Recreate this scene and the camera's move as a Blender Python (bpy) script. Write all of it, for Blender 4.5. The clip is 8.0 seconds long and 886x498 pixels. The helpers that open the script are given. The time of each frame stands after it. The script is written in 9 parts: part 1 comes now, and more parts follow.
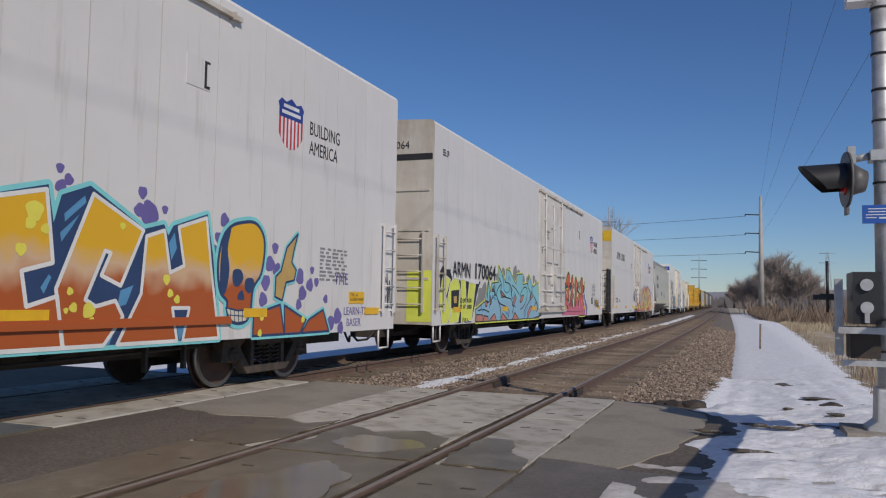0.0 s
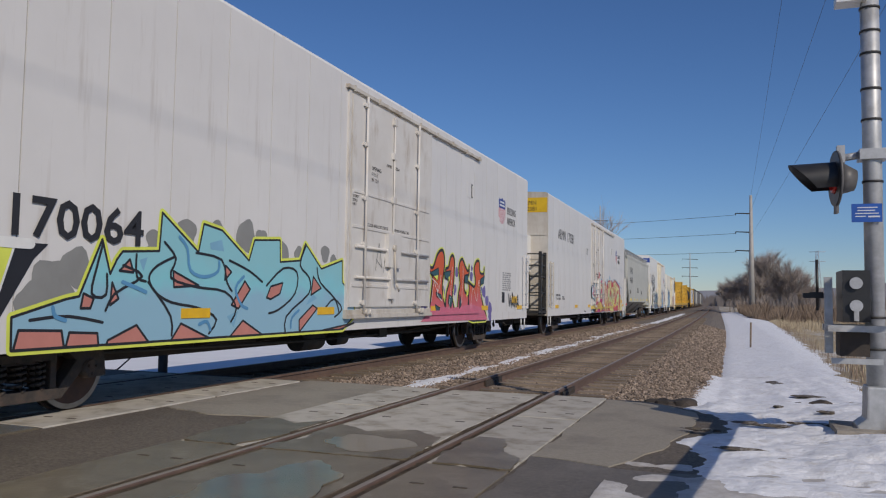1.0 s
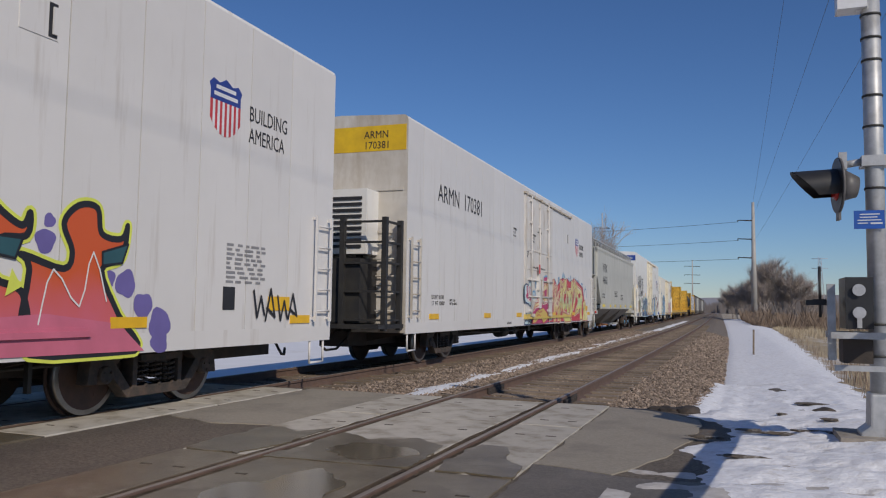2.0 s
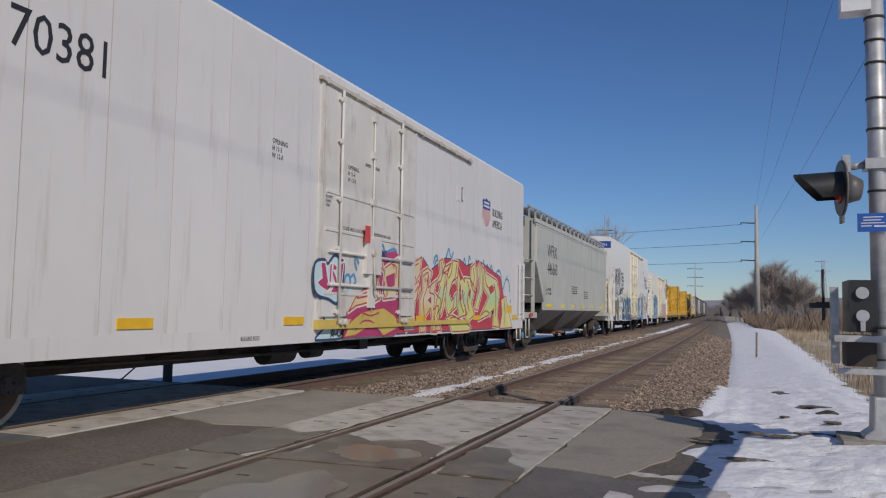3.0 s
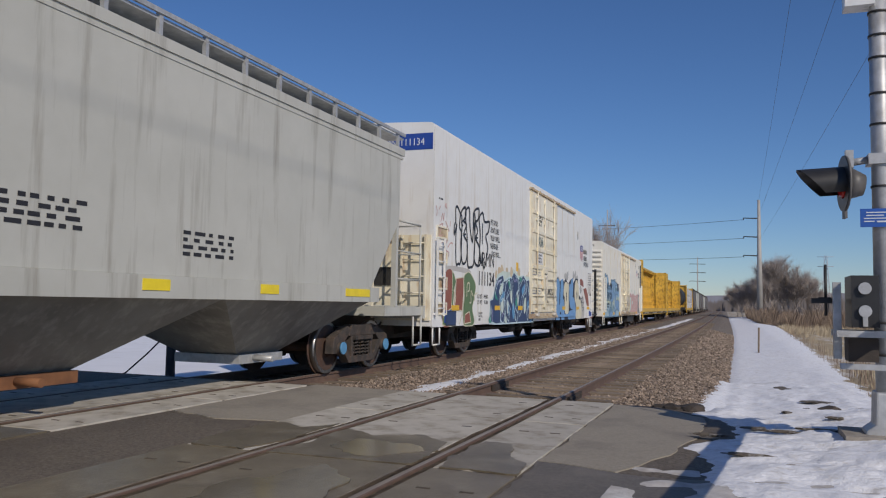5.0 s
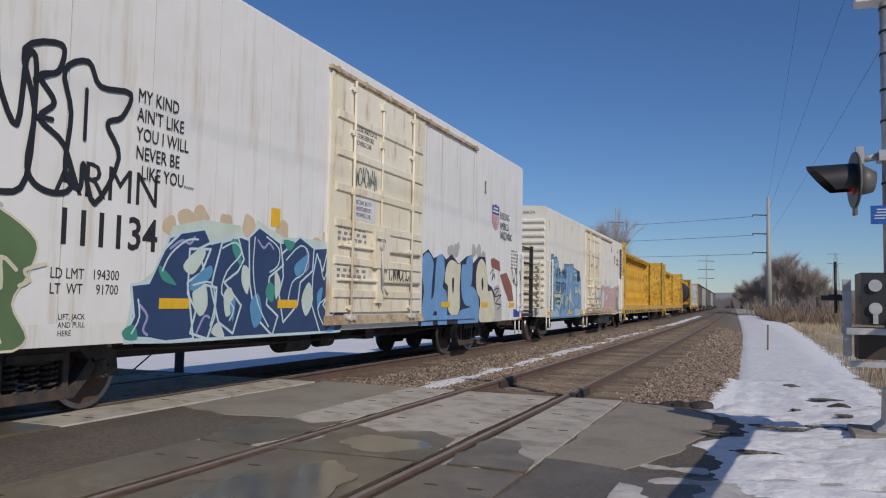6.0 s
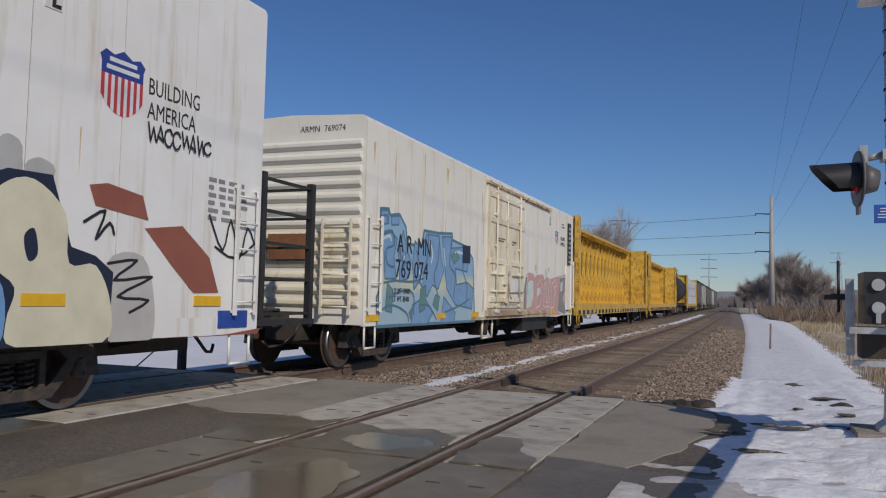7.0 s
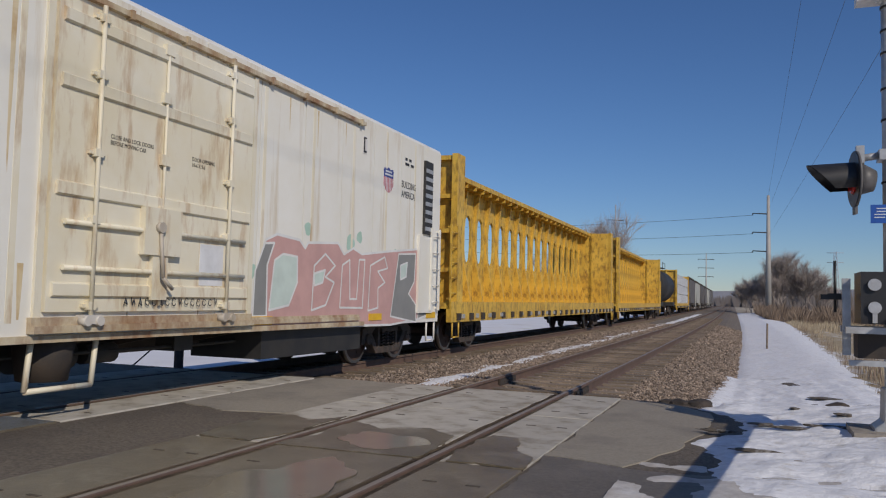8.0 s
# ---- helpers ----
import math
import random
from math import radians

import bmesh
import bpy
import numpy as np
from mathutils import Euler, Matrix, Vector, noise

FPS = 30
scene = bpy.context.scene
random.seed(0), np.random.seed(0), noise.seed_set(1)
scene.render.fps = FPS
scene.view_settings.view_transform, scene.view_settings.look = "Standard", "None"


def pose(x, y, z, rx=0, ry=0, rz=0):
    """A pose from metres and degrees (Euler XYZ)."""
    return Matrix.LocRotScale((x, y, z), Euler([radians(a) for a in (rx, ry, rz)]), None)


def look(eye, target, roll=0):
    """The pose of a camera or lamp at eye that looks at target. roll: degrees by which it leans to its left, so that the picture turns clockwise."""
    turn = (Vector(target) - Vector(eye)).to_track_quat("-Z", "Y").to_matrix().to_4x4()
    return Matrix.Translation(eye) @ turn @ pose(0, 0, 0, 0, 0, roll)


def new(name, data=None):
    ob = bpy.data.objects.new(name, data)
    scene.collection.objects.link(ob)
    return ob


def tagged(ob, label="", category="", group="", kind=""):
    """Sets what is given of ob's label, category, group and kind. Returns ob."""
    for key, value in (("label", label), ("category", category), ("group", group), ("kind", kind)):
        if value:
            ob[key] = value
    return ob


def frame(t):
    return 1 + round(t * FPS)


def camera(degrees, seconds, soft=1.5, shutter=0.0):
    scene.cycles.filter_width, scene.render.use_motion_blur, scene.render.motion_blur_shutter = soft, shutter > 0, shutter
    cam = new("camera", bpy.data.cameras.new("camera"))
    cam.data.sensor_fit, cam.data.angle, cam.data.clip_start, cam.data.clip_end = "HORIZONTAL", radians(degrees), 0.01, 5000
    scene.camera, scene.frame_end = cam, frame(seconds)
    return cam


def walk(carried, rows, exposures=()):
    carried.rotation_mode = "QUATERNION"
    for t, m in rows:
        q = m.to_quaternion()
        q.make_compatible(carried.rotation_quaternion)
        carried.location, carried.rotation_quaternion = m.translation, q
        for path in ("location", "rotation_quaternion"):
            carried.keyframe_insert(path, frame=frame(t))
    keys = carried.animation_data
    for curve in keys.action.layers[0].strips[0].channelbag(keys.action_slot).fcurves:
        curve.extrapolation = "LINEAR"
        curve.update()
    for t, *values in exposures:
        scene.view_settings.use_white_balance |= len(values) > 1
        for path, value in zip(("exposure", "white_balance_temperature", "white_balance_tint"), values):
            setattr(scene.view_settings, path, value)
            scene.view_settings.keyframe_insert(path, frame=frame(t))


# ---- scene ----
import itertools

cam = camera(58.5, 8.0, soft=1.15)
EYE = 1.277
# seconds, yaw, pitch, roll of the hand-held camera
TURNS = [(0.0, 20.82, 3.68, -0.96), (0.5, 21.99, 3.39, -1.14), (1.0, 20.22, 3.62, -0.85), (1.5, 20.28, 3.94, -0.74),
         (3.0, 20.56, 4.30, -0.90), (3.5, 20.69, 4.22, -0.91), (4.0, 20.71, 4.32, -0.84), (5.5, 20.80, 3.74, -1.08),
         (6.0, 21.29, 3.69, -1.04), (6.5, 21.72, 3.56, -1.23), (7.0, 21.46, 3.54, -1.21), (7.5, 21.46, 3.53, -1.21), (8.0, 21.26, 3.48, -1.31)]
walk(cam, [(t, pose(0, 0, EYE, 90 + p, r, y)) for t, y, p, r in TURNS], [(0.0, -0.40, 6950, 11.5), (4.2, -0.40, 6950, 11.5), (5.4, -0.32, 6950, 11.5), (6.0, -0.38, 6950, 11.5), (6.8, -0.49, 6950, 11.5), (8.0, -0.46, 6950, 11.5)])

# ---- sky and sun ----
SUN_AZ, SUN_EL = 132.0, 33.0   # clockwise from +y, degrees
world = bpy.data.worlds.new("winter_sky")
scene.world = world
world.use_nodes = True
wt = world.node_tree
sky = wt.nodes.new("ShaderNodeTexSky")
sky.sky_type, sky.sun_disc = 'NISHITA', False
sky.sun_elevation, sky.sun_rotation = radians(SUN_EL), radians(SUN_AZ)
sky.altitude, sky.air_density, sky.dust_density, sky.ozone_density = 0, 1.0, 0.0, 6.0
tone = wt.nodes.new("ShaderNodeHueSaturation")
tone.inputs["Saturation"].default_value = 1.08
wt.links.new(sky.outputs[0], tone.inputs["Color"])
clear = wt.nodes.new("ShaderNodeMix")
clear.data_type, clear.blend_type = 'RGBA', 'MULTIPLY'
clear.inputs["Factor"].default_value = 1.0
clear.inputs[7].default_value = (0.85, 0.935, 1.13, 1)   # a dry, clear winter blue
wt.links.new(tone.outputs[0], clear.inputs[6])
wt.links.new(clear.outputs[2], wt.nodes["Background"].inputs[0])
wt.nodes["Background"].inputs[1].default_value = 0.094
sun = new("sun", bpy.data.lights.new("sun", "SUN"))
sun.data.energy, sun.data.angle, sun.data.color = 3.6, radians(0.5), (1.0, 0.94, 0.85)
sa, se = radians(SUN_AZ), radians(SUN_EL)
SUN_DIR = Vector((math.sin(sa) * math.cos(se), math.cos(sa) * math.cos(se), math.sin(se)))
sun.matrix_world = look(SUN_DIR * 60, (0, 0, 0))


# ---- materials ----
def surface(name, base, other=None, scale=3.0, rough=0.6, metal=0.0, bump=0.0, bump_scale=40.0, stretch=(1, 1, 1),
            grime=None, grime_amount=0.0, grime_scale=1.2, grime_stretch=(1, 1, 1), vary=0.0, spec=0.5):
    """A procedural surface: two-tone grain, a second scale of grime, fine relief, and a shift from piece to piece."""
    m = bpy.data.materials.new(name)
    m.use_nodes = True
    n, l = m.node_tree.nodes, m.node_tree.links
    b = n["Principled BSDF"]
    b.inputs["Roughness"].default_value, b.inputs["Metallic"].default_value = rough, metal
    b.inputs["Specular IOR Level"].default_value = spec
    co = n.new("ShaderNodeTexCoord")

    def noise_at(s, st, detail=5.0, r=0.6):
        mp = n.new("ShaderNodeMapping")
        mp.inputs["Scale"].default_value = st
        l.new(co.outputs["Object"], mp.inputs["Vector"])
        nz = n.new("ShaderNodeTexNoise")
        nz.inputs["Scale"].default_value, nz.inputs["Detail"].default_value, nz.inputs["Roughness"].default_value = s, detail, r
        l.new(mp.outputs[0], nz.inputs["Vector"])
        return nz.outputs["Fac"]

    def ramp(fac, lo, hi):
        r = n.new("ShaderNodeMapRange")
        r.inputs["From Min"].default_value, r.inputs["From Max"].default_value = lo, hi
        l.new(fac, r.inputs["Value"])
        return r.outputs["Result"]

    def mix(fac, c1, c2):
        x = n.new("ShaderNodeMix")
        x.data_type = 'RGBA'
        l.new(fac, x.inputs["Factor"])
        for s, c in ((x.inputs[6], c1), (x.inputs[7], c2)):
            if isinstance(c, tuple):
                s.default_value = (*c, 1)
            else:
                l.new(c, s)
        return x.outputs[2]

    other = other or tuple(c * 0.8 for c in base)
    col = mix(ramp(noise_at(scale, stretch), 0.35, 0.65), base, other)
    if grime:
        g = ramp(noise_at(grime_scale, grime_stretch, 6.0, 0.65), 0.62 - grime_amount * 0.35, 0.85 - grime_amount * 0.2)
        col = mix(g, col, grime)
    if vary:
        oi = n.new("ShaderNodeObjectInfo")
        hsv = n.new("ShaderNodeHueSaturation")
        l.new(col, hsv.inputs["Color"])
        r = n.new("ShaderNodeMapRange")
        r.inputs["To Min"].default_value, r.inputs["To Max"].default_value = 1 - vary, 1 + vary
        l.new(oi.outputs["Random"], r.inputs["Value"])
        l.new(r.outputs["Result"], hsv.inputs["Value"])
        col = hsv.outputs["Color"]
    l.new(col, b.inputs["Base Color"])
    if bump:
        bp = n.new("ShaderNodeBump")
        bp.inputs["Strength"].default_value, bp.inputs["Distance"].default_value = bump, 0.02
        l.new(noise_at(bump_scale, (1, 1, 1), 3.0), bp.inputs["Height"])
        l.new(bp.outputs[0], b.inputs["Normal"])
    return m


def fade(name, top, bottom, z0, z1, middle=None):
    """Sprayed paint that fades from one colour below to another above, through a third where one is given."""
    m = surface(name, top, top, rough=0.5)
    n, l = m.node_tree.nodes, m.node_tree.links
    co = n.new("ShaderNodeTexCoord")
    sp = n.new("ShaderNodeSeparateXYZ")
    l.new(co.outputs["Object"], sp.inputs[0])
    nz = n.new("ShaderNodeTexNoise")
    nz.inputs["Scale"].default_value = 2.5
    l.new(co.outputs["Object"], nz.inputs["Vector"])
    ad = n.new("ShaderNodeMath")
    ad.operation = 'MULTIPLY_ADD'
    ad.inputs[1].default_value = 0.5
    l.new(nz.outputs["Fac"], ad.inputs[0])
    l.new(sp.outputs["Z"], ad.inputs[2])
    r = n.new("ShaderNodeMapRange")
    r.inputs["From Min"].default_value, r.inputs["From Max"].default_value = z0 + 0.25, z1 + 0.25
    l.new(ad.outputs[0], r.inputs["Value"])
    x = n.new("ShaderNodeValToRGB")
    e = x.color_ramp.elements
    e[0].color, e[1].color = (*bottom, 1), (*top, 1)
    if middle:
        e[0].position, e[1].position = 0.30, 0.72
        e.new(0.52).color = (*middle, 1)
    l.new(r.outputs["Result"], x.inputs["Fac"])
    out = x.outputs[0]
    l.new(out, m.node_tree.nodes["Principled BSDF"].inputs["Base Color"])
    return m


STREAK = (3.0, 3.0, 0.25)
M_WHITE = surface("reefer_white_paint", (0.67, 0.655, 0.64), (0.63, 0.615, 0.60), 0.8, 0.42, grime=(0.47, 0.43, 0.39), grime_amount=0.10, grime_scale=1.6, grime_stretch=STREAK, bump=0.06, bump_scale=2.0, vary=0.025)
M_WHITE2 = surface("bright_white_paint", (0.78, 0.78, 0.76), (0.72, 0.71, 0.68), 0.9, 0.4, grime=(0.55, 0.48, 0.38), grime_amount=0.2, grime_scale=1.5, grime_stretch=STREAK, vary=0.02)
M_CREAM = surface("yellowed_white_paint", (0.78, 0.74, 0.62), (0.72, 0.65, 0.48), 1.0, 0.5, grime=(0.40, 0.21, 0.07), grime_amount=0.26, grime_scale=3.0, grime_stretch=(1.6, 1.6, 0.35), vary=0.03)
M_OLDWHITE = surface("weathered_white_paint", (0.79, 0.775, 0.715), (0.74, 0.71, 0.62), 0.8, 0.5, grime=(0.50, 0.38, 0.22), grime_amount=0.14, grime_scale=1.2, grime_stretch=STREAK, vary=0.02)
M_ENDDIRT = surface("dusty_end_paint", (0.60, 0.57, 0.52), (0.50, 0.46, 0.40), 1.3, 0.6, grime=(0.33, 0.26, 0.18), grime_amount=0.45, grime_scale=1.0, grime_stretch=(1.5, 1.5, 0.5))
M_RUN = surface("rust_run", (0.62, 0.48, 0.27), (0.68, 0.58, 0.40), 3, 0.7, stretch=(4, 4, 0.4), grime=(0.42, 0.24, 0.09), grime_amount=0.4, grime_scale=3)
M_SEAM = surface("seam_shadow_gap", (0.28, 0.27, 0.26), rough=0.8)
M_HOPPER = surface("hopper_grey_paint", (0.50, 0.50, 0.46), (0.45, 0.45, 0.41), 1.0, 0.5, grime=(0.24, 0.22, 0.18), grime_amount=0.25, grime_scale=1.3, grime_stretch=STREAK)
# bay grey darkened to hold the shade under the body, plus streaks
M_BAY = surface("shade_dark_bay_paint", (0.24, 0.235, 0.215), (0.16, 0.155, 0.145), 1.2, 0.5, grime=(0.36, 0.35, 0.32), grime_amount=0.35, grime_scale=1.6, grime_stretch=STREAK)
M_HOPPERD = surface("hopper_dark_paint", (0.15, 0.14, 0.14), (0.11, 0.10, 0.10), 1.0, 0.6, grime=(0.2, 0.17, 0.14), grime_amount=0.3)
M_YELLOW = surface("centerbeam_yellow_paint", (0.76, 0.49, 0.08), (0.62, 0.37, 0.05), 1.5, 0.5, grime=(0.14, 0.06, 0.025), grime_amount=0.46, grime_scale=5.0, grime_stretch=(1.5, 1.5, 0.8), vary=0.05)
M_BLACK = surface("black_steel", (0.02, 0.02, 0.022), (0.035, 0.033, 0.03), 3, 0.6)
M_UNDER = surface("underframe_grime", (0.035, 0.03, 0.027), (0.06, 0.045, 0.035), 4, 0.8, bump=0.2)
M_TRUCK = surface("truck_casting", (0.035, 0.031, 0.029), (0.07, 0.056, 0.047), 6, 0.75, grime=(0.12, 0.08, 0.06), grime_amount=0.4, grime_scale=5, bump=0.3)
M_WHEEL = surface("wheel_rust", (0.10, 0.056, 0.04), (0.065, 0.04, 0.032), 5, 0.8, bump=0.2)
M_TREAD = surface("polished_tread", (0.35, 0.34, 0.33), (0.25, 0.24, 0.23), 5, 0.35, metal=1.0)
M_RUSTLIGHT = surface("rust_brown", (0.25, 0.11, 0.05), (0.16, 0.07, 0.035), 4, 0.8)
M_RAIL = surface("rail_rust", (0.15, 0.095, 0.07), (0.11, 0.07, 0.055), 5, 0.75, bump=0.15)
M_RAILTOP = surface("rail_head_worn", (0.34, 0.29, 0.245), (0.24, 0.195, 0.16), 4, 0.5, metal=0.3, stretch=(1, 0.15, 1))
M_TIE = surface("weathered_tie", (0.27, 0.21, 0.155), (0.15, 0.115, 0.085), 5, 0.9, stretch=(0.4, 4, 4), bump=0.4, vary=0.25)
M_STONE = surface("ballast_stone", (0.40, 0.33, 0.27), (0.24, 0.20, 0.17), 2.2, 0.9, bump=0.3)
M_BED = surface("ballast_bed", (0.20, 0.165, 0.135), (0.10, 0.084, 0.072), 22, 0.95, grime=(0.36, 0.30, 0.24), grime_amount=0.35, grime_scale=9, bump=1.0, bump_scale=28)
M_PANEL = surface("crossing_concrete", (0.50, 0.465, 0.405), (0.38, 0.345, 0.29), 2.6, 0.75, grime=(0.20, 0.165, 0.115), grime_amount=0.36, grime_scale=2.6, bump=0.15, bump_scale=60, vary=0.10)
M_RUSTY = surface("rust_streaked_cream", (0.62, 0.56, 0.42), (0.50, 0.40, 0.25), 2.5, 0.6, grime=(0.24, 0.10, 0.04), grime_amount=0.62, grime_scale=3.5, grime_stretch=(1, 1, 0.6), bump=0.2)
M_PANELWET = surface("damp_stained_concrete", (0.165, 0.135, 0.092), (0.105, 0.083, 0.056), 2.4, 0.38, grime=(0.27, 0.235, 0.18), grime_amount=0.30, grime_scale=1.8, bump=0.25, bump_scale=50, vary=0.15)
M_DOOR = surface("handled_door_paint", (0.65, 0.63, 0.60), (0.58, 0.55, 0.51), 1.2, 0.5, grime=(0.36, 0.29, 0.22), grime_amount=0.26, grime_scale=1.7, grime_stretch=(1.5, 1.5, 0.5), bump=0.08, bump_scale=8)
M_ASPHALT = surface("gritty_asphalt", (0.08, 0.064, 0.049), (0.18, 0.148, 0.114), 32, 0.8, grime=(0.07, 0.056, 0.045), grime_amount=0.4, grime_scale=0.7, bump=0.5, bump_scale=90)
M_PATCH = surface("smooth_grey_slab", (0.31, 0.275, 0.225), (0.25, 0.22, 0.175), 40, 0.85, grime=(0.17, 0.15, 0.13), grime_amount=0.35, grime_scale=1.1, bump=0.2, bump_scale=80)
M_WET = surface("damp_asphalt", (0.16, 0.138, 0.113), (0.105, 0.09, 0.074), 35, 0.6, grime=(0.20, 0.175, 0.145), grime_amount=0.4, grime_scale=1.3, bump=0.25, bump_scale=90)
M_FILLER = surface("rusty_joint_filler", (0.20, 0.145, 0.092), (0.10, 0.07, 0.046), 5, 0.75, stretch=(1, 0.3, 1), grime=(0.27, 0.21, 0.14), grime_amount=0.35, grime_scale=6, bump=0.5, bump_scale=30)
M_RUBBER = surface("flangeway_filler", (0.05, 0.042, 0.036), (0.12, 0.095, 0.07), 6, 0.8, bump=0.3)
M_PUDDLE = surface("melt_puddle", (0.15, 0.125, 0.088), (0.10, 0.082, 0.06), 3, 0.17, spec=0.4, bump=0.03, bump_scale=9)
M_SNOW = surface("old_snow", (0.84, 0.85, 0.88), (0.70, 0.71, 0.74), 9, 0.8, grime=(0.46, 0.42, 0.37), grime_amount=0.20, grime_scale=6.0, grime_stretch=(1, 1.6, 1), bump=0.9, bump_scale=11)
M_GRIT = surface("wet_grit", (0.13, 0.105, 0.08), (0.07, 0.058, 0.046), 12, 0.8, grime=(0.5, 0.48, 0.46), grime_amount=0.25, grime_scale=14, bump=0.6, bump_scale=40)
M_DIRTSNOW = surface("gritty_slush", (0.60, 0.58, 0.56), (0.46, 0.43, 0.40), 7, 0.75, grime=(0.30, 0.26, 0.22), grime_amount=0.4, grime_scale=3, bump=0.5, bump_scale=25)
M_FIELD = surface("field_snow_and_stubble", (0.40, 0.32, 0.21), (0.30, 0.24, 0.15), 1.5, 0.95, grime=(0.76, 0.77, 0.80), grime_amount=0.42, grime_scale=0.35, bump=0.4, bump_scale=6)
M_SNOWFIELD = surface("snowfield", (0.80, 0.81, 0.84), (0.74, 0.75, 0.78), 0.5, 0.85, grime=(0.5, 0.45, 0.38), grime_amount=0.1, grime_scale=0.2)
M_GRASS = surface("dry_grass", (0.48, 0.40, 0.28), (0.34, 0.275, 0.19), 0.7, 0.9)
M_BRUSH = surface("brown_brush", (0.26, 0.195, 0.145), (0.19, 0.14, 0.105), 0.8, 0.95)
M_LAMPBACK = surface("weathered_lamp_paint", (0.13, 0.125, 0.125), (0.08, 0.078, 0.076), 6, 0.5, bump=0.1)
M_BARK = surface("bare_branches", (0.42, 0.365, 0.335), (0.33, 0.285, 0.26), 1.5, 0.95)
# distance haze is put into these two far colours
M_HAZYSTEEL = surface("haze_tinted_steel", (0.42, 0.45, 0.52), (0.36, 0.39, 0.45), 0.1, 0.8)
M_HILL = surface("haze_tinted_ridge", (0.20, 0.21, 0.25), (0.26, 0.26, 0.29), 0.02, 1.0)
M_GALV = surface("galvanised_steel", (0.50, 0.51, 0.52), (0.38, 0.39, 0.40), 9, 0.5, metal=0.35, grime=(0.28, 0.27, 0.26), grime_amount=0.3, grime_scale=4)
M_SIGNALBLACK = surface("signal_black_paint", (0.018, 0.018, 0.02), (0.03, 0.03, 0.03), 5, 0.45)
M_CONCRETE = surface("weathered_foundation", (0.32, 0.29, 0.25), (0.22, 0.19, 0.16), 6, 0.9, bump=0.4)
M_POLE = surface("pole_grey_steel", (0.42, 0.40, 0.38), (0.34, 0.33, 0.31), 0.6, 0.6)
M_WIRE = surface("dark_conductor", (0.05, 0.055, 0.065), rough=0.6)
M_BLUE = surface("sign_blue", (0.02, 0.10, 0.42), (0.02, 0.09, 0.36), 4, 0.4)
M_REDLENS = surface("red_lens", (0.55, 0.03, 0.02), (0.40, 0.02, 0.02), 8, 0.25)
M_YELTAPE = surface("yellow_reflector", (0.80, 0.47, 0.02), (0.70, 0.40, 0.02), 6, 0.4)
M_LEMONTAPE = surface("lemon_reflector", (0.85, 0.66, 0.03), (0.76, 0.58, 0.03), 6, 0.4)
M_INK = surface("black_stencil", (0.025, 0.025, 0.03), rough=0.6)
M_GREYINK = surface("faded_grey_stencil", (0.26, 0.26, 0.27), rough=0.6)
M_SIGNWHITE = surface("sign_white", (0.75, 0.76, 0.78), rough=0.5)
M_SHIELDBLUE = surface("emblem_blue", (0.03, 0.06, 0.28), rough=0.5)
M_SHIELDRED = surface("emblem_red", (0.55, 0.05, 0.06), rough=0.5)
M_STRIPEBLUE = surface("end_stripe_blue", (0.02, 0.07, 0.34), rough=0.5)
M_ENDYELLOW = surface("end_band_yellow", (0.75, 0.48, 0.02), (0.62, 0.38, 0.02), 3, 0.5)


def spray(name, c):
    return surface("spray_" + name, c, tuple(v * 0.86 for v in c), 2.5, 0.5)


SP = {k: spray(k, c) for k, c in dict(
    black=(0.02, 0.02, 0.025), white=(0.75, 0.75, 0.73), cyan=(0.22, 0.66, 0.68), purple=(0.16, 0.13, 0.36), navy=(0.03, 0.06, 0.15),
    blue=(0.10, 0.30, 0.52), sky=(0.30, 0.58, 0.66), teal=(0.12, 0.42, 0.45), yellow=(0.78, 0.70, 0.10), acid=(0.72, 0.78, 0.12), red=(0.62, 0.07, 0.06), coral=(0.66, 0.18, 0.16),
    pink=(0.66, 0.10, 0.20), brown=(0.30, 0.10, 0.06), green=(0.12, 0.20, 0.09), mint=(0.38, 0.66, 0.36), cream=(0.70, 0.66, 0.50), tan=(0.55, 0.36, 0.12),
    grey=(0.26, 0.26, 0.25), rose=(0.60, 0.36, 0.33), lemon=(0.72, 0.68, 0.30), steel=(0.20, 0.42, 0.58),
    salmon=(0.55, 0.22, 0.18), rose_pink=(0.62, 0.16, 0.24), deep_teal=(0.03, 0.10, 0.12), sky_white=(0.55, 0.70, 0.74), magenta=(0.46, 0.05, 0.16), crimson=(0.58, 0.06, 0.08),
    pinkline=(0.48, 0.05, 0.10), gold=(0.62, 0.46, 0.12), brick_paint=(0.30, 0.10, 0.065), mist=(0.52, 0.50, 0.47), tan_mist=(0.62, 0.50, 0.34), mint_white=(0.58, 0.68, 0.62),
    lilac=(0.34, 0.34, 0.58), jade=(0.05, 0.30, 0.24), grey_mist=(0.45, 0.45, 0.44), night=(0.018, 0.024, 0.05), carolina=(0.16, 0.34, 0.60), wash_blue=(0.10, 0.20, 0.28),
    cold_blue=(0.20, 0.36, 0.58), sea_green=(0.14, 0.28, 0.26), mint_mist=(0.42, 0.60, 0.50)).items()}
SP["flame"] = fade("spray_flame", (0.72, 0.40, 0.02), (0.42, 0.095, 0.02), 1.0, 2.1, (0.62, 0.42, 0.26))
SP["ember"] = fade("spray_ember", (0.60, 0.10, 0.03), (0.60, 0.14, 0.22), 0.9, 1.6)
SP["candy"] = fade("spray_candy", (0.66, 0.54, 0.34), (0.66, 0.50, 0.22), 0.9, 2.0, (0.70, 0.62, 0.42))
SP["lime"] = fade("spray_lime", (0.66, 0.64, 0.26), (0.62, 0.62, 0.20), 0.9, 2.2, (0.44, 0.62, 0.34))
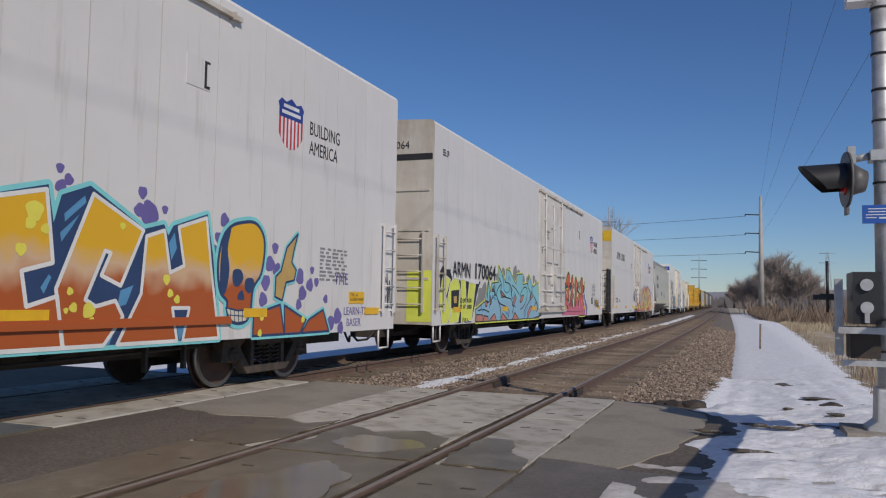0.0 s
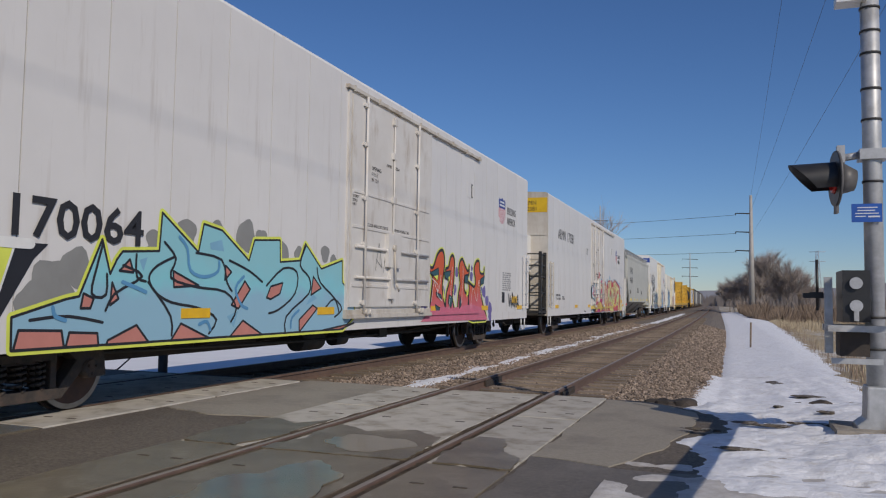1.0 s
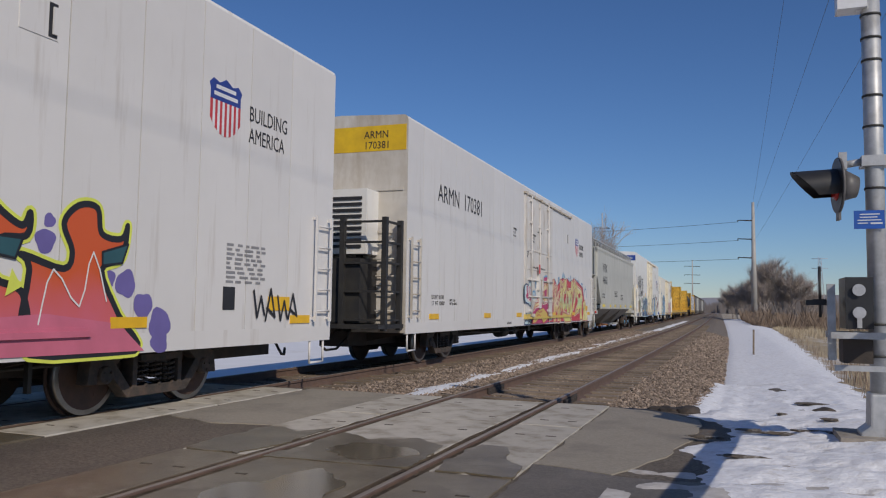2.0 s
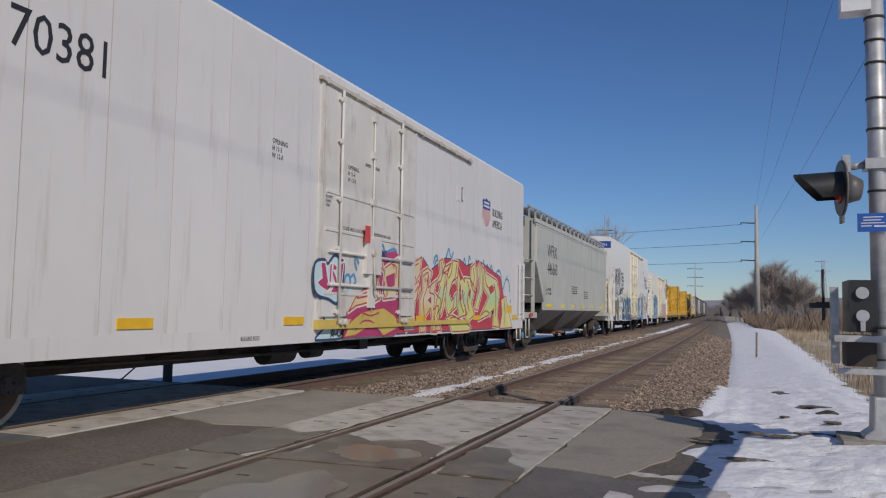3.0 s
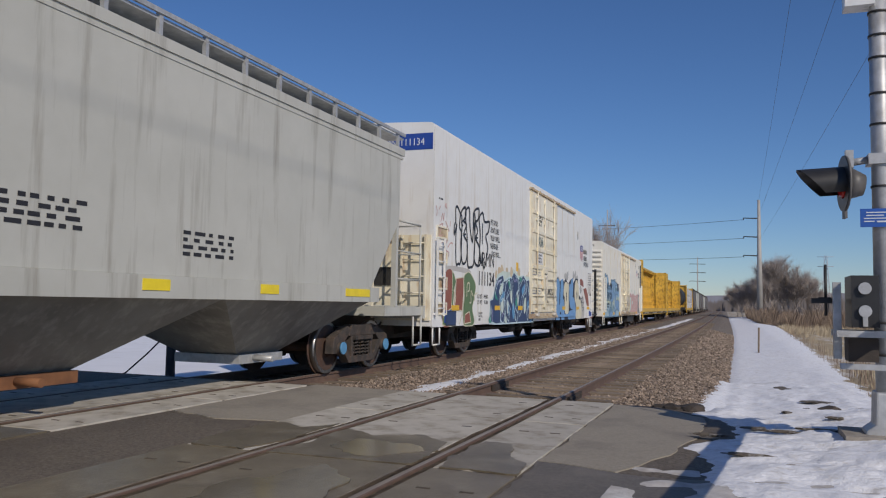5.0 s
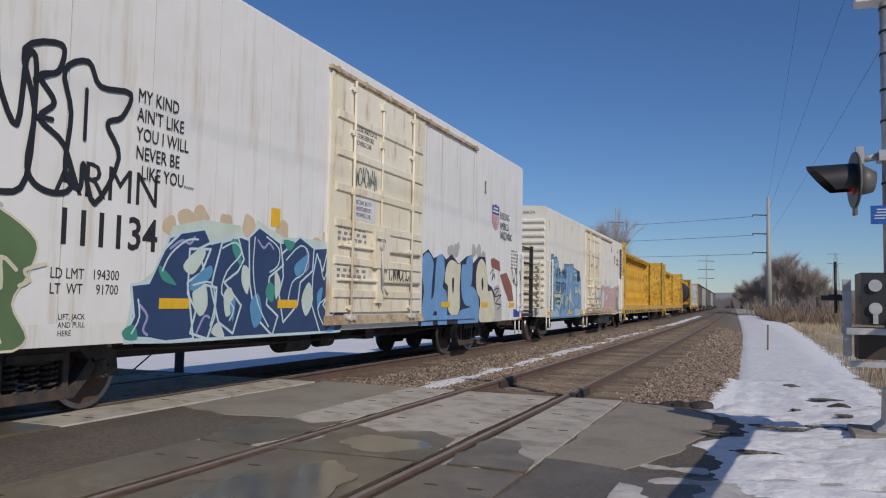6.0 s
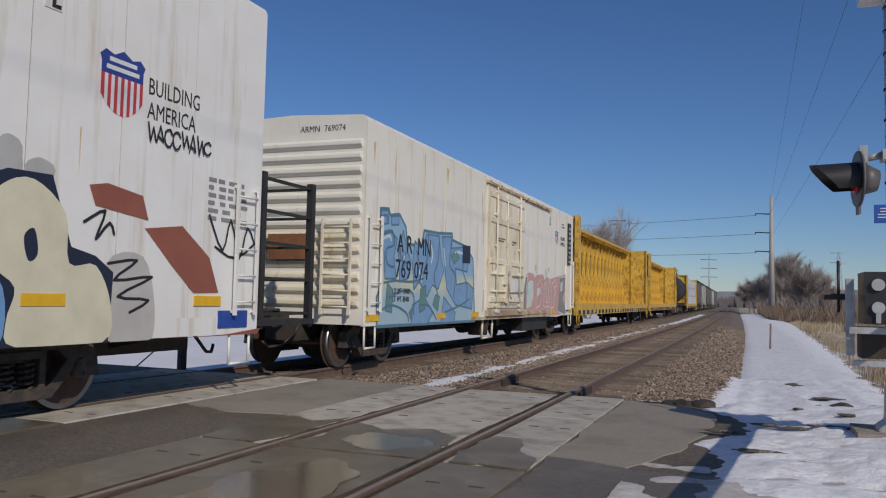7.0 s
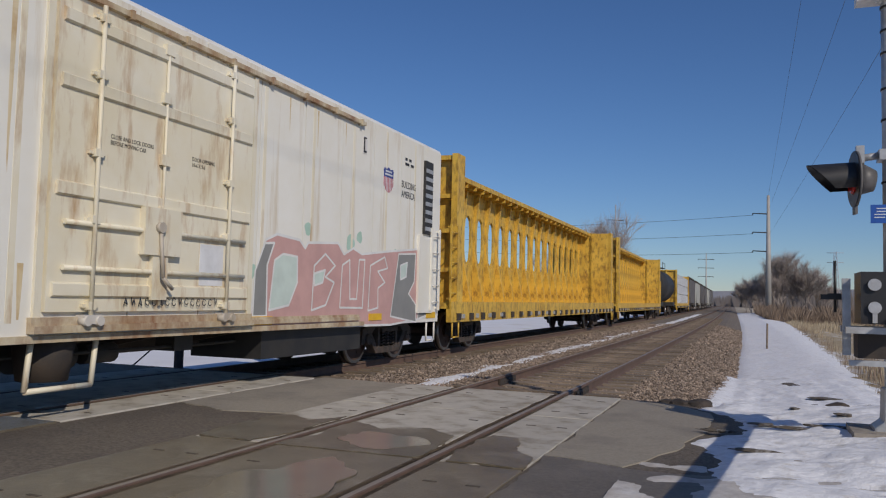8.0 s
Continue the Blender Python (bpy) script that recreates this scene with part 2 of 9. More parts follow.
SP["ice"] = fade("spray_ice", (0.24, 0.52, 0.58), (0.26, 0.46, 0.58), 0.9, 2.0, (0.22, 0.55, 0.62))
SP["faded"] = fade("spray_faded", (0.26, 0.44, 0.60), (0.34, 0.48, 0.56), 0.9, 2.2, (0.58, 0.60, 0.40))


# ---- shaping helpers ----
def bx(bm, x0, x1, y0, y1, z0, z1, mi=0):
    v = [bm.verts.new(c) for c in ((x0, y0, z0), (x1, y0, z0), (x1, y1, z0), (x0, y1, z0), (x0, y0, z1), (x1, y0, z1), (x1, y1, z1), (x0, y1, z1))]
    for q in ((3, 2, 1, 0), (4, 5, 6, 7), (0, 1, 5, 4), (1, 2, 6, 5), (2, 3, 7, 6), (3, 0, 4, 7)):
        bm.faces.new([v[i] for i in q]).material_index = mi


def tube(bm, a, b, r, r2=None, n=8, mi=0, caps=True):
    a, b = Vector(a), Vector(b)
    q = (b - a).to_track_quat("Z", "Y")
    r2 = r if r2 is None else r2
    rings = []
    for p, s in ((a, r), (b, r2)):
        rings.append([bm.verts.new(p + q @ Vector((s * math.cos(2 * math.pi * i / n), s * math.sin(2 * math.pi * i / n), 0))) for i in range(n)])
    for i in range(n):
        f = bm.faces.new((rings[0][i], rings[0][(i + 1) % n], rings[1][(i + 1) % n], rings[1][i]))
        f.material_index, f.smooth = mi, True
    if caps:
        bm.faces.new(rings[0][::-1]).material_index = mi
        bm.faces.new(rings[1]).material_index = mi


def path(bm, pts, r, n=6, mi=0):
    for a, b in zip(pts, pts[1:]):
        tube(bm, a, b, r, n=n, mi=mi)


def prism(bm, pts, lo, hi, axis, mi=0):
    """Extrude an outline: axis x takes (y, z), axis y takes (x, z), axis z takes (x, y)."""
    def at(p, h):
        return {"x": (h, p[0], p[1]), "y": (p[0], h, p[1]), "z": (p[0], p[1], h)}[axis]
    a, b = [bm.verts.new(at(p, lo)) for p in pts], [bm.verts.new(at(p, hi)) for p in pts]
    k = len(pts)
    fs = [bm.faces.new(a[::-1]), bm.faces.new(b)]
    fs += [bm.faces.new((a[i], a[(i + 1) % k], b[(i + 1) % k], b[i])) for i in range(k)]
    for f in fs:
        f.material_index = mi
    bmesh.ops.recalc_face_normals(bm, faces=fs)


def shape(name, bm, mats, bevel=0.0):
    if bevel:
        bmesh.ops.bevel(bm, geom=[e for e in bm.edges if len(e.link_faces) == 2 and e.calc_face_angle() > 0.6], offset=bevel, segments=2, affect='EDGES', profile=0.6)
    me = bpy.data.meshes.new(name)
    bm.to_mesh(me)
    bm.free()
    for m in (mats if isinstance(mats, (list, tuple)) else [mats]):
        me.materials.append(m)
    return me


def part(name, bm, material, parent, label="", bevel=0.0):
    """One mesh object under a thing or a part; bm is a bmesh or a mesh already made."""
    me = bm if isinstance(bm, bpy.types.Mesh) else shape(name, bm, material, bevel)
    ob = new(name, me)
    ob.parent = parent
    if label:
        ob["label"] = label
    return ob


def thing(name, label, category, at=None, group="", kind=""):
    e = new(name)
    e.matrix_basis = at or Matrix()
    return tagged(e, label, category, group, kind)


def lettering(name, text, size, m, parent, y, z, x, squeeze=1.0, end=False, label=""):
    """Stencilled letters on a side that faces +x (or an end that faces -y)."""
    cu = bpy.data.curves.new(name, 'FONT')
    cu.body, cu.size, cu.extrude, cu.resolution_u = text, size, 0.001, 2
    if name == "car_number" and text.isdigit():
        cu.offset = 0.016 * size   # heavy numerals
    tmp = bpy.data.objects.new(name, cu)
    me = bpy.data.meshes.new_from_object(tmp)
    me.name = name
    bpy.data.objects.remove(tmp)
    if end:
        t = Matrix(((squeeze, 0, 0, x), (0, 0, -1, y), (0, 1, 0, z), (0, 0, 0, 1)))
    else:
        t = Matrix(((0, 0, 1, x), (squeeze, 0, 0, y), (0, 1, 0, z), (0, 0, 0, 1)))
    me.transform(t)
    me.materials.clear()
    me.materials.append(m)
    return part(name, me, None, parent, label)


def bars(name, rows, m, parent, y, z, x, w, h):
    """Lines of small stencil that cannot be read: short bars."""
    bm = bmesh.new()
    rnd = random.Random(int(y * 100) + rows)
    for i in range(rows):
        yy = y
        zz = z - i * h * 1.9
        while yy < y + w - 0.05:
            k = rnd.uniform(0.07, 0.2)
            bx(bm, x - 0.001, x + 0.003, yy, min(yy + k, y + w), zz - h, zz)
            yy += k + rnd.uniform(0.04, 0.12)
    return part(name, bm, m, parent)


# ---- track line: straight over the crossing, then a wide left-hand curve ----
BEND_FROM, BEND_TO, RADIUS = 10.55, 82.0, 3627.0
NEAR_X, FAR_X = -3.13, -7.77


def bend(y):
    d = max(0.0, min(y, BEND_TO) - BEND_FROM)
    return -d ** 2 / (2 * RADIUS) - max(0.0, y - BEND_TO) * d / RADIUS


def heading(y):
    return math.degrees(max(0.0, min(y, BEND_TO) - BEND_FROM) / RADIUS)


def sweep(bm, outline, y0, y1, cx, step=6.0, mi=0):
    """Sweep a cross-section (x, z) along the line of the track."""
    k = max(1, int((y1 - y0) / step))
    rings = []
    for i in range(k + 1):
        y = y0 + (y1 - y0) * i / k
        rings.append([bm.verts.new((cx + bend(y) + px, y, pz)) for px, pz in outline])
    m = len(outline)
    for a, b in zip(rings, rings[1:]):
        for i in range(m):
            bm.faces.new((a[i], a[(i + 1) % m], b[(i + 1) % m], b[i])).material_index = mi
    bm.faces.new(rings[0][::-1]).material_index = mi
    bm.faces.new(rings[-1]).material_index = mi
    bmesh.ops.recalc_face_normals(bm, faces=bm.faces[:])


# ---- ground ----
def height(x, y):
    """The lie of the land: the road at rail height, a low verge and ditch beside the ballast past it."""
    d = min(1, max(0, (y - 10.5) / 2.6))
    d = d * d * (3 - 2 * d)
    if x > -0.4:
        near = -0.02 + 0.10 * min(1, max(0, (x - 0.2) / 1.2))
        e = min(1, max(0, (y - 5.5) / 1.5))
        near = -0.06 * (1 - e) + near * e
        far = -0.50 + 0.10 * min(1, max(0, (x - 0.2) / 1.5)) - 0.40 * min(1, max(0, (x - 2.0) / 5))
        return near * (1 - d) + far * d
    d = max(d, min(1, max(0, (-2.5 - y) / 2.0)))
    return -0.06 - 0.5 * d - (0.35 if x < -10.2 else 0.0)


def build_ground():
    xs = [-2500, -900, -300, -120, -60, -40, -28, -20, -16, -13, -11.2, -10.3, -9, -7, -5, -3.5, -2, -1, -0.4, 0, 0.4, 0.8, 1.2, 1.6, 2.2, 3, 4, 5.5, 7, 9, 12, 16, 22, 30, 45, 70, 120, 300, 900, 2500]
    ys = [-800, -200, -60, -30, -15, -8, -5, -4, -2.5, 0, 2, 4, 6, 8, 9.5, 10.6, 11.2, 12, 13, 14, 15.5, 17, 20, 24, 30, 38, 48, 60, 80, 110, 150, 220, 330, 500, 800, 1400, 2600]
    bm = bmesh.new()
    g = [[bm.verts.new((x + (bend(min(y, 500)) if abs(x) < 100 else 0), y, height(x, y) + (0.1 * noise.noise((x * 0.2, y * 0.1, 0)) if x > 3 and y > 12 else 0))) for x in xs] for y in ys]
    for j in range(len(ys) - 1):
        for i in range(len(xs) - 1):
            f = bm.faces.new((g[j][i], g[j][i + 1], g[j + 1][i + 1], g[j + 1][i]))
            f.material_index = 1 if xs[i] >= -0.5 else 0
            f.smooth = True
    tagged(new("ground", shape("ground", bm, [M_SNOWFIELD, M_FIELD])), "snow-dusted ground with dry stubble beside the railway", "ground", kind="structure")
    # the road sheet over the crossing
    bm = bmesh.new()
    pts = [(-30, -3.0), (14, -3.0), (14, 5.6), (2.6, 5.6), (0.4, 8.6), (-0.35, 10.2), (-1.0, 10.75), (-6.2, 10.95), (-30, 11.2)]
    prism(bm, pts, -0.12, -0.024, "z")
    tagged(new("road", shape("road", bm, M_ASPHALT)), "gritty worn asphalt road crossing both tracks", "road", kind="structure")


def ragged(pts, step=0.14, wander=0.07):
    """An outline with worn, wandering edges."""
    out = []
    for (x0, y0), (x1, y1) in zip(pts, pts[1:] + pts[:1]):
        k = max(1, int(math.hypot(x1 - x0, y1 - y0) / step))
        for i in range(k):
            x, y = x0 + (x1 - x0) * i / k, y0 + (y1 - y0) * i / k
            out.append((x + wander * noise.noise((x * 2.1, y * 2.1, 1)) + 0.4 * wander * noise.noise((x * 8, y * 8, 2)), y + wander * noise.noise((x * 2.1, y * 2.1, 5)) + 0.4 * wander * noise.noise((x * 8, y * 8, 6))))
    return out


def build_slabs():
    slab = thing("pavement", "grey patched slabs and damp asphalt beside the rails", "pavement", kind="structure")
    def sheet(name, pts, m, z, label):
        bm = bmesh.new()
        prism(bm, ragged(pts), z - 0.05, z, "z")
        part(name, bm, m, slab, label)
    sheet("slab", [(-4.62, 7.45), (-4.62, 10.72), (-6.2, 10.92), (-6.2, 7.6), (-5.4, 7.3)], M_PATCH, -0.012, "smooth grey concrete slab between the tracks")
    sheet("slab", [(-1.58, 6.55), (-0.95, 6.35), (-0.62, 7.3), (-0.42, 8.6), (-0.38, 9.8), (-0.95, 10.5), (-1.58, 10.66)], M_PATCH, -0.012, "light grey asphalt patch beside the panels")
    sheet("slab", [(-1.58, -3.0), (0.6, -3.0), (0.5, 4.5), (-0.25, 6.3), (-0.95, 6.33), (-1.58, 6.53)], M_WET, -0.014, "dark damp asphalt")
    # shallow melt water lying on the panels
    def puddle(name, label, cx, cy, rx, ry, m, z=0.0025, wander=0.5):
        bm = bmesh.new()
        ring = []
        for i in range(72):
            a = 2 * math.pi * i / 72
            u, v = math.cos(a), math.sin(a)
            k = 1 + wander * noise.noise((cx + u * 1.1, cy + v * 1.1, 2.0)) + 0.3 * wander * noise.noise((cx + u * 3.2, cy + v * 3.2, 6.0))
            ring.append((cx + rx * k * u, cy + ry * k * v))
        prism(bm, ring, -0.012, z, "z")
        tagged(new(name, shape(name, bm, m)), label, "puddle", kind="structure")
    puddle("puddle", "thin sheet of melt water on the concrete", -3.05, 6.42, 0.42, 0.34, M_PUDDLE, 0.006)
    puddle("puddle", "thin sheet of melt water on the concrete", -3.0, 4.6, 0.40, 0.80, M_PUDDLE, 0.006)
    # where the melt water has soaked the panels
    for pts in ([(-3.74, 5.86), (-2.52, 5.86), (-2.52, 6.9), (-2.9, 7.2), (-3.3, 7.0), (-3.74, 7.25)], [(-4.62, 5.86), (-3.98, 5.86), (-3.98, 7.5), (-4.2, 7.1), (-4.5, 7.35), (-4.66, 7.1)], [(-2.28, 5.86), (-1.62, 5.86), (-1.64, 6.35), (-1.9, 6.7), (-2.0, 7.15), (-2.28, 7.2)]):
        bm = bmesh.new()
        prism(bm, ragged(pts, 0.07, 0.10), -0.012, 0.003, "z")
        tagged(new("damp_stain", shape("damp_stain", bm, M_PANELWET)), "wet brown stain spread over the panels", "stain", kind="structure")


def build_rails():
    prof = [(-0.07, -0.17), (0.07, -0.17), (0.07, -0.155), (0.012, -0.13), (0.012, -0.045), (0.036, -0.035), (0.036, -0.004), (0.028, 0.0), (-0.028, 0.0), (-0.036, -0.004), (-0.036, -0.035), (-0.012, -0.045), (-0.012, -0.13), (-0.07, -0.155)]
    top = [(-0.024, 0.0005), (0.024, 0.0005), (0.02, 0.003), (-0.02, 0.003)]
    for nm, cx in (("near", NEAR_X), ("far", FAR_X)):
        t = thing("railway_track", "rusty steel rails on weathered ties in stone ballast", "track", group="railway tracks", kind="structure")
        for s in (-0.73, 0.73):
            bm = bmesh.new()
            sweep(bm, prof, -60, 520, cx + s)
            r = part("rail", bm, M_RAIL, t)
            bm = bmesh.new()
            sweep(bm, top, -60, 520, cx + s)
            part("rail_head", bm, M_RAILTOP, r, "worn polished running surface")
            if nm == "near":
                for yy in (11.9 + (1.0 if s < 0 else 0.0),):
                    bm = bmesh.new()
                    for sx in (-0.055, 0.025):
                        bx(bm, cx + s + sx, cx + s + sx + 0.03, yy - 0.45, yy + 0.45, -0.14, -0.04)
                        for i in range(6):
                            tube(bm, (cx + s + sx - 0.01, yy - 0.38 + i * 0.15, -0.09), (cx + s + sx + 0.04, yy - 0.38 + i * 0.15, -0.09), 0.016, n=6)
                    part("joint_bar", bm, M_UNDER, r, "bolted dark joint bar", bevel=0.004)
        bm = bmesh.new()
        bx(bm, -1.3, 1.3, -0.115, 0.115, -0.18, 0)
        me = shape("tie", bm, M_TIE, 0.012)
        rnd = random.Random(7)
        for i in range(130):
            y = 11.1 + i * 0.52
            o = part("tie", me, None, t)
            o.matrix_basis = pose(cx + bend(y) + rnd.uniform(-0.04, 0.04), y, -0.138 + rnd.uniform(-0.012, 0.006), 0, 0, heading(y) + rnd.uniform(-1, 1))


def build_ballast():
    bm = bmesh.new()
    bed = [(-10.6, -0.95), (-9.6, -0.25), (-9.1, -0.19), (-6.4, -0.19), (-5.6, -0.27), (-4.6, -0.19), (-1.75, -0.19), (-1.35, -0.23), (-0.30, -0.53), (0.1, -0.95)]
    sweep(bm, bed, 10.98, 520, 0, 5.0)
    sweep(bm, bed, -60, -3.02, 0, 8.0)
    tagged(new("ballast_bed", shape("ballast_bed", bm, M_BED)), "brown-grey crushed stone bed under the tracks", "ballast", kind="structure")
    # loose stones, as real pieces
    rnd = np.random.RandomState(5)
    def top(x):
        return np.interp(x, [p[0] for p in bed], [p[1] for p in bed])
    chunks = []
    for y0, y1, x0, x1, count, size in ((10.98, 17, -7.0, -0.22, 30000, 0.025), (17, 28, -7.0, -0.25, 30000, 0.030), (28, 55, -7.0, -0.25, 24000, 0.045), (10.98, 30, -9.5, -7.0, 6000, 0.035)):
        x, y = rnd.uniform(x0, x1, count), rnd.uniform(y0, y1, count)
        keep = np.ones(count, bool)
        for cx in (NEAR_X, FAR_X):
            for s in (-0.73, 0.73):
                keep &= np.abs(x - cx - s) > 0.085
            on_tie = (np.abs(x - cx) < 1.3) & (np.abs(((y - 11.1 + 0.26) % 0.52) - 0.26) < 0.115)
            keep &= ~(on_tie & (rnd.rand(count) > 0.12))
        x, y = x[keep], y[keep]
        chunks.append(np.stack([x, y, top(x) + rnd.uniform(-0.012, 0.022, len(x)), size * rnd.uniform(0.55, 1.45, len(x))], 1))
    P = np.concatenate(chunks)
    base = np.array([(1, 0, 0), (0, 1, 0), (-1, 0, 0), (0, -1, 0), (0, 0, 1), (0, 0, -1)], float)
    n = len(P)
    V = base[None] * rnd.uniform(0.55, 1.25, (n, 6, 1)) + rnd.uniform(-0.35, 0.35, (n, 6, 3))
    a = rnd.uniform(0, 6.28, n)
    c, s = np.cos(a)[:, None], np.sin(a)[:, None]
    V = np.stack([V[..., 0] * c - V[..., 1] * s, V[..., 0] * s + V[..., 1] * c, V[..., 2] * 0.75], -1) * P[:, None, 3:4]
    sh = np.array([bend(v) for v in P[:, 1]])
    V += np.stack([P[:, 0] + sh, P[:, 1], P[:, 2]], 1)[:, None]
    tri = np.array([(0, 1, 4), (1, 2, 4), (2, 3, 4), (3, 0, 4), (1, 0, 5), (2, 1, 5), (3, 2, 5), (0, 3, 5)])
    F = (tri[None] + 6 * np.arange(n)[:, None, None]).reshape(-1, 3)
    me = bpy.data.meshes.new("ballast_stones")
    me.from_pydata(V.reshape(-1, 3).tolist(), [], F.tolist())
    me.materials.append(M_LOOSE)
    tagged(new("ballast_stones", me), "loose angular brown and grey ballast stones", "stones", kind="stuff")


def island_stone():
    m = surface("loose_stone", (0.34, 0.285, 0.24), (0.23, 0.195, 0.165), 3, 0.9, bump=0.2)
    n, l = m.node_tree.nodes, m.node_tree.links
    b = n["Principled BSDF"]
    src = b.inputs["Base Color"].links[0].from_socket
    geo = n.new("ShaderNodeNewGeometry")
    r = n.new("ShaderNodeValToRGB")
    e = r.color_ramp.elements
    e[0].position, e[0].color = 0.0, (0.30, 0.26, 0.24, 1)
    e[1].position, e[1].color = 1.0, (1.35, 1.25, 1.15, 1)
    l.new(geo.outputs["Random Per Island"], r.inputs["Fac"])
    x = n.new("ShaderNodeMix")
    x.data_type, x.blend_type = 'RGBA', 'MULTIPLY'
    x.inputs["Factor"].default_value = 1.0
    l.new(src, x.inputs[6])
    l.new(r.outputs[0], x.inputs[7])
    l.new(x.outputs[2], b.inputs["Base Color"])
    return m


M_LOOSE = island_stone()


def snow_patch(name, label, x0, x1, y0, y1, step, cover, lift, m, thick=0.05):
    """A lying sheet of snow with a ragged edge: kept where cover(x, y) is above nought."""
    bm = bmesh.new()
    nx, ny = int((x1 - x0) / step), int((y1 - y0) / step)
    vs = {}
    for j in range(ny + 1):
        for i in range(nx + 1):
            x, y = x0 + i * step, y0 + j * step
            c = cover(x, y)
            if c > -0.22:
                h = thick * min(1.0, max(0.0, c) * 2.2) + (0.03 * noise.noise((x * 3.1, y * 2.2, 1.0)) + 0.012 * noise.noise((x * 11, y * 9, 4.0))) * min(1, max(0, c * 3))
                vs[i, j] = bm.verts.new((x + bend(y), y, lift(x, y) + h + (min(0.0, c) * 0.28 - (0.006 if c <= 0 else 0))))
    for j in range(ny):
        for i in range(nx):
            q = [(i, j), (i + 1, j), (i + 1, j + 1), (i, j + 1)]
            if all(k in vs for k in q):
                bm.faces.new([vs[k] for k in q]).smooth = True
    tagged(new(name, shape(name, bm, m)), label, "snow", kind="structure")


# gritty melted spots in the snow: x, y and their half widths
HOLES = ((0.12, 9.02, 0.15, 0.05), (0.42, 8.76, 0.20, 0.05), (0.74, 8.86, 0.22, 0.045), (0.03, 7.36, 0.22, 0.05), (0.48, 10.4, 0.05, 0.05), (0.95, 9.8, 0.10, 0.06),
         (0.74, 18.6, 0.16, 0.30), (1.21, 15.9, 0.26, 0.18), (1.9, 14.8, 0.30, 0.14), (-0.32, 8.35, 0.18, 0.06))


def build_snow():
    def rag(x, y, s=1.0):
        return 0.35 * noise.noise((x * 1.3 * s, y * 1.1 * s, 3.0)) + 0.18 * noise.noise((x * 4 * s, y * 4 * s, 7.0))
    def near(x, y):
        edge = np.interp(y, [4.5, 5.4, 6.1, 7.0, 7.8, 8.6, 9.2, 9.7, 10.3, 11.2, 12.5, 15, 20], [-0.15, -0.25, -0.35, -0.20, -0.42, -0.12, -0.02, -0.15, -0.55, -0.85, -0.75, -0.6, -0.40])
        c = (x - edge) * 0.9 + 0.5 * rag(x, y) - max(0.0, 6.5 - y) * 0.22
        c += 0.07 * noise.noise((x * 7, y * 7, 2.0))
        c = min(c, 0.29 + 1.7 * rag(x * 1.1, y * 2.4 + 7) if y < 11 else 0.42 + 1.5 * rag(x * 1.2, y * 0.8 + 7))
        right = np.interp(y, [4, 9, 11, 14, 20], [4.5, 4.2, 2.8, 2.4, 2.5])
        return min(c, (right - x) * 0.8 + 0.9 * rag(x, y))
    snow_patch("snow_bank", "old snow with grit and melted holes beside the road", -1.0, 4.6, 4.2, 20.0, 0.06, near, lambda x, y: max(height(x, y), -0.02 if y < 10.3 else float(np.interp(x, (-1.35, -0.30), (-0.20, -0.50)))) + 0.012, M_SNOW, 0.04)
    for k, (hx, hy, rx, ry) in enumerate(HOLES):
        bm = bmesh.new()
        bmesh.ops.create_icosphere(bm, subdivisions=3, radius=1)
        for v in bm.verts:
            q = 1 + 0.75 * noise.noise((v.co.x * 1.6 + k * 7, v.co.y * 1.6, 0.0)) + 0.35 * noise.noise((v.co.x * 5, v.co.y * 5 + k, 1.0))
            v.co = Vector((v.co.x * rx * q, v.co.y * ry * q, v.co.z * 0.014 * q))
        o = tagged(new("grit_patch", shape("grit_patch", bm, M_GRIT)), "dark wet grit showing through the snow", "grit", kind="structure")
        o.matrix_basis = pose(hx, hy, max(height(hx, hy), -0.02 if hy < 10.3 else -9) + 0.046)
    def far(x, y):
        return min((x + 0.42) * 0.8, (2.0 + 0.025 * y - x) * 0.6, 0.5 + 1.5 * rag(x * 0.8, y * 0.7 + 3)) + 0.55 * rag(x * 1.3, y * 0.7)
    snow_patch("snow_strip", "strip of snow along the foot of the ballast", -0.9, 6.2, 19.9, 160.0, 0.22, far, height, M_SNOW, 0.06)
    def between(x, y):
        return 0.19 - abs(x + 5.05) * 0.55 + 0.62 * rag(x * 1.5, y * 0.5 + 20) - 0.10
    snow_patch("snow_between", "thin broken line of snow between the tracks", -5.7, -4.2, 12.0, 110.0, 0.09, between, lambda x, y: -0.20, M_SNOW, 0.035)
    def slush(x, y):
        return 0.36 + 1.3 * rag(x, y) - abs(x - 0.1) * 0.2 - abs(y - 5.5) * 0.24
    snow_patch("slush", "dirty gritty slush on the road edge", -0.9, 3.6, 3.4, 7.2, 0.06, slush, lambda x, y: max(height(x, y), -0.02) + 0.004, M_DIRTSNOW, 0.025)


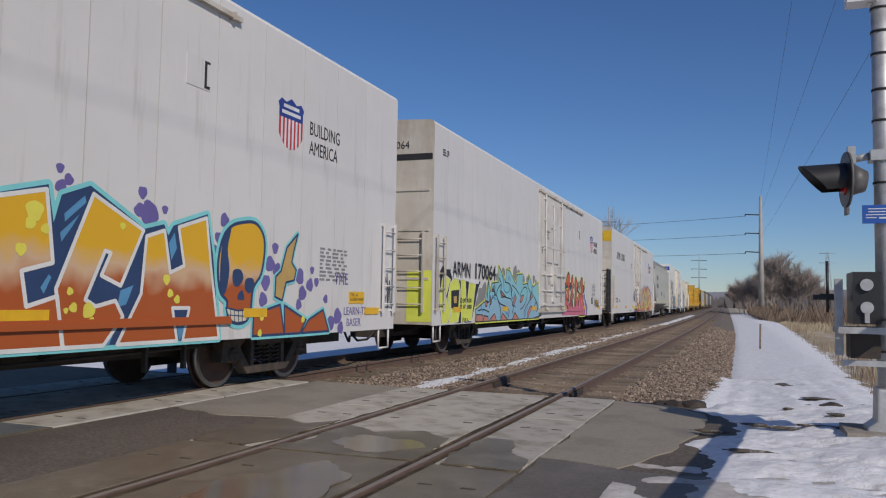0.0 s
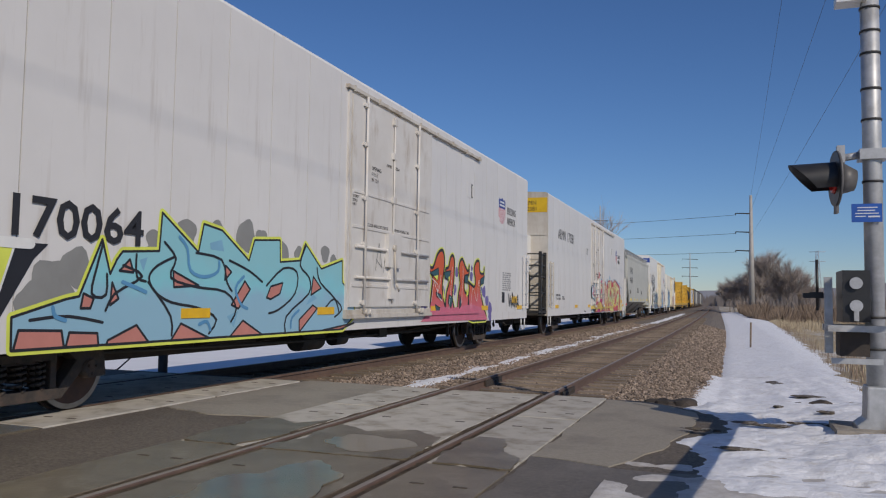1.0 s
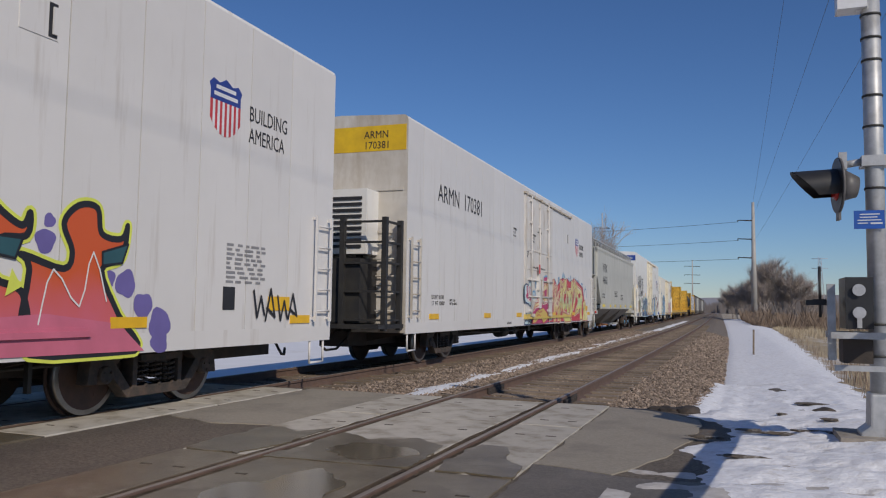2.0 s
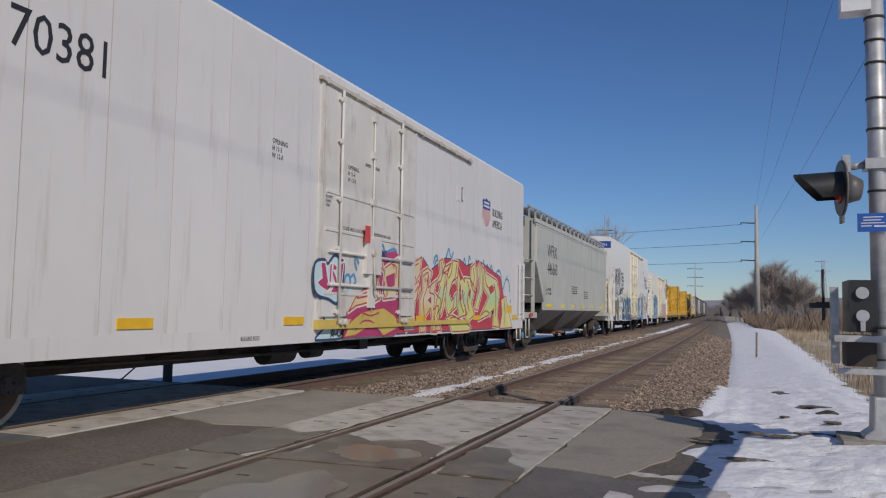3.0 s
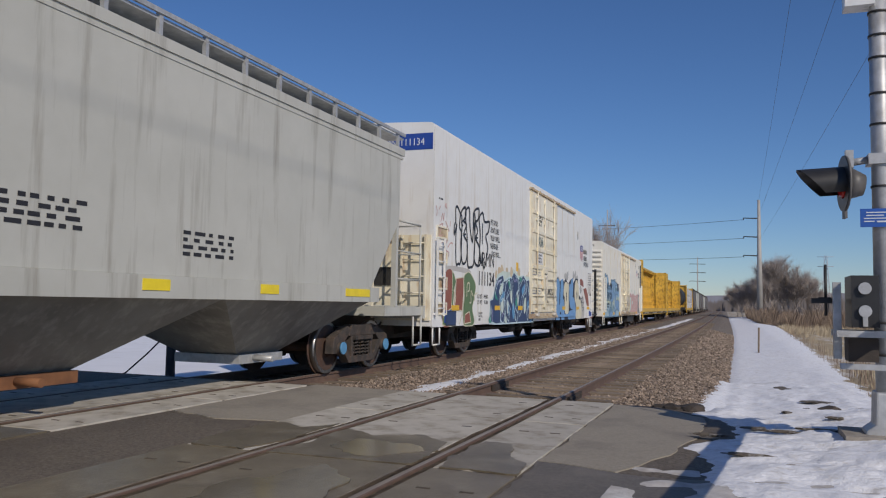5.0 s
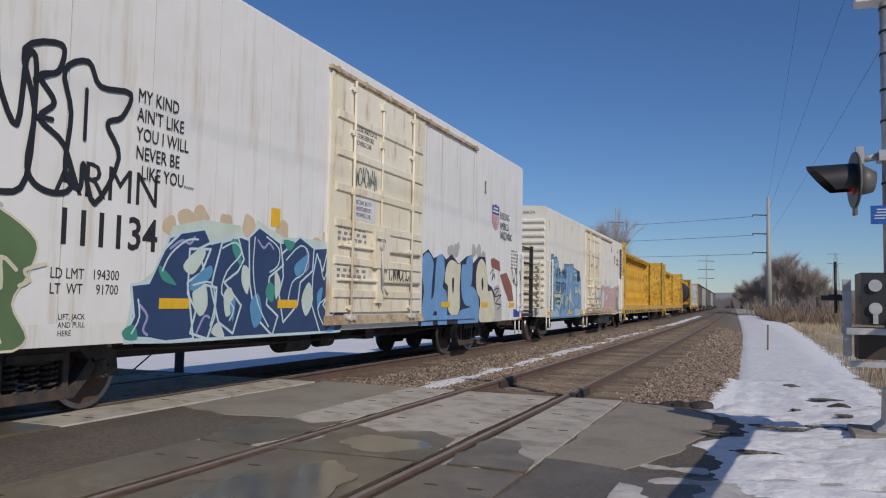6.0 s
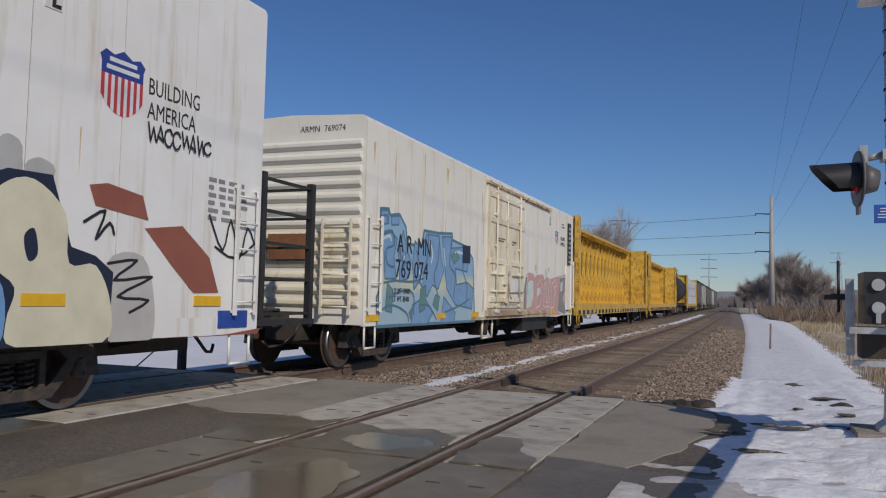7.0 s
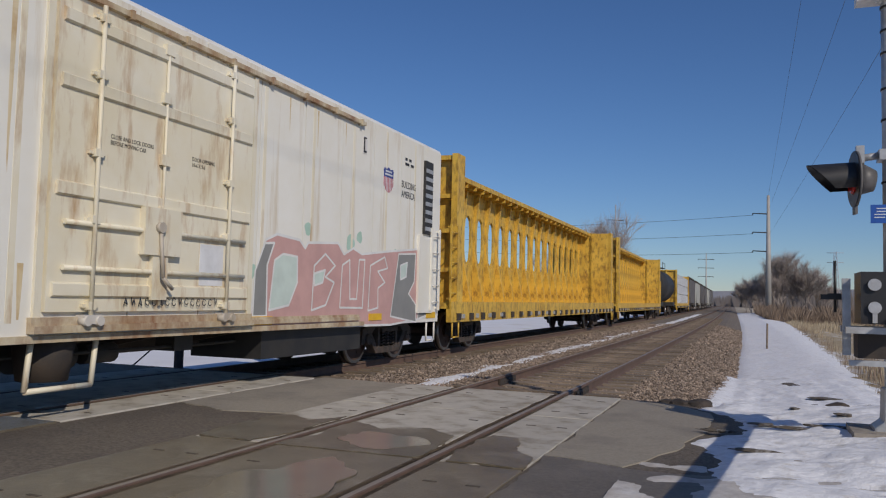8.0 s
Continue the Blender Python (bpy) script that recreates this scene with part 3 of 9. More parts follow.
def build_panels():
    """Precast concrete crossing panels, with their lifting pockets and grit-filled rail gaps."""
    cr = thing("level_crossing", "stained precast concrete crossing panels between the rails", "crossing", kind="structure")
    rnd = random.Random(3)
    joints = (10.72, 8.62, 5.88, 3.2, 0.7, -1.7, -3.0)
    for cx in (NEAR_X, FAR_X):
        for x0, x1 in ((cx - 0.625, cx + 0.625), (cx + 0.835, cx + 1.52), (cx - 1.52, cx - 0.835)):
            w = x1 - x0
            for y1, y0 in zip(joints, joints[1:]):
                h = (y1 - y0) / 2 - 0.018
                bm = bmesh.new()
                bx(bm, -w / 2, w / 2, -h, h, -0.13, 0)
                bmesh.ops.bevel(bm, geom=[e for e in bm.edges], offset=0.006, segments=1, affect='EDGES')
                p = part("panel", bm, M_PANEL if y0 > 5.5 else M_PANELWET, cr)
                p.matrix_basis = pose((x0 + x1) / 2, (y0 + y1) / 2, rnd.uniform(-0.008, 0.0), rnd.uniform(-0.15, 0.15), rnd.uniform(-0.2, 0.2), 0)
                for sx in ((-0.42, 0.42) if w > 1 else (-0.14, 0.18)):
                    for q in (-0.62, 0.5):
                        bm = bmesh.new()
                        bx(bm, sx - 0.05, sx + 0.05, q * h - 0.015, q * h + 0.015, -0.01, 0.0035)
                        part("lifting_pocket", bm, M_RUBBER, p, "dark recessed lifting pocket")
        for y in joints[1:-1]:
            bm = bmesh.new()
            bx(bm, cx - 1.52, cx + 1.52, y - 0.017, y + 0.017, -0.1, -0.016)
            part("panel_joint", bm, M_RUBBER, cr, "dark joint between panels")
        for sd in (-0.73, 0.73):
            for a, b, z, m, nm in ((0.037, 0.062, -0.036, M_RUBBER, "flangeway"), (0.060, 0.108, -0.010, M_FILLER, "joint_filler")):
                for d in (-1, 1):
                    bm = bmesh.new()
                    e0, e1 = sorted((cx + sd + d * a, cx + sd + d * b))
                    k = 60
                    lo = [bm.verts.new((e0, -3.0 + 13.73 * i / k, z + 0.010 * noise.noise((e0 * 3, i * 0.7, 1)))) for i in range(k + 1)]
                    hi = [bm.verts.new((e1, -3.0 + 13.73 * i / k, z + 0.010 * noise.noise((e1 * 3, i * 0.7, 4)))) for i in range(k + 1)]
                    for i in range(k):
                        bm.faces.new((lo[i], hi[i], hi[i + 1], lo[i + 1]))
                    bmesh.ops.solidify(bm, geom=bm.faces[:], thickness=0.08)
                    bmesh.ops.recalc_face_normals(bm, faces=bm.faces[:])
                    part(nm, bm, m, cr, "dark rail gap" if nm == "flangeway" else "rust-brown grit packed beside the rail")


# ---- rolling stock ----
HALF = 1.545          # half the width of a car body
WHEEL_R = 0.457
SPEED, PICKUP = 13.155, 0.0135
CARS, SPINNING = [], []
SHARED = {}


def once(key, make):
    if key not in SHARED:
        SHARED[key] = make()
    return SHARED[key]


def wheelset_mesh():
    bm = bmesh.new()
    tube(bm, (-1.0, 0, 0), (1.0, 0, 0), 0.085, n=10)
    for s in (-1, 1):
        x = s * 0.75
        tube(bm, (x - s * 0.07, 0, 0), (x - s * 0.04, 0, 0), 0.482, n=32)
        tube(bm, (x - s * 0.04, 0, 0), (x + s * 0.068, 0, 0), WHEEL_R, n=32, mi=1)
        # rim ring, dished plate and hub on the outer face
        tube(bm, (x + s * 0.068, 0, 0), (x + s * 0.069, 0, 0), 0.40, n=32)
        tube(bm, (x + s * 0.066, 0, 0), (x + s * 0.10, 0, 0), 0.15, 0.12, n=16)
        for i in range(3):
            a = 2 * math.pi * i / 3
            tube(bm, (x + s * 0.069, 0.27 * math.cos(a), 0.27 * math.sin(a)), (x + s * 0.074, 0.27 * math.cos(a), 0.27 * math.sin(a)), 0.035, n=8)
        tube(bm, (x + s * 0.10, 0, 0), (x + s * 0.30, 0, 0), 0.10, n=10)
    return shape("wheelset", bm, [M_WHEEL, M_TREAD])


def sideframe_mesh():
    bm = bmesh.new()
    out = [(-1.12, 0.36), (-1.12, 0.62), (-0.80, 0.70), (-0.45, 0.86), (0.45, 0.86), (0.80, 0.70), (1.12, 0.62), (1.12, 0.36), (0.98, 0.34), (0.95, 0.52), (0.74, 0.52), (0.48, 0.22), (0.40, 0.17), (-0.40, 0.17), (-0.48, 0.22), (-0.74, 0.52), (-0.95, 0.52), (-0.98, 0.34)]
    # lower chord, upper chord and the two end pedestals leave the spring window open
    prism(bm, [(-0.52, 0.17), (0.52, 0.17), (0.46, 0.29), (-0.46, 0.29)], -0.09, 0.09, "x")
    prism(bm, [(-0.55, 0.66), (0.55, 0.66), (0.46, 0.86), (-0.46, 0.86)], -0.09, 0.09, "x")
    for s in (-1, 1):
        prism(bm, [(s * 0.42, 0.78), (s * 0.60, 0.84), (s * 1.10, 0.64), (s * 1.14, 0.36), (s * 0.99, 0.36), (s * 0.97, 0.52), (s * 0.76, 0.52)], -0.085, 0.085, "x")
        prism(bm, [(s * 0.40, 0.20), (s * 0.52, 0.17), (s * 0.86, 0.52), (s * 0.74, 0.60)], -0.085, 0.085, "x")
        prism(bm, [(s * 0.36, 0.28), (s * 0.44, 0.28), (s * 0.44, 0.68), (s * 0.36, 0.68)], -0.085, 0.085, "x")
        tube(bm, (0.02, s * 0.89, WHEEL_R), (0.13, s * 0.89, WHEEL_R), 0.115, 0.10, n=14)
        for i in range(3):
            a = 2 * math.pi * i / 3 + 0.5
            tube(bm, (0.13, s * 0.89 + 0.06 * math.cos(a), WHEEL_R + 0.06 * math.sin(a)), (0.15, s * 0.89 + 0.06 * math.cos(a), WHEEL_R + 0.06 * math.sin(a)), 0.018, n=6)
    return shape("side_frame", bm, M_TRUCK, 0.012)


def spring_mesh():
    bm = bmesh.new()
    for cy in (-0.235, 0.0, 0.235):
        pts = [(0.085 * math.cos(a), cy + 0.085 * math.sin(a), 0.29 + 0.30 * i / 40) for i in range(41) for a in (i * 2 * math.pi * 5 / 40,)]
        path(bm, pts, 0.017, n=5)
    bx(bm, -0.12, 0.12, -0.36, 0.36, 0.585, 0.66)
    return shape("spring_nest", bm, M_TRUCK)


def truck(car, y, spin):
    ws = once("wheelset", wheelset_mesh)
    sf, sn = once("side_frame", sideframe_mesh), once("spring_nest", spring_mesh)
    for dy in (-0.89, 0.89):
        o = part("wheelset", ws, None, car, "rust-brown wheels with bright worn treads")
        o.matrix_basis = pose(0, y + dy, WHEEL_R)
        if spin:
            SPINNING.append((o, y + dy))
    for s in (1, -1):
        o = part("side_frame", sf, None, car, "dark cast steel truck side frame")
        o.matrix_basis = pose(s * 0.99, y, 0, 0, 0, 0 if s > 0 else 180)
        o = part("spring_nest", sn, None, car, "coil springs")
        o.matrix_basis = pose(s * 1.0, y, 0)
    def bol():
        bm = bmesh.new()
        bx(bm, -1.05, 1.05, -0.22, 0.22, 0.55, 0.80)
        bx(bm, -0.25, 0.25, -0.25, 0.25, 0.78, 0.92)
        bx(bm, -0.75, 0.75, -0.62, -0.56, 0.30, 0.42)
        bx(bm, -0.75, 0.75, 0.56, 0.62, 0.30, 0.42)
        return shape("bolster", bm, M_UNDER, 0.02)
    part("bolster", once("bolster", bol), None, car).matrix_basis = pose(0, y, 0)


def coupler(car, y, d):
    bm = bmesh.new()
    bx(bm, -0.10, 0.10, min(y, y + d * 0.55), max(y, y + d * 0.55), 0.78, 0.98)
    prism(bm, [(-0.2, y + d * 0.5), (0.2, y + d * 0.45), (0.24, y + d * 0.75), (0.05, y + d * 0.8), (-0.02, y + d * 0.62), (-0.2, y + d * 0.72)], 0.72, 1.04, "z")
    part("coupler", bm, M_UNDER, car, "dark steel knuckle coupler", bevel=0.02)
    bm = bmesh.new()
    path(bm, [(0.35, y, 0.85), (0.37, y + d * 0.25, 0.62), (0.3, y + d * 0.55, 0.42), (0.2, y + d * 0.8, 0.40), (0.15, y + d * 0.9, 0.5)], 0.025, n=6)
    part("air_hose", bm, M_BLACK, car, "black rubber air hose")


def ladder(car, x, y, z0, z1, w, rungs, m, facing_end=False, name="ladder"):
    bm = bmesh.new()
    if facing_end:
        for s in (x, x + w):
            bx(bm, s - 0.02, s + 0.02, y - 0.09, y - 0.05, z0, z1)
        for i in range(rungs):
            z = z0 + (z1 - z0) * (i + 0.5) / rungs
            path(bm, [(x, y - 0.07, z), (x + w, y - 0.07, z)], 0.016)
        for z in (z0 + 0.05, z1 - 0.05):
            for s in (x, x + w):
                bx(bm, s - 0.015, s + 0.015, y - 0.07, y + 0.01, z - 0.02, z + 0.02)
    else:
        for s in (y, y + w):
            bx(bm, x + 0.05, x + 0.09, s - 0.02, s + 0.02, z0, z1)
        for i in range(rungs):
            z = z0 + (z1 - z0) * (i + 0.5) / rungs
            path(bm, [(x + 0.07, y, z), (x + 0.07, y + w, z)], 0.016)
        for z in (z0 + 0.05, z1 - 0.05):
            for s in (y, y + w):
                bx(bm, x - 0.01, x + 0.07, s - 0.015, s + 0.015, z - 0.02, z + 0.02)
    part(name, bm, m, car)


def step(car, y, m):
    bm = bmesh.new()
    path(bm, [(HALF - 0.03, y, 0.75), (HALF - 0.03, y, 0.38), (HALF - 0.03, y + 0.42, 0.38), (HALF - 0.03, y + 0.42, 0.75)], 0.02)
    part("sill_step", bm, m, car, "bent steel stirrup step")


def underframe(car, L, z, y_in=0.3):
    bm = bmesh.new()
    bx(bm, -0.33, 0.33, -0.1, L + 0.1, z - 0.30, z + 0.02)
    for k in range(int(L / 1.6)):
        y = 0.8 + k * 1.6
        prism(bm, [(-1.4, z), (1.4, z), (0.33, z - 0.22), (-0.33, z - 0.22)], y - 0.04, y + 0.04, "y")
    part("underframe", bm, M_UNDER, car, "dirty dark steel underframe")
    bm = bmesh.new()
    tube(bm, (0.75, L * 0.42, z - 0.22), (0.75, L * 0.42 + 0.75, z - 0.22), 0.17, n=14)
    tube(bm, (0.85, L * 0.47, z - 0.22), (0.85, L * 0.47 + 0.45, z - 0.22), 0.12, n=12)
    path(bm, [(0.9, 3.6, z - 0.12), (0.95, L * 0.4, z - 0.2), (0.95, L * 0.6, z - 0.2), (0.9, L - 3.6, z - 0.12)], 0.022)
    bx(bm, 0.7, 1.0, L * 0.55, L * 0.55 + 0.35, z - 0.26, z - 0.02)
    part("brake_rigging", bm, M_BLACK, car, "black brake cylinder, valve and pipes")


def smooth_body(car, L, H, z0, mat_side, panels, pitch, first, end_mat, roof_mat, skip=None, crown=0.07, corner=0.10):
    """A plain-sided insulated body: core with rounded roof edges, and flush side sheets with narrow gaps."""
    c = HALF - 0.012
    out = [(-c, z0), (c, z0), (c, H - corner - crown)]
    for i in range(1, 6):
        a = i / 5 * math.pi / 2 * 0.93
        out.append((c - corner + corner * math.cos(a), H - corner - crown + corner * math.sin(a)))
    out.append((0, H))
    out += [(-x, z) for x, z in out[2:-1][::-1]]
    bm = bmesh.new()
    prism(bm, out, 0, L, "y")
    for f in bm.faces:
        n = f.normal
        f.material_index = 1 if abs(n.y) > 0.9 else (2 if n.z > 0.05 else 0)
    part("body", bm, [M_SEAM, end_mat, roof_mat], car)
    edges = [0.0]
    y = first
    while y < L - 0.3:
        edges.append(y)
        y += pitch
    edges.append(L)
    zt = H - corner - crown
    for a, b in zip(edges, edges[1:]):
        if skip and a > skip[0] - 0.05 and b < skip[1] + 0.05:
            continue
        key = ("sheet", mat_side.name, round(b - a, 2), H)
        def make():
            bm = bmesh.new()
            bx(bm, -0.012, 0, 0.008, b - a - 0.008, z0 + 0.02, zt + 0.01)
            return shape("side_sheet", bm, mat_side)
        for s in (1, -1):
            o = part("side_sheet", once(key, make), None, car)
            o.matrix_basis = pose(s * HALF, a if s > 0 else b, 0, 0, 0, 0 if s > 0 else 180)
    bm = bmesh.new()
    bx(bm, HALF - 0.05, HALF + 0.0025, 0.02, L - 0.02, z0 - 0.02, z0 + 0.20)
    bx(bm, -HALF - 0.0025, -HALF + 0.05, 0.02, L - 0.02, z0 - 0.02, z0 + 0.20)
    part("side_sill", bm, mat_side, car)


def plug_door(car, y0, y1, z0, z1, rail_to, m, style, dirt=None, ribs=None, paint=None, foot=None):
    """A sliding plug door: leaf, stiffening ribs, lock rods, centre lock box, tracks."""
    x = HALF
    bm = bmesh.new()
    bx(bm, x - 0.01, x + 0.05, y0, y1, z0, z1)
    door = part("door", bm, m, car, "plug door with lock rods and ribs", bevel=0.01)
    w, h = y1 - y0, z1 - z0
    zs = ribs or (0.378, 0.543, 0.10)
    for q in zs:
        bm = bmesh.new()
        z = z0 + h * q
        prism(bm, [(x + 0.05, z - 0.075), (x + 0.085, z - 0.055), (x + 0.085, z + 0.055), (x + 0.05, z + 0.075)] if style == 2 else [(x + 0.05, z - 0.03), (x + 0.066, z - 0.02), (x + 0.066, z + 0.02), (x + 0.05, z + 0.03)], y0 + 0.05, y1 - 0.05, "y")
        part("rib", bm, m, door)
    rods = (0.16, 0.84) if style == 2 else (0.13, 0.79)
    for q in rods:
        bm = bmesh.new()
        y = y0 + w * q
        path(bm, [(x + 0.10, y, z0 - 0.12), (x + 0.10, y, z1 + 0.04)], 0.024, n=8)
        for zz in (0.02, 0.3, 0.52, 0.78, 0.97):
            bx(bm, x + 0.05, x + 0.12, y - 0.05, y + 0.05, z0 + h * zz - 0.04, z0 + h * zz + 0.04)
            bx(bm, x + 0.05, x + 0.09, y - 0.10, y + 0.10, z0 + h * zz - 0.018, z0 + h * zz + 0.018)
        part("lock_rod", bm, m, door, "vertical locking rod in brackets")
    bm = bmesh.new()
    yc = y0 + w * 0.47
    path(bm, [(x + 0.075, yc, z0 + h * 0.02), (x + 0.075, yc, z1 - 0.05)], 0.02, n=6)
    for zz in (0.12, 0.36, 0.55, 0.78, 0.96):
        bx(bm, x + 0.04, x + 0.10, yc - 0.07, yc + 0.07, z0 + h * zz - 0.06, z0 + h * zz + 0.06)
    part("centre_bar", bm, m, door)
    bm = bmesh.new()
    bx(bm, x + 0.05, x + 0.13, yc - 0.32, yc + 0.27, z0 + h * 0.20, z0 + h * 0.37)
    bx(bm, x + 0.05, x + 0.11, yc - 0.16, yc + 0.08, z0 + h * 0.04, z0 + h * 0.20)
    box = part("lock_box", bm, m, door, "pale steel lock box with operating handle", bevel=0.015)
    bm = bmesh.new()
    path(bm, [(x + 0.15, yc - 0.1, z0 + h * 0.30), (x + 0.17, yc - 0.06, z0 + h * 0.12), (x + 0.17, yc + 0.1, z0 + h * 0.08)], 0.022)
    tube(bm, (x + 0.12, yc - 0.1, z0 + h * 0.30), (x + 0.18, yc - 0.1, z0 + h * 0.30), 0.06, n=12)
    part("lock_handle", bm, M_ENDDIRT, box)
    bm = bmesh.new()
    for q in (0.14, 0.285):
        path(bm, [(x + 0.08, y0 + 0.15, z0 + h * q), (x + 0.08, y1 - 0.15, z0 + h * q)], 0.03)
    part("operating_shaft", bm, m, door)
    # jambs, header with track, lower track
    for y in (y0 - 0.11, y1 + 0.03):
        bm = bmesh.new()
        bx(bm, x - 0.01, x + 0.035, y, y + 0.08, z0 - 0.05, z1 + 0.05)
        part("door_jamb", bm, m, car, bevel=0.008)
    bm = bmesh.new()
    bx(bm, x - 0.01, x + 0.07, y0 - 0.2, rail_to, z1 + 0.06, z1 + 0.12)
    for k in range(8):
        y = y0 + (rail_to - y0) * k / 7.2
        bx(bm, x + 0.0, x + 0.085, y, y + 0.05, z1 + 0.04, z1 + 0.14)
    part("door_track", bm, dirt or m, car, "upper door track", bevel=0.006)
    bm = bmesh.new()
    bx(bm, x - 0.01, x + 0.10, y0 - 0.15, y1 + 0.1, z0 - 0.20, z0 - 0.13)
    bx(bm, x - 0.01, x + 0.06, y0 - 0.15, y1 + 0.1, z0 - 0.13, z0 - 0.05)
    part("lower_track", bm, foot or dirt or m, car, "lower door track", bevel=0.006)
    bm = bmesh.new()
    bx(bm, x - 0.01, x + 0.05, y1 + 0.1, rail_to, z0 - 0.195, z0 - 0.135)
    bx(bm, x - 0.01, x + 0.028, y1 + 0.1, rail_to, z0 - 0.135, z0 - 0.10)
    part("track_extension", bm, paint or dirt or m, car, "lower door track beyond the door", bevel=0.005)
    for q in (0.16, 0.84):
        bm = bmesh.new()
        bx(bm, x + 0.03, x + 0.14, y0 + w * q - 0.12, y0 + w * q + 0.12, z0 - 0.12, z0 - 0.03)
        tube(bm, (x + 0.05, y0 + w * q - 0.08, z0 - 0.09), (x + 0.16, y0 + w * q - 0.08, z0 - 0.09), 0.05, n=10)
        tube(bm, (x + 0.05, y0 + w * q + 0.08, z0 - 0.09), (x + 0.16, y0 + w * q + 0.08, z0 - 0.09), 0.05, n=10)
        part("door_roller", bm, M_ENDDIRT, car, "grimy roller bracket on the lower track", bevel=0.006)
    return door


def emblem(car, y, z, s):
    """A shield emblem as plain shapes: blue head over red and white stripes."""
    x = HALF
    w, h = 0.70 * s, 0.72 * s
    bm = bmesh.new()
    prism(bm, [(y + w * .04, z - h * .38), (y + w * .04, z - h * .2), (y, z - h * .1), (y + w * .12, z), (y + w * .3, z - h * .05), (y + w * .5, z + h * .05), (y + w * .7, z - h * .05), (y + w * .88, z), (y + w, z - h * .1), (y + w * .96, z - h * .2), (y + w * .96, z - h * .38)], x, x + 0.004, "x")
    e = part("emblem", bm, M_SHIELDBLUE, car, "blue, red and white striped shield emblem")
    def low(q):
        u = abs((q - y) / w - 0.5) * 2
        return z - h * (1.0 - 0.34 * u ** 2.2)
    for i in range(13):
        a, b = y + w * (0.04 + 0.92 * i / 13), y + w * (0.04 + 0.92 * (i + 1) / 13)
        bm = bmesh.new()
        prism(bm, [(a, low(a)), (b, low(b)), (b, z - h * .38), (a, z - h * .38)], x, x + 0.004, "x")
        part("stripe", bm, M_SHIELDRED if i % 2 == 0 else M_SIGNWHITE, e)
    for a, b, zt in ((.2, .8, .10), (.14, .86, .23)):
        bm = bmesh.new()
        bx(bm, x, x + 0.007, y + w * a, y + w * b, z - h * (zt + .07), z - h * zt)
        part("white_bar", bm, M_SIGNWHITE, e)


def reflectors(car, ys, z=0.98, w=0.6, m=None):
    def make():
        bm = bmesh.new()
        bx(bm, HALF, HALF + 0.018, 0, w, z, z + 0.12)
        return shape("reflector_strip", bm, m or M_YELTAPE)
    for y in ys:
        part("reflector_strip", once(("reflector", z, w), make), None, car, "amber reflective strip").matrix_basis = pose(0, y, 0)


def hatch(car, y, z, w=0.45, h=0.38):
    bm = bmesh.new()
    bx(bm, HALF, HALF + 0.008, y - w, y, z, z + h)
    bx(bm, HALF, HALF + 0.014, y - 0.12, y - 0.02, z + 0.02, z + h * 0.95, 1)
    bx(bm, HALF, HALF + 0.03, y - 0.08, y - 0.03, z + 0.05, z + h * 0.85, 0)
    part("side_hatch", bm, [M_WHITE, M_INK], car, "small flush hatch with dark handle slot")


# ---- sprayed letters: fills with halo and outline, in thin coats ----
def stroke(bm, pts, r, x, mi, sides=10, lift=0.00012):
    """One thick sprayed stroke on the side of a car; each dab lies a hair above the last."""
    for (a, b), (c, d) in zip(pts, pts[1:]):
        u = Vector((c - a, d - b))
        if u.length < 1e-6:
            continue
        n = Vector((-u.y, u.x)).normalized() * r
        f = bm.faces.new([bm.verts.new((x, *p)) for p in ((a - n.x, b - n.y), (c - n.x, d - n.y), (c + n.x, d + n.y), (a + n.x, b + n.y))])
        f.material_index = mi
        x += lift
    for a, b in pts:
        f = bm.faces.new([bm.verts.new((x, a + r * math.cos(k * 2 * math.pi / sides + .6), b + r * math.sin(k * 2 * math.pi / sides + .6))) for k in range(sides)])
        f.material_index = mi
        x += lift
    return x


def outward(bm):
    bm.normal_update()
    for f in bm.faces:
        if f.normal.x < 0:
            f.normal_flip()


def blobs(car, spots, colour, off=0.003, label=""):
    for i, (y, z, r) in enumerate(spots):
        bm = bmesh.new()
        ring = []
        for k in range(20):
            a = k * math.pi / 10
            q = r * (1 + 0.10 * math.sin(3 * a + i * 2.1) + 0.05 * math.sin(5 * a + i))
            ring.append(bm.verts.new((HALF + off + i * 0.00006, y + q * math.cos(a), z + q * math.sin(a))))
        bm.faces.new(ring)
        outward(bm)
        part("graffiti_bubble", bm, SP[colour], car, label)


def rounded(pts, k=4):
    """A closed outline drawn as one soft line through its corners."""
    out, n = [], len(pts)
    for i in range(n):
        p0, p1, p2, p3 = (Vector(pts[(i + j - 1) % n]) for j in range(4))
        for q in range(k):
            t = q / k
            v = 0.5 * (2 * p1 + (p2 - p0) * t + (2 * p0 - 5 * p1 + 4 * p2 - p3) * t * t + (3 * p1 - p0 - 3 * p2 + p3) * t ** 3)
            out.append((v.x, v.y))
    return out


COATS = itertools.count()


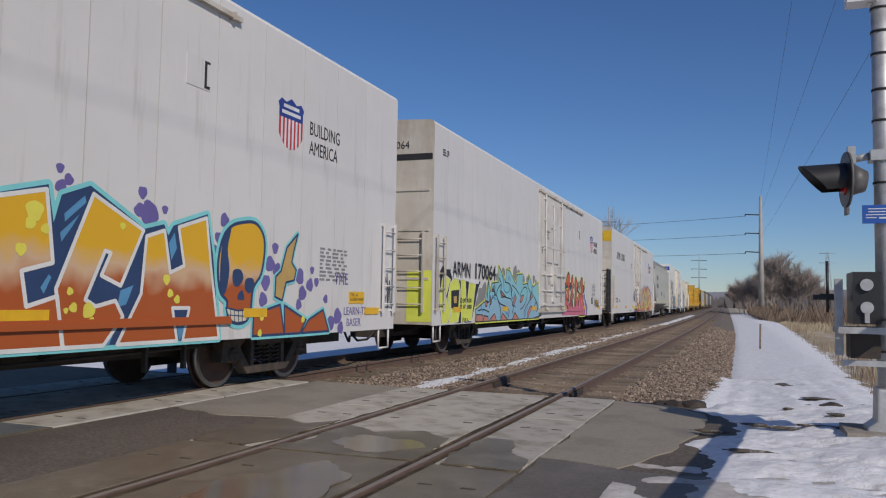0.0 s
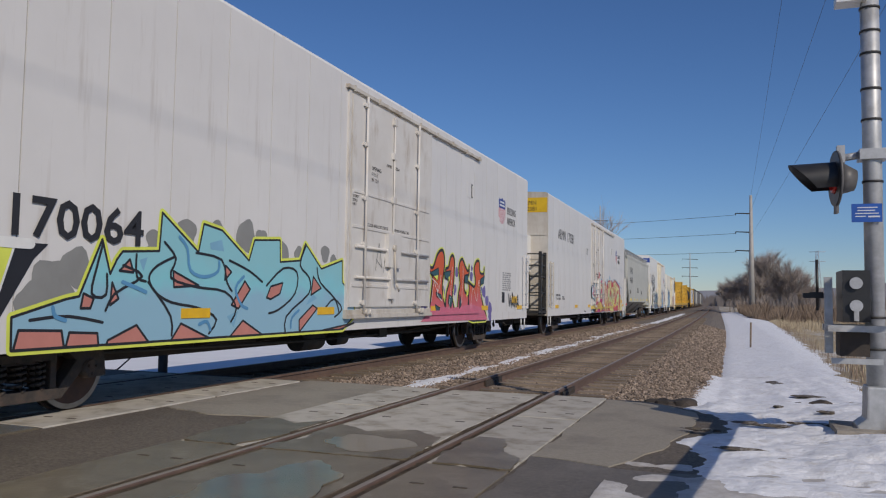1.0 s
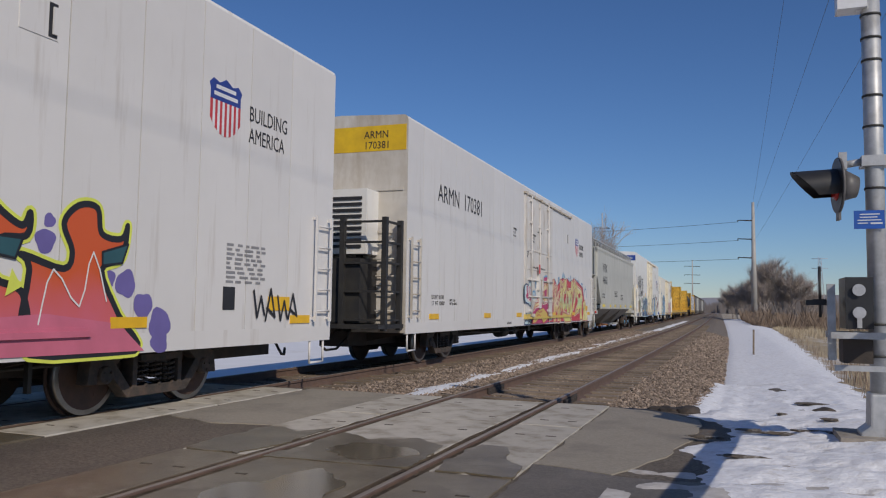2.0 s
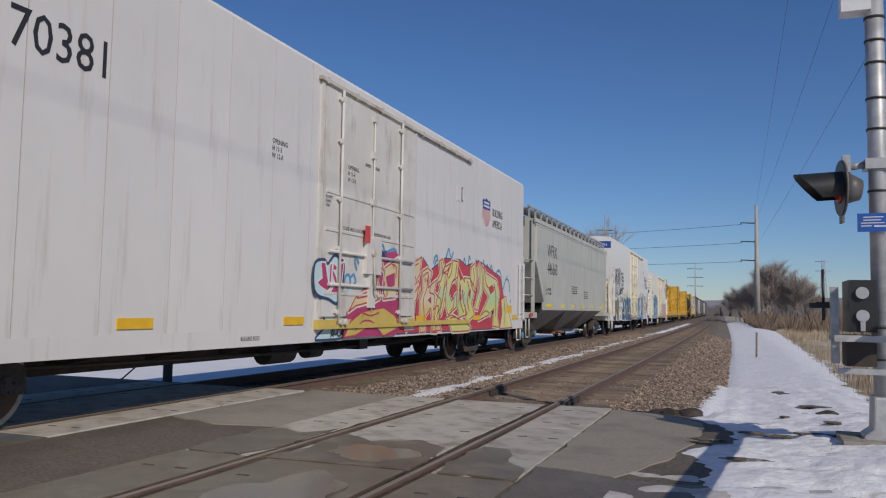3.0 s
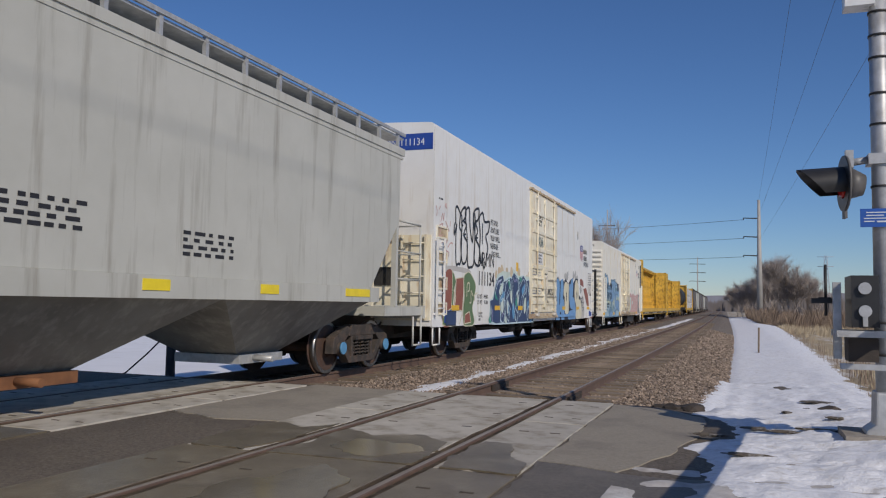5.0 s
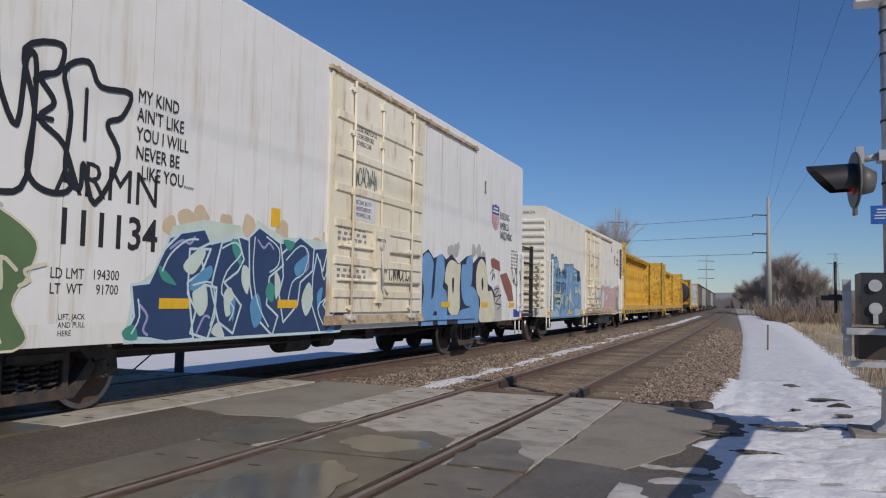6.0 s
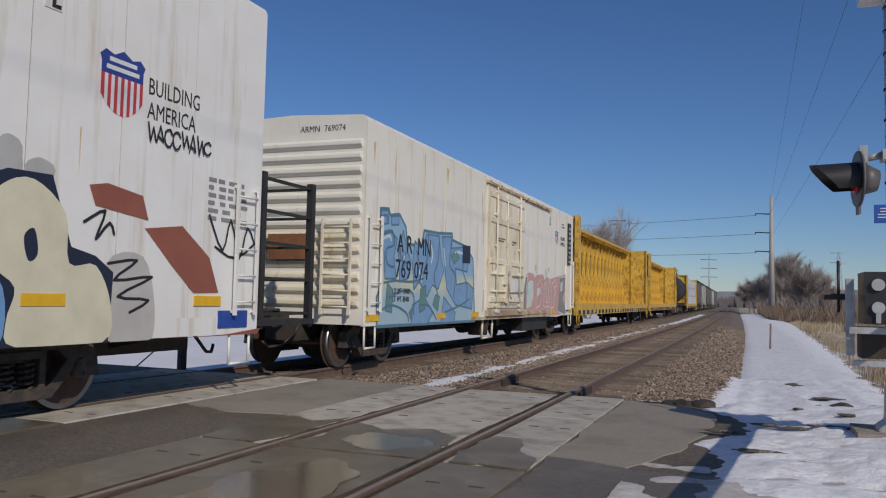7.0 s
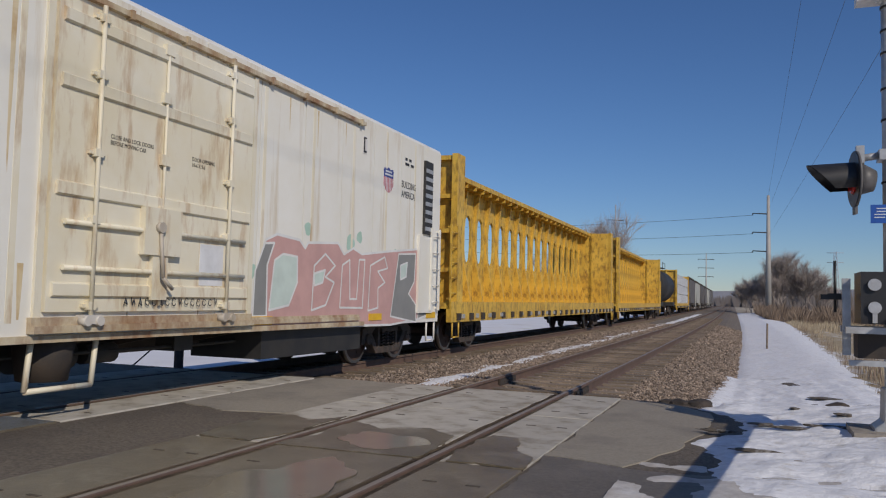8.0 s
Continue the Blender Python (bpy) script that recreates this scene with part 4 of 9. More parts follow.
def letter(car, pts, fill, edge=None, lw=0.02, halo=None, hw=0.04, at=0.006, up=0.0, soft=False, name="graffiti_letter", label=""):
    """One sprayed shape on the side of a car: a halo, the fill and its edge, in thin coats."""
    pts = [(y, max(z, 0.745)) for y, z in (rounded(pts) if soft else pts)]
    ring = pts + pts[:1]
    bm = bmesh.new()
    x = HALF + at + up + 0.00003 * (next(COATS) % 60)
    if halo:
        stroke(bm, ring, (lw if edge else 0.0) + hw, x - 0.001, 2, 8, 0.000004)
    if fill:
        bm.faces.new([bm.verts.new((x, *p)) for p in pts]).material_index = 0
    if edge:
        stroke(bm, ring, lw, x + 0.0008, 1, 6, 0.000004)
    outward(bm)
    part(name, bm, [SP[fill or edge], SP[edge or fill], SP[halo or edge or fill]], car, label)


def line(car, pts, colour, r, at=0.01, up=0.0, name="graffiti_line", label=""):
    """One free sprayed line."""
    bm = bmesh.new()
    if len(pts) > 2:
        pts = rounded([pts[0]] + pts + [pts[-1]], 3)[3:-6]
    stroke(bm, pts, r, HALF + at + up + 0.00003 * (next(COATS) % 60), 0, 8, 0.000004)
    outward(bm)
    part(name, bm, SP[colour], car, label)


def scrawl(car, y0, y1, z0_, z1_, n, colour, r=0.012, seed=1, label="", lift=0.0175, kinds=(0, 1, 2), size=(0.75, 1.0), wide=1.0):
    """Quick marker scribble, as loops and ticks."""
    rnd = random.Random(seed)
    bm = bmesh.new()
    x = HALF + lift
    for i in range(n):
        y = y0 + (y1 - y0) * (i + .5) / n
        h = (z1_ - z0_) * rnd.uniform(*size)
        z0 = z0_ + (z1_ - z0_ - h) * rnd.random()
        z1 = z0 + h
        w = (y1 - y0) / n * wide
        k = rnd.choice(kinds)
        if k == 0:
            pts = [(y + w * .5 * math.cos(a), (z0 + z1) / 2 + h * .5 * math.sin(a) * rnd.uniform(.8, 1.1)) for a in np.linspace(0.6, 5.8, 9)]
        elif k == 1:
            pts = [(y - w * .4, z1), (y - w * .1, z0), (y + w * .2, z1 - h * .2), (y + w * .5, z0 + h * .1)]
        else:
            pts = [(y - w * .4, z0), (y, z1), (y + w * .4, z0 + h * .1), (y - w * .3, z0 + h * .4)]
        x = stroke(bm, pts, r, x, 0, 6, 0.00004)
    outward(bm)
    part("graffiti_tag", bm, SP[colour], car, label)


def rust_runs(car, spots):
    """Rust that has run down the paint: a tapering streak below each seam end."""
    for y, z, w, h in spots:
        bm = bmesh.new()
        bm.faces.new([bm.verts.new((HALF + 0.0022, *p)) for p in ((y - w * 0.5, z), (y + w * 0.5, z), (y + w * 0.35, z - h * 0.5), (y + w * 0.1, z - h), (y - w * 0.15, z - h * 0.9), (y - w * 0.4, z - h * 0.4))])
        outward(bm)
        part("rust_run", bm, M_RUN, car, "orange-brown rust run down the paint")


def enroll(car, y, L):
    CARS.append((car, y, L))


def tall_reefer(y, number, side_mat, label, door=True, badge=18.0, end_band=None, spin=True, rack=False, paint=None, foot=None):
    L, H, z0 = 22.15, 5.245, 0.74
    car = thing("refrigerator_car", label, "railcar", group="freight train cars")
    smooth_body(car, L, H, z0, side_mat, 20, 1.05, 0.85, M_ENDDIRT, M_WHITE2, None)
    underframe(car, L, z0)
    for q in (3.5, L - 3.5):
        truck(car, q, spin)
    coupler(car, 0, -1)
    coupler(car, L, 1)
    if door:
        d = plug_door(car, 9.62, 13.35, 1.12, 4.82, 17.0, M_DOOR, 1, M_ENDDIRT, None, paint, foot)
        lettering("stencil", "OPENING\nH 11-3\nW 12-0", 0.105, M_INK, d, 10.4, 3.60, HALF + 0.053, 0.9)
        lettering("stencil", "CLOSE AND LOCK DOOR", 0.085, M_INK, d, 10.27, 2.56, HALF + 0.053, 0.9)
        lettering("stencil", "BEFORE MOVING CAR", 0.082, M_INK, d, 11.45, 2.56, HALF + 0.053, 0.9)
        lettering("stencil", "SECURITY\nDEVICE\nONLY", 0.07, M_INK, d, 9.66, 3.02, HALF + 0.053, 0.8)
        lettering("stencil", "ARMN      " + number, 0.09, M_INK, d, 11.05, 3.76, HALF + 0.053, 0.9)
    emblem(car, badge, 4.16, 1.0)
    lettering("slogan", "BUILDING\nAMERICA", 0.30, M_INK, car, badge + 0.88, 3.78, HALF + 0.004, 0.72, label="black painted slogan")
    hatch(car, 16.45, 3.82)
    ladder(car, HALF, L - 0.62, 1.02, 2.68, 0.46, 5, side_mat)
    ladder(car, HALF, 0.12, 1.02, 2.68, 0.46, 5, M_ENDDIRT)
    ladder(car, 0.72, 0.0, 1.0, 2.75, 0.62, 5, M_ENDDIRT, True, "end_ladder")
    bm = bmesh.new()
    for z in (1.7, 2.75, 3.62):
        bx(bm, -1.45, 1.45, -0.025, 0.0, z, z + 0.05)
    bx(bm, -0.9, 0.5, -0.06, 0.0, 1.05, 1.75)
    part("end_panel", bm, M_ENDDIRT, car, "dusty end sheet with hatch and seams", bevel=0.008)
    step(car, 0.15, side_mat)
    step(car, L - 0.6, side_mat)
    if not rack:
        bars("data_stencil", 9, M_GREYINK, car, 19.3, 2.07, HALF + 0.004, 0.9, 0.032)
    reflectors(car, (1.3, 5.3, 8.6, 13.6, 17.3, 20.9), 1.0, 0.55)
    bm = bmesh.new()
    bx(bm, HALF, HALF + 0.012, 20.3, 20.86, 1.19, 1.39)
    part("placard", bm, M_YELTAPE, car, "yellow notice plate")
    for yy in (16.0, 16.7):
        bm = bmesh.new()
        bx(bm, HALF - 0.5, HALF - 0.44, yy, yy + 0.05, 0.35, 0.8)
        part("drain_pipe", bm, M_BLACK, car)
    # black refrigeration cage on the end
    if rack:
        cage_frame(car, (0.55, 1.45), -0.85, -0.12, (1.0, 1.55, 2.1, 2.5, 2.9), -1.2, 0.0)
        bm = bmesh.new()
        bx(bm, -1.2, 0.9, -0.8, -0.02, 0.94, 2.2)
        part("fuel_tank", bm, M_BLACK, car, "black equipment box on the end", bevel=0.04)
        bm = bmesh.new()
        bx(bm, -1.1, 0.9, -0.55, 0.0, 2.3, 3.6)
        unit = part("cooling_unit", bm, M_WHITE2, car, "white cooling unit with dark louvres", bevel=0.01)
        for i in range(9):
            bm = bmesh.new()
            bx(bm, -1.0, 0.8, -0.58, -0.55, 2.42 + i * 0.12, 2.48 + i * 0.12)
            part("louvre", bm, M_INK, unit)
    if end_band:
        bm = bmesh.new()
        bx(bm, -1.5, 1.5, -0.006, 0.0, end_band[1], end_band[2])
        part("end_band", bm, end_band[0], car)
    enroll(car, y, L)
    return car, L


def boxy_reefer(y, L, H, number, side_mat, label, door, lift, end_style, spin=True):
    z0 = 0.78
    car = thing("refrigerator_car", label, "railcar", group="freight train cars")
    smooth_body(car, L, H, z0, side_mat, 18, 1.16, 0.9, M_WHITE2 if end_style == "stripe" else M_OLDWHITE, M_WHITE2)
    underframe(car, L, z0)
    for q in (lift, L - lift):
        truck(car, q, spin)
    coupler(car, 0, -1)
    coupler(car, L, 1)
    ladder(car, HALF, L - 0.6, 1.0, 2.7, 0.44, 5, side_mat)
    ladder(car, HALF, 0.1, 1.0, 2.7, 0.44, 5, side_mat)
    step(car, 0.12, side_mat)
    step(car, L - 0.56, side_mat)
    enroll(car, y, L)
    return car, L


def cage_frame(car, xs, y0, y1, zs, f0, f1):
    """A platform with posts and rails on a car's end."""
    bm = bmesh.new()
    bx(bm, -1.3, 1.5, f0, f1, 0.84, 0.92)
    cage = part("end_cage", bm, M_BLACK, car, "black steel platform cage on the car end", bevel=0.006)
    for x in xs:
        for y in (y0, y1):
            bm = bmesh.new()
            bx(bm, x - 0.05, x + 0.05, y - 0.05, y + 0.05, 0.8, 2.98)
            part("post", bm, M_BLACK, cage, bevel=0.006)
    far = y0 if f0 < 0 else y1
    for z in zs:
        bm = bmesh.new()
        bx(bm, xs[0], xs[1], far - 0.025, far + 0.025, z - 0.02, z + 0.02)
        part("rung", bm, M_BLACK, cage)
        bm = bmesh.new()
        bx(bm, xs[1] - 0.03, xs[1] + 0.03, y0, y1, z - 0.02, z + 0.02)
        part("rail", bm, M_BLACK, cage)


def end_cage(car, y0, y1):
    cage_frame(car, (0.4, 1.42), y0 + 0.05, y1 - 0.05, (1.0, 1.5, 2.0, 2.45, 2.9), y0 - 0.1, y1)
    bm = bmesh.new()
    bx(bm, -1.2, 0.3, y0, y1 - 0.1, 0.92, 2.0)
    part("equipment_box", bm, M_BLACK, car, "black equipment box on the end platform", bevel=0.03)


def car_a():
    car, L = tall_reefer(-8.4, "170052", M_WHITE, "white refrigerator car with orange and yellow graffiti letters", door=True, paint=SP["flame"], foot=SP["flame"])
    blobs(car, [(14.21, 2.50, 0.05), (14.32, 2.40, 0.06), (14.23, 2.32, 0.07), (15.35, 2.41, 0.07), (15.47, 2.19, 0.14), (15.31, 2.21, 0.08), (15.72, 2.26, 0.05), (16.84, 2.25, 0.09), (16.97, 2.13, 0.09), (16.72, 2.02, 0.07), (16.66, 1.84, 0.08)], "purple", label="purple sprayed bubbles")
    blobs(car, [(18.03, 1.97, 0.08), (17.91, 1.74, 0.11), (18.09, 1.66, 0.10), (17.81, 1.48, 0.11), (17.76, 1.24, 0.10), (18.71, 1.59, 0.12), (19.07, 1.70, 0.06), (18.80, 1.34, 0.11), (19.01, 1.47, 0.10), (19.21, 1.52, 0.07), (18.70, 1.17, 0.08), (19.51, 1.26, 0.07), (19.70, 0.88, 0.12), (19.92, 0.98, 0.13), (20.03, 0.79, 0.10)], "purple", label="purple sprayed bubbles")
    letter(car, [(13.24, 2.09), (14.08, 2.32), (14.16, 1.96), (14.24, 2.24), (14.60, 2.38), (15.40, 2.01), (15.71, 2.09), (15.79, 1.97), (15.87, 2.09), (16.49, 2.29), (16.62, 1.80), (16.80, 0.74), (14.27, 0.72), (13.32, 0.71)], "navy", halo="cyan", hw=0.05, at=0.006, name="graffiti_block", label="navy sprayed block with cyan edge")
    letter(car, [(13.24, 2.07), (14.06, 2.27), (14.17, 1.57), (13.82, 1.48), (13.89, 1.15), (14.24, 1.25), (14.33, 0.72), (13.32, 0.72)], "flame", "white", 0.022, at=0.010, label="yellow to orange sprayed letter with white edge")
    letter(car, [(14.64, 2.30), (15.38, 1.99), (15.07, 1.37), (14.79, 1.47), (14.91, 1.71), (14.83, 1.73), (14.59, 1.22), (14.73, 1.15), (15.00, 1.21), (15.12, 1.04), (14.86, 0.74), (14.34, 0.74), (14.22, 1.32)], "flame", "white", 0.022, at=0.010, label="yellow to orange sprayed letter with white edge")
    letter(car, [(15.43, 1.93), (15.72, 2.02), (15.84, 1.54), (16.08, 1.63), (15.96, 2.08), (16.47, 2.24), (16.58, 1.66), (16.79, 0.75), (16.10, 0.73), (16.20, 1.13), (15.90, 1.13), (16.00, 0.73), (15.05, 0.74), (15.38, 1.29)], "flame", "white", 0.022, at=0.010, label="yellow to orange sprayed letter with white edge")
    letter(car, [(14.28, 2.06), (14.53, 2.27), (14.55, 2.20), (14.29, 1.98)], "blue", at=0.009, name="graffiti_shine", label="blue sprayed highlight")
    letter(car, [(14.24, 1.87), (14.47, 2.07), (14.39, 1.95), (14.26, 1.78)], "blue", at=0.009, name="graffiti_shine", label="blue sprayed highlight")
    letter(car, [(15.07, 1.32), (15.26, 1.38), (15.16, 1.17), (15.03, 1.14)], "blue", at=0.009, name="graffiti_shine", label="blue sprayed highlight")
    letter(car, [(15.80, 1.88), (15.89, 2.01), (15.94, 1.83), (15.85, 1.68)], "blue", at=0.009, name="graffiti_shine", label="blue sprayed highlight")
    letter(car, [(14.04, 1.33), (14.13, 1.46), (14.16, 1.43), (14.08, 1.27)], "blue", at=0.009, name="graffiti_shine", label="blue sprayed highlight")
    letter(car, [(14.81, 0.75), (14.92, 0.90), (15.00, 0.88), (14.94, 0.75)], "blue", at=0.009, name="graffiti_shine", label="blue sprayed highlight")
    letter(car, [(15.99, 0.90), (16.17, 1.03), (16.22, 0.93), (16.04, 0.74)], "blue", at=0.009, name="graffiti_shine", label="blue sprayed highlight")
    blobs(car, [(13.93, 2.05, 0.10), (13.89, 1.93, 0.06), (14.06, 1.89, 0.05), (13.80, 1.68, 0.06), (14.39, 1.30, 0.04), (14.44, 1.14, 0.05), (14.35, 1.11, 0.03), (14.64, 1.11, 0.08), (14.68, 0.99, 0.05), (15.78, 1.46, 0.06), (15.85, 1.30, 0.05), (15.97, 1.23, 0.05), (17.73, 1.01, 0.06), (18.82, 0.95, 0.05), (17.69, 0.78, 0.05), (15.06, 2.01, 0.04)], "yellow", 0.0135, "yellow sprayed spots")
    letter(car, [(17.18, 2.25), (17.50, 2.28), (17.70, 2.14), (17.75, 1.91), (17.68, 1.59), (17.50, 1.38), (17.45, 1.05), (17.29, 0.93), (17.04, 0.95), (16.94, 1.09), (16.93, 1.22), (16.78, 1.34), (16.72, 1.66), (16.79, 1.99), (16.95, 2.17)], "flame", "navy", 0.022, halo="cyan", hw=0.05, at=0.012, soft=True, name="graffiti_head", label="orange sprayed round head with dark hollows")
    letter(car, [(16.80, 1.99), (16.97, 2.16), (16.91, 1.89), (16.96, 1.60), (16.88, 1.31), (16.77, 1.42)], "navy", at=0.0145, soft=True, name="graffiti_shade")
    letter(car, [(17.04, 1.61), (17.20, 1.63), (17.27, 1.52), (17.17, 1.41), (17.05, 1.44)], "navy", at=0.0145, soft=True, name="graffiti_hollow")
    letter(car, [(17.33, 1.51), (17.49, 1.52), (17.52, 1.41), (17.42, 1.32), (17.31, 1.38)], "navy", at=0.0145, soft=True, name="graffiti_hollow")
    letter(car, [(17.17, 1.31), (17.25, 1.36), (17.30, 1.24), (17.16, 1.24)], "navy", at=0.0145, soft=True, name="graffiti_hollow")
    letter(car, [(16.91, 1.13), (17.18, 1.09), (17.44, 1.11), (17.38, 0.95), (17.16, 0.93), (16.99, 0.97)], "cream", "navy", 0.012, at=0.0145, name="graffiti_teeth")
    line(car, [(17.01, 1.10), (17.02, 0.95)], "navy", 0.007, at=0.0165)
    line(car, [(17.09, 1.10), (17.10, 0.95)], "navy", 0.007, at=0.0165)
    line(car, [(17.18, 1.10), (17.19, 0.95)], "navy", 0.007, at=0.0165)
    line(car, [(17.27, 1.10), (17.27, 0.95)], "navy", 0.007, at=0.0165)
    line(car, [(17.36, 1.10), (17.36, 0.95)], "navy", 0.007, at=0.0165)
    line(car, [(16.93, 1.04), (17.41, 1.01)], "navy", 0.007, at=0.0165)
    letter(car, [(18.23, 1.78), (18.32, 2.00), (18.61, 2.22), (18.51, 1.96), (18.46, 1.79), (18.59, 1.68), (18.54, 1.53), (18.32, 1.49), (18.23, 1.23), (18.04, 1.28), (18.05, 1.57), (18.18, 1.65)], "tan", "navy", 0.016, halo="cyan", hw=0.03, at=0.012, name="graffiti_finger", label="tan sprayed pointing shape with cyan edge")
    letter(car, [(17.54, 1.04), (18.19, 1.17), (18.32, 0.74), (17.53, 0.72)], "flame", "navy", 0.018, halo="cyan", hw=0.035, at=0.008, label="orange sprayed wedge")
    letter(car, [(18.30, 1.16), (18.92, 0.94), (18.75, 0.73), (18.33, 0.73)], "flame", "navy", 0.018, halo="cyan", hw=0.035, at=0.008, label="orange sprayed wedge")
    letter(car, [(18.99, 0.94), (19.43, 1.09), (19.63, 0.75), (18.79, 0.73)], "flame", "navy", 0.018, halo="cyan", hw=0.035, at=0.008, label="orange sprayed wedge")
    lettering("handwriting", "LEARN-TSA\n  BASER", 0.19, SP["purple"], car, 20.12, 1.00, HALF + 0.006, 1.0, label="purple marker handwriting")
    lettering("handwriting", "YME", 0.28, SP["purple"], car, 19.78, 1.50, HALF + 0.006, 0.9, label="purple marker handwriting")
    lettering("notice_text", "THIS CAR\nEXCEEDS HEIGHT", 0.075, M_INK, car, 20.34, 1.31, HALF + 0.0125, 0.85)
    scrawl(car, 21.58, 21.95, 1.05, 1.75, 2, "black", 0.014, 8, "black marker tag")


def car_b():
    car, L = tall_reefer(15.68, "170064", M_WHITE, "white refrigerator car with yellow, blue and red graffiti", badge=18.83, end_band=(M_INK, 4.30, 4.44), paint=SP["rose_pink"])
    lettering("car_number", "ARMN  170064", 0.24, M_INK, car, -0.009, 4.56, -0.42, 0.9, True)
    bm = bmesh.new()
    bx(bm, 0.95, HALF - 0.03, -0.0045, 0.0, 0.80, 1.90)
    part("graffiti_block", bm, SP["acid"], car, "yellow paint carried round the corner")
    bars("data_stencil", 3, M_INK, car, 0.5, 4.62, HALF + 0.004, 0.4, 0.03)
    lettering("car_number", "ARMN", 0.54, M_INK, car, 1.22, 1.80, HALF + 0.0185, 0.84, label="large black reporting mark")
    lettering("car_number", "170064", 0.54, M_INK, car, 2.76, 1.82, HALF + 0.0185, 1.14, label="large black car number")
    lettering("load_stencil", "LD LMT 181200\nLT  WT  104800", 0.15, M_INK, car, 1.75, 1.22, HALF + 0.021, 0.82)
    letter(car, [(0.43, 1.90), (0.61, 2.05), (0.71, 1.96), (1.09, 1.97), (1.20, 1.73), (3.31, 1.75), (3.15, 1.60), (2.62, 0.72), (0.58, 0.72), (0.47, 1.04)], "black", at=0.006, name="graffiti_block", label="black sprayed block")
    letter(car, [(0.61, 1.87), (1.09, 1.74), (0.80, 1.35), (1.19, 1.05), (0.93, 0.71), (0.59, 0.72), (0.40, 1.30)], "acid", "white", 0.012, at=0.010, label="bright yellow sprayed block letter")
    letter(car, [(1.37, 1.81), (1.63, 1.75), (1.78, 1.51), (1.80, 1.14), (1.66, 0.78), (1.27, 0.72), (0.99, 0.73), (1.21, 1.05), (0.91, 1.31), (1.07, 1.66)], "acid", "white", 0.012, at=0.010, label="bright yellow sprayed block letter")
    letter(car, [(1.78, 1.81), (2.13, 1.79), (2.24, 1.10), (2.42, 1.74), (2.93, 1.73), (2.62, 0.79), (1.85, 0.73), (1.87, 1.27)], "acid", "white", 0.012, at=0.010, label="bright yellow sprayed block letter")
    letter(car, [(1.15, 1.49), (1.69, 1.52), (1.64, 1.11), (1.38, 1.08), (1.35, 1.01), (1.30, 1.08), (1.16, 1.10)], "black", at=0.013, name="graffiti_hollow")
    letter(car, [(1.29, 1.37), (1.52, 1.38), (1.52, 1.20), (1.31, 1.20)], "tan", "black", 0.008, at=0.016, name="notice_plate", label="amber clearance notice")
    line(car, [(1.11, 1.94), (1.25, 1.82), (1.70, 1.81), (2.15, 1.79), (2.65, 1.74), (3.26, 1.74)], "white", 0.05, at=0.0165, name="graffiti_splash", label="white spray mist")
    line(car, [(1.95, 0.76), (1.98, 0.86), (2.08, 0.76), (2.11, 0.84), (2.20, 0.83), (2.15, 0.78), (2.26, 0.76), (2.30, 0.84), (2.35, 0.75), (2.42, 0.82)], "black", 0.012, at=0.014)
    blobs(car, [(5.36, 2.03, 0.18), (5.97, 2.08, 0.16), (6.60, 2.09, 0.22), (6.97, 2.07, 0.15), (7.54, 1.92, 0.16), (7.99, 1.93, 0.12), (8.82, 1.98, 0.14), (9.11, 1.85, 0.13), (3.66, 1.53, 0.21), (3.37, 1.38, 0.24), (3.52, 1.22, 0.17), (3.18, 1.19, 0.21), (4.79, 1.90, 0.13), (3.91, 1.40, 0.14), (4.78, 1.74, 0.13)], "grey", 0.003, "grey sprayed cloud")
    letter(car, [(2.93, 1.05), (3.55, 1.22), (3.72, 1.25), (4.00, 1.85), (4.13, 1.49), (4.22, 1.65), (4.30, 1.74), (4.88, 1.78), (4.91, 2.23), (5.59, 1.81), (5.68, 2.17), (6.06, 2.12), (6.68, 1.76), (6.80, 2.05), (7.45, 2.10), (7.47, 1.78), (8.03, 1.83), (8.18, 2.10), (8.70, 1.73), (9.41, 1.90), (9.43, 1.53), (9.89, 1.29), (9.90, 0.96), (9.49, 0.68), (6.23, 0.70), (4.11, 0.70), (2.94, 0.71)], "ice", "black", 0.014, halo="acid", hw=0.035, at=0.006, name="graffiti_block", label="pale turquoise sprayed word with yellow edge")
    letter(car, [(3.01, 0.93), (3.51, 0.91), (3.55, 0.71), (2.96, 0.71)], "salmon", "black", 0.014, at=0.010, label="salmon sprayed gap between letters")
    letter(car, [(3.61, 0.89), (3.98, 0.87), (4.00, 0.71), (3.57, 0.72)], "salmon", "black", 0.014, at=0.010, label="salmon sprayed gap between letters")
    letter(car, [(4.13, 0.79), (4.55, 0.94), (4.75, 0.72), (4.11, 0.71)], "salmon", "black", 0.014, at=0.010, label="salmon sprayed gap between letters")
    letter(car, [(5.13, 0.74), (5.30, 0.94), (5.85, 0.71)], "salmon", "black", 0.014, at=0.010, label="salmon sprayed gap between letters")
    letter(car, [(6.29, 0.71), (6.57, 0.95), (7.04, 0.71)], "salmon", "black", 0.014, at=0.010, label="salmon sprayed gap between letters")
    letter(car, [(5.13, 1.56), (5.61, 1.40), (5.15, 1.37)], "salmon", "black", 0.014, at=0.010, label="salmon sprayed gap between letters")
    letter(car, [(7.13, 1.26), (7.23, 1.42), (7.55, 1.48), (7.48, 1.32), (7.24, 1.24)], "salmon", "black", 0.014, at=0.010, label="salmon sprayed gap between letters")
    letter(car, [(3.77, 1.28), (3.91, 1.23), (3.87, 1.13), (3.74, 1.13)], "salmon", "black", 0.014, at=0.010, label="salmon sprayed gap between letters")
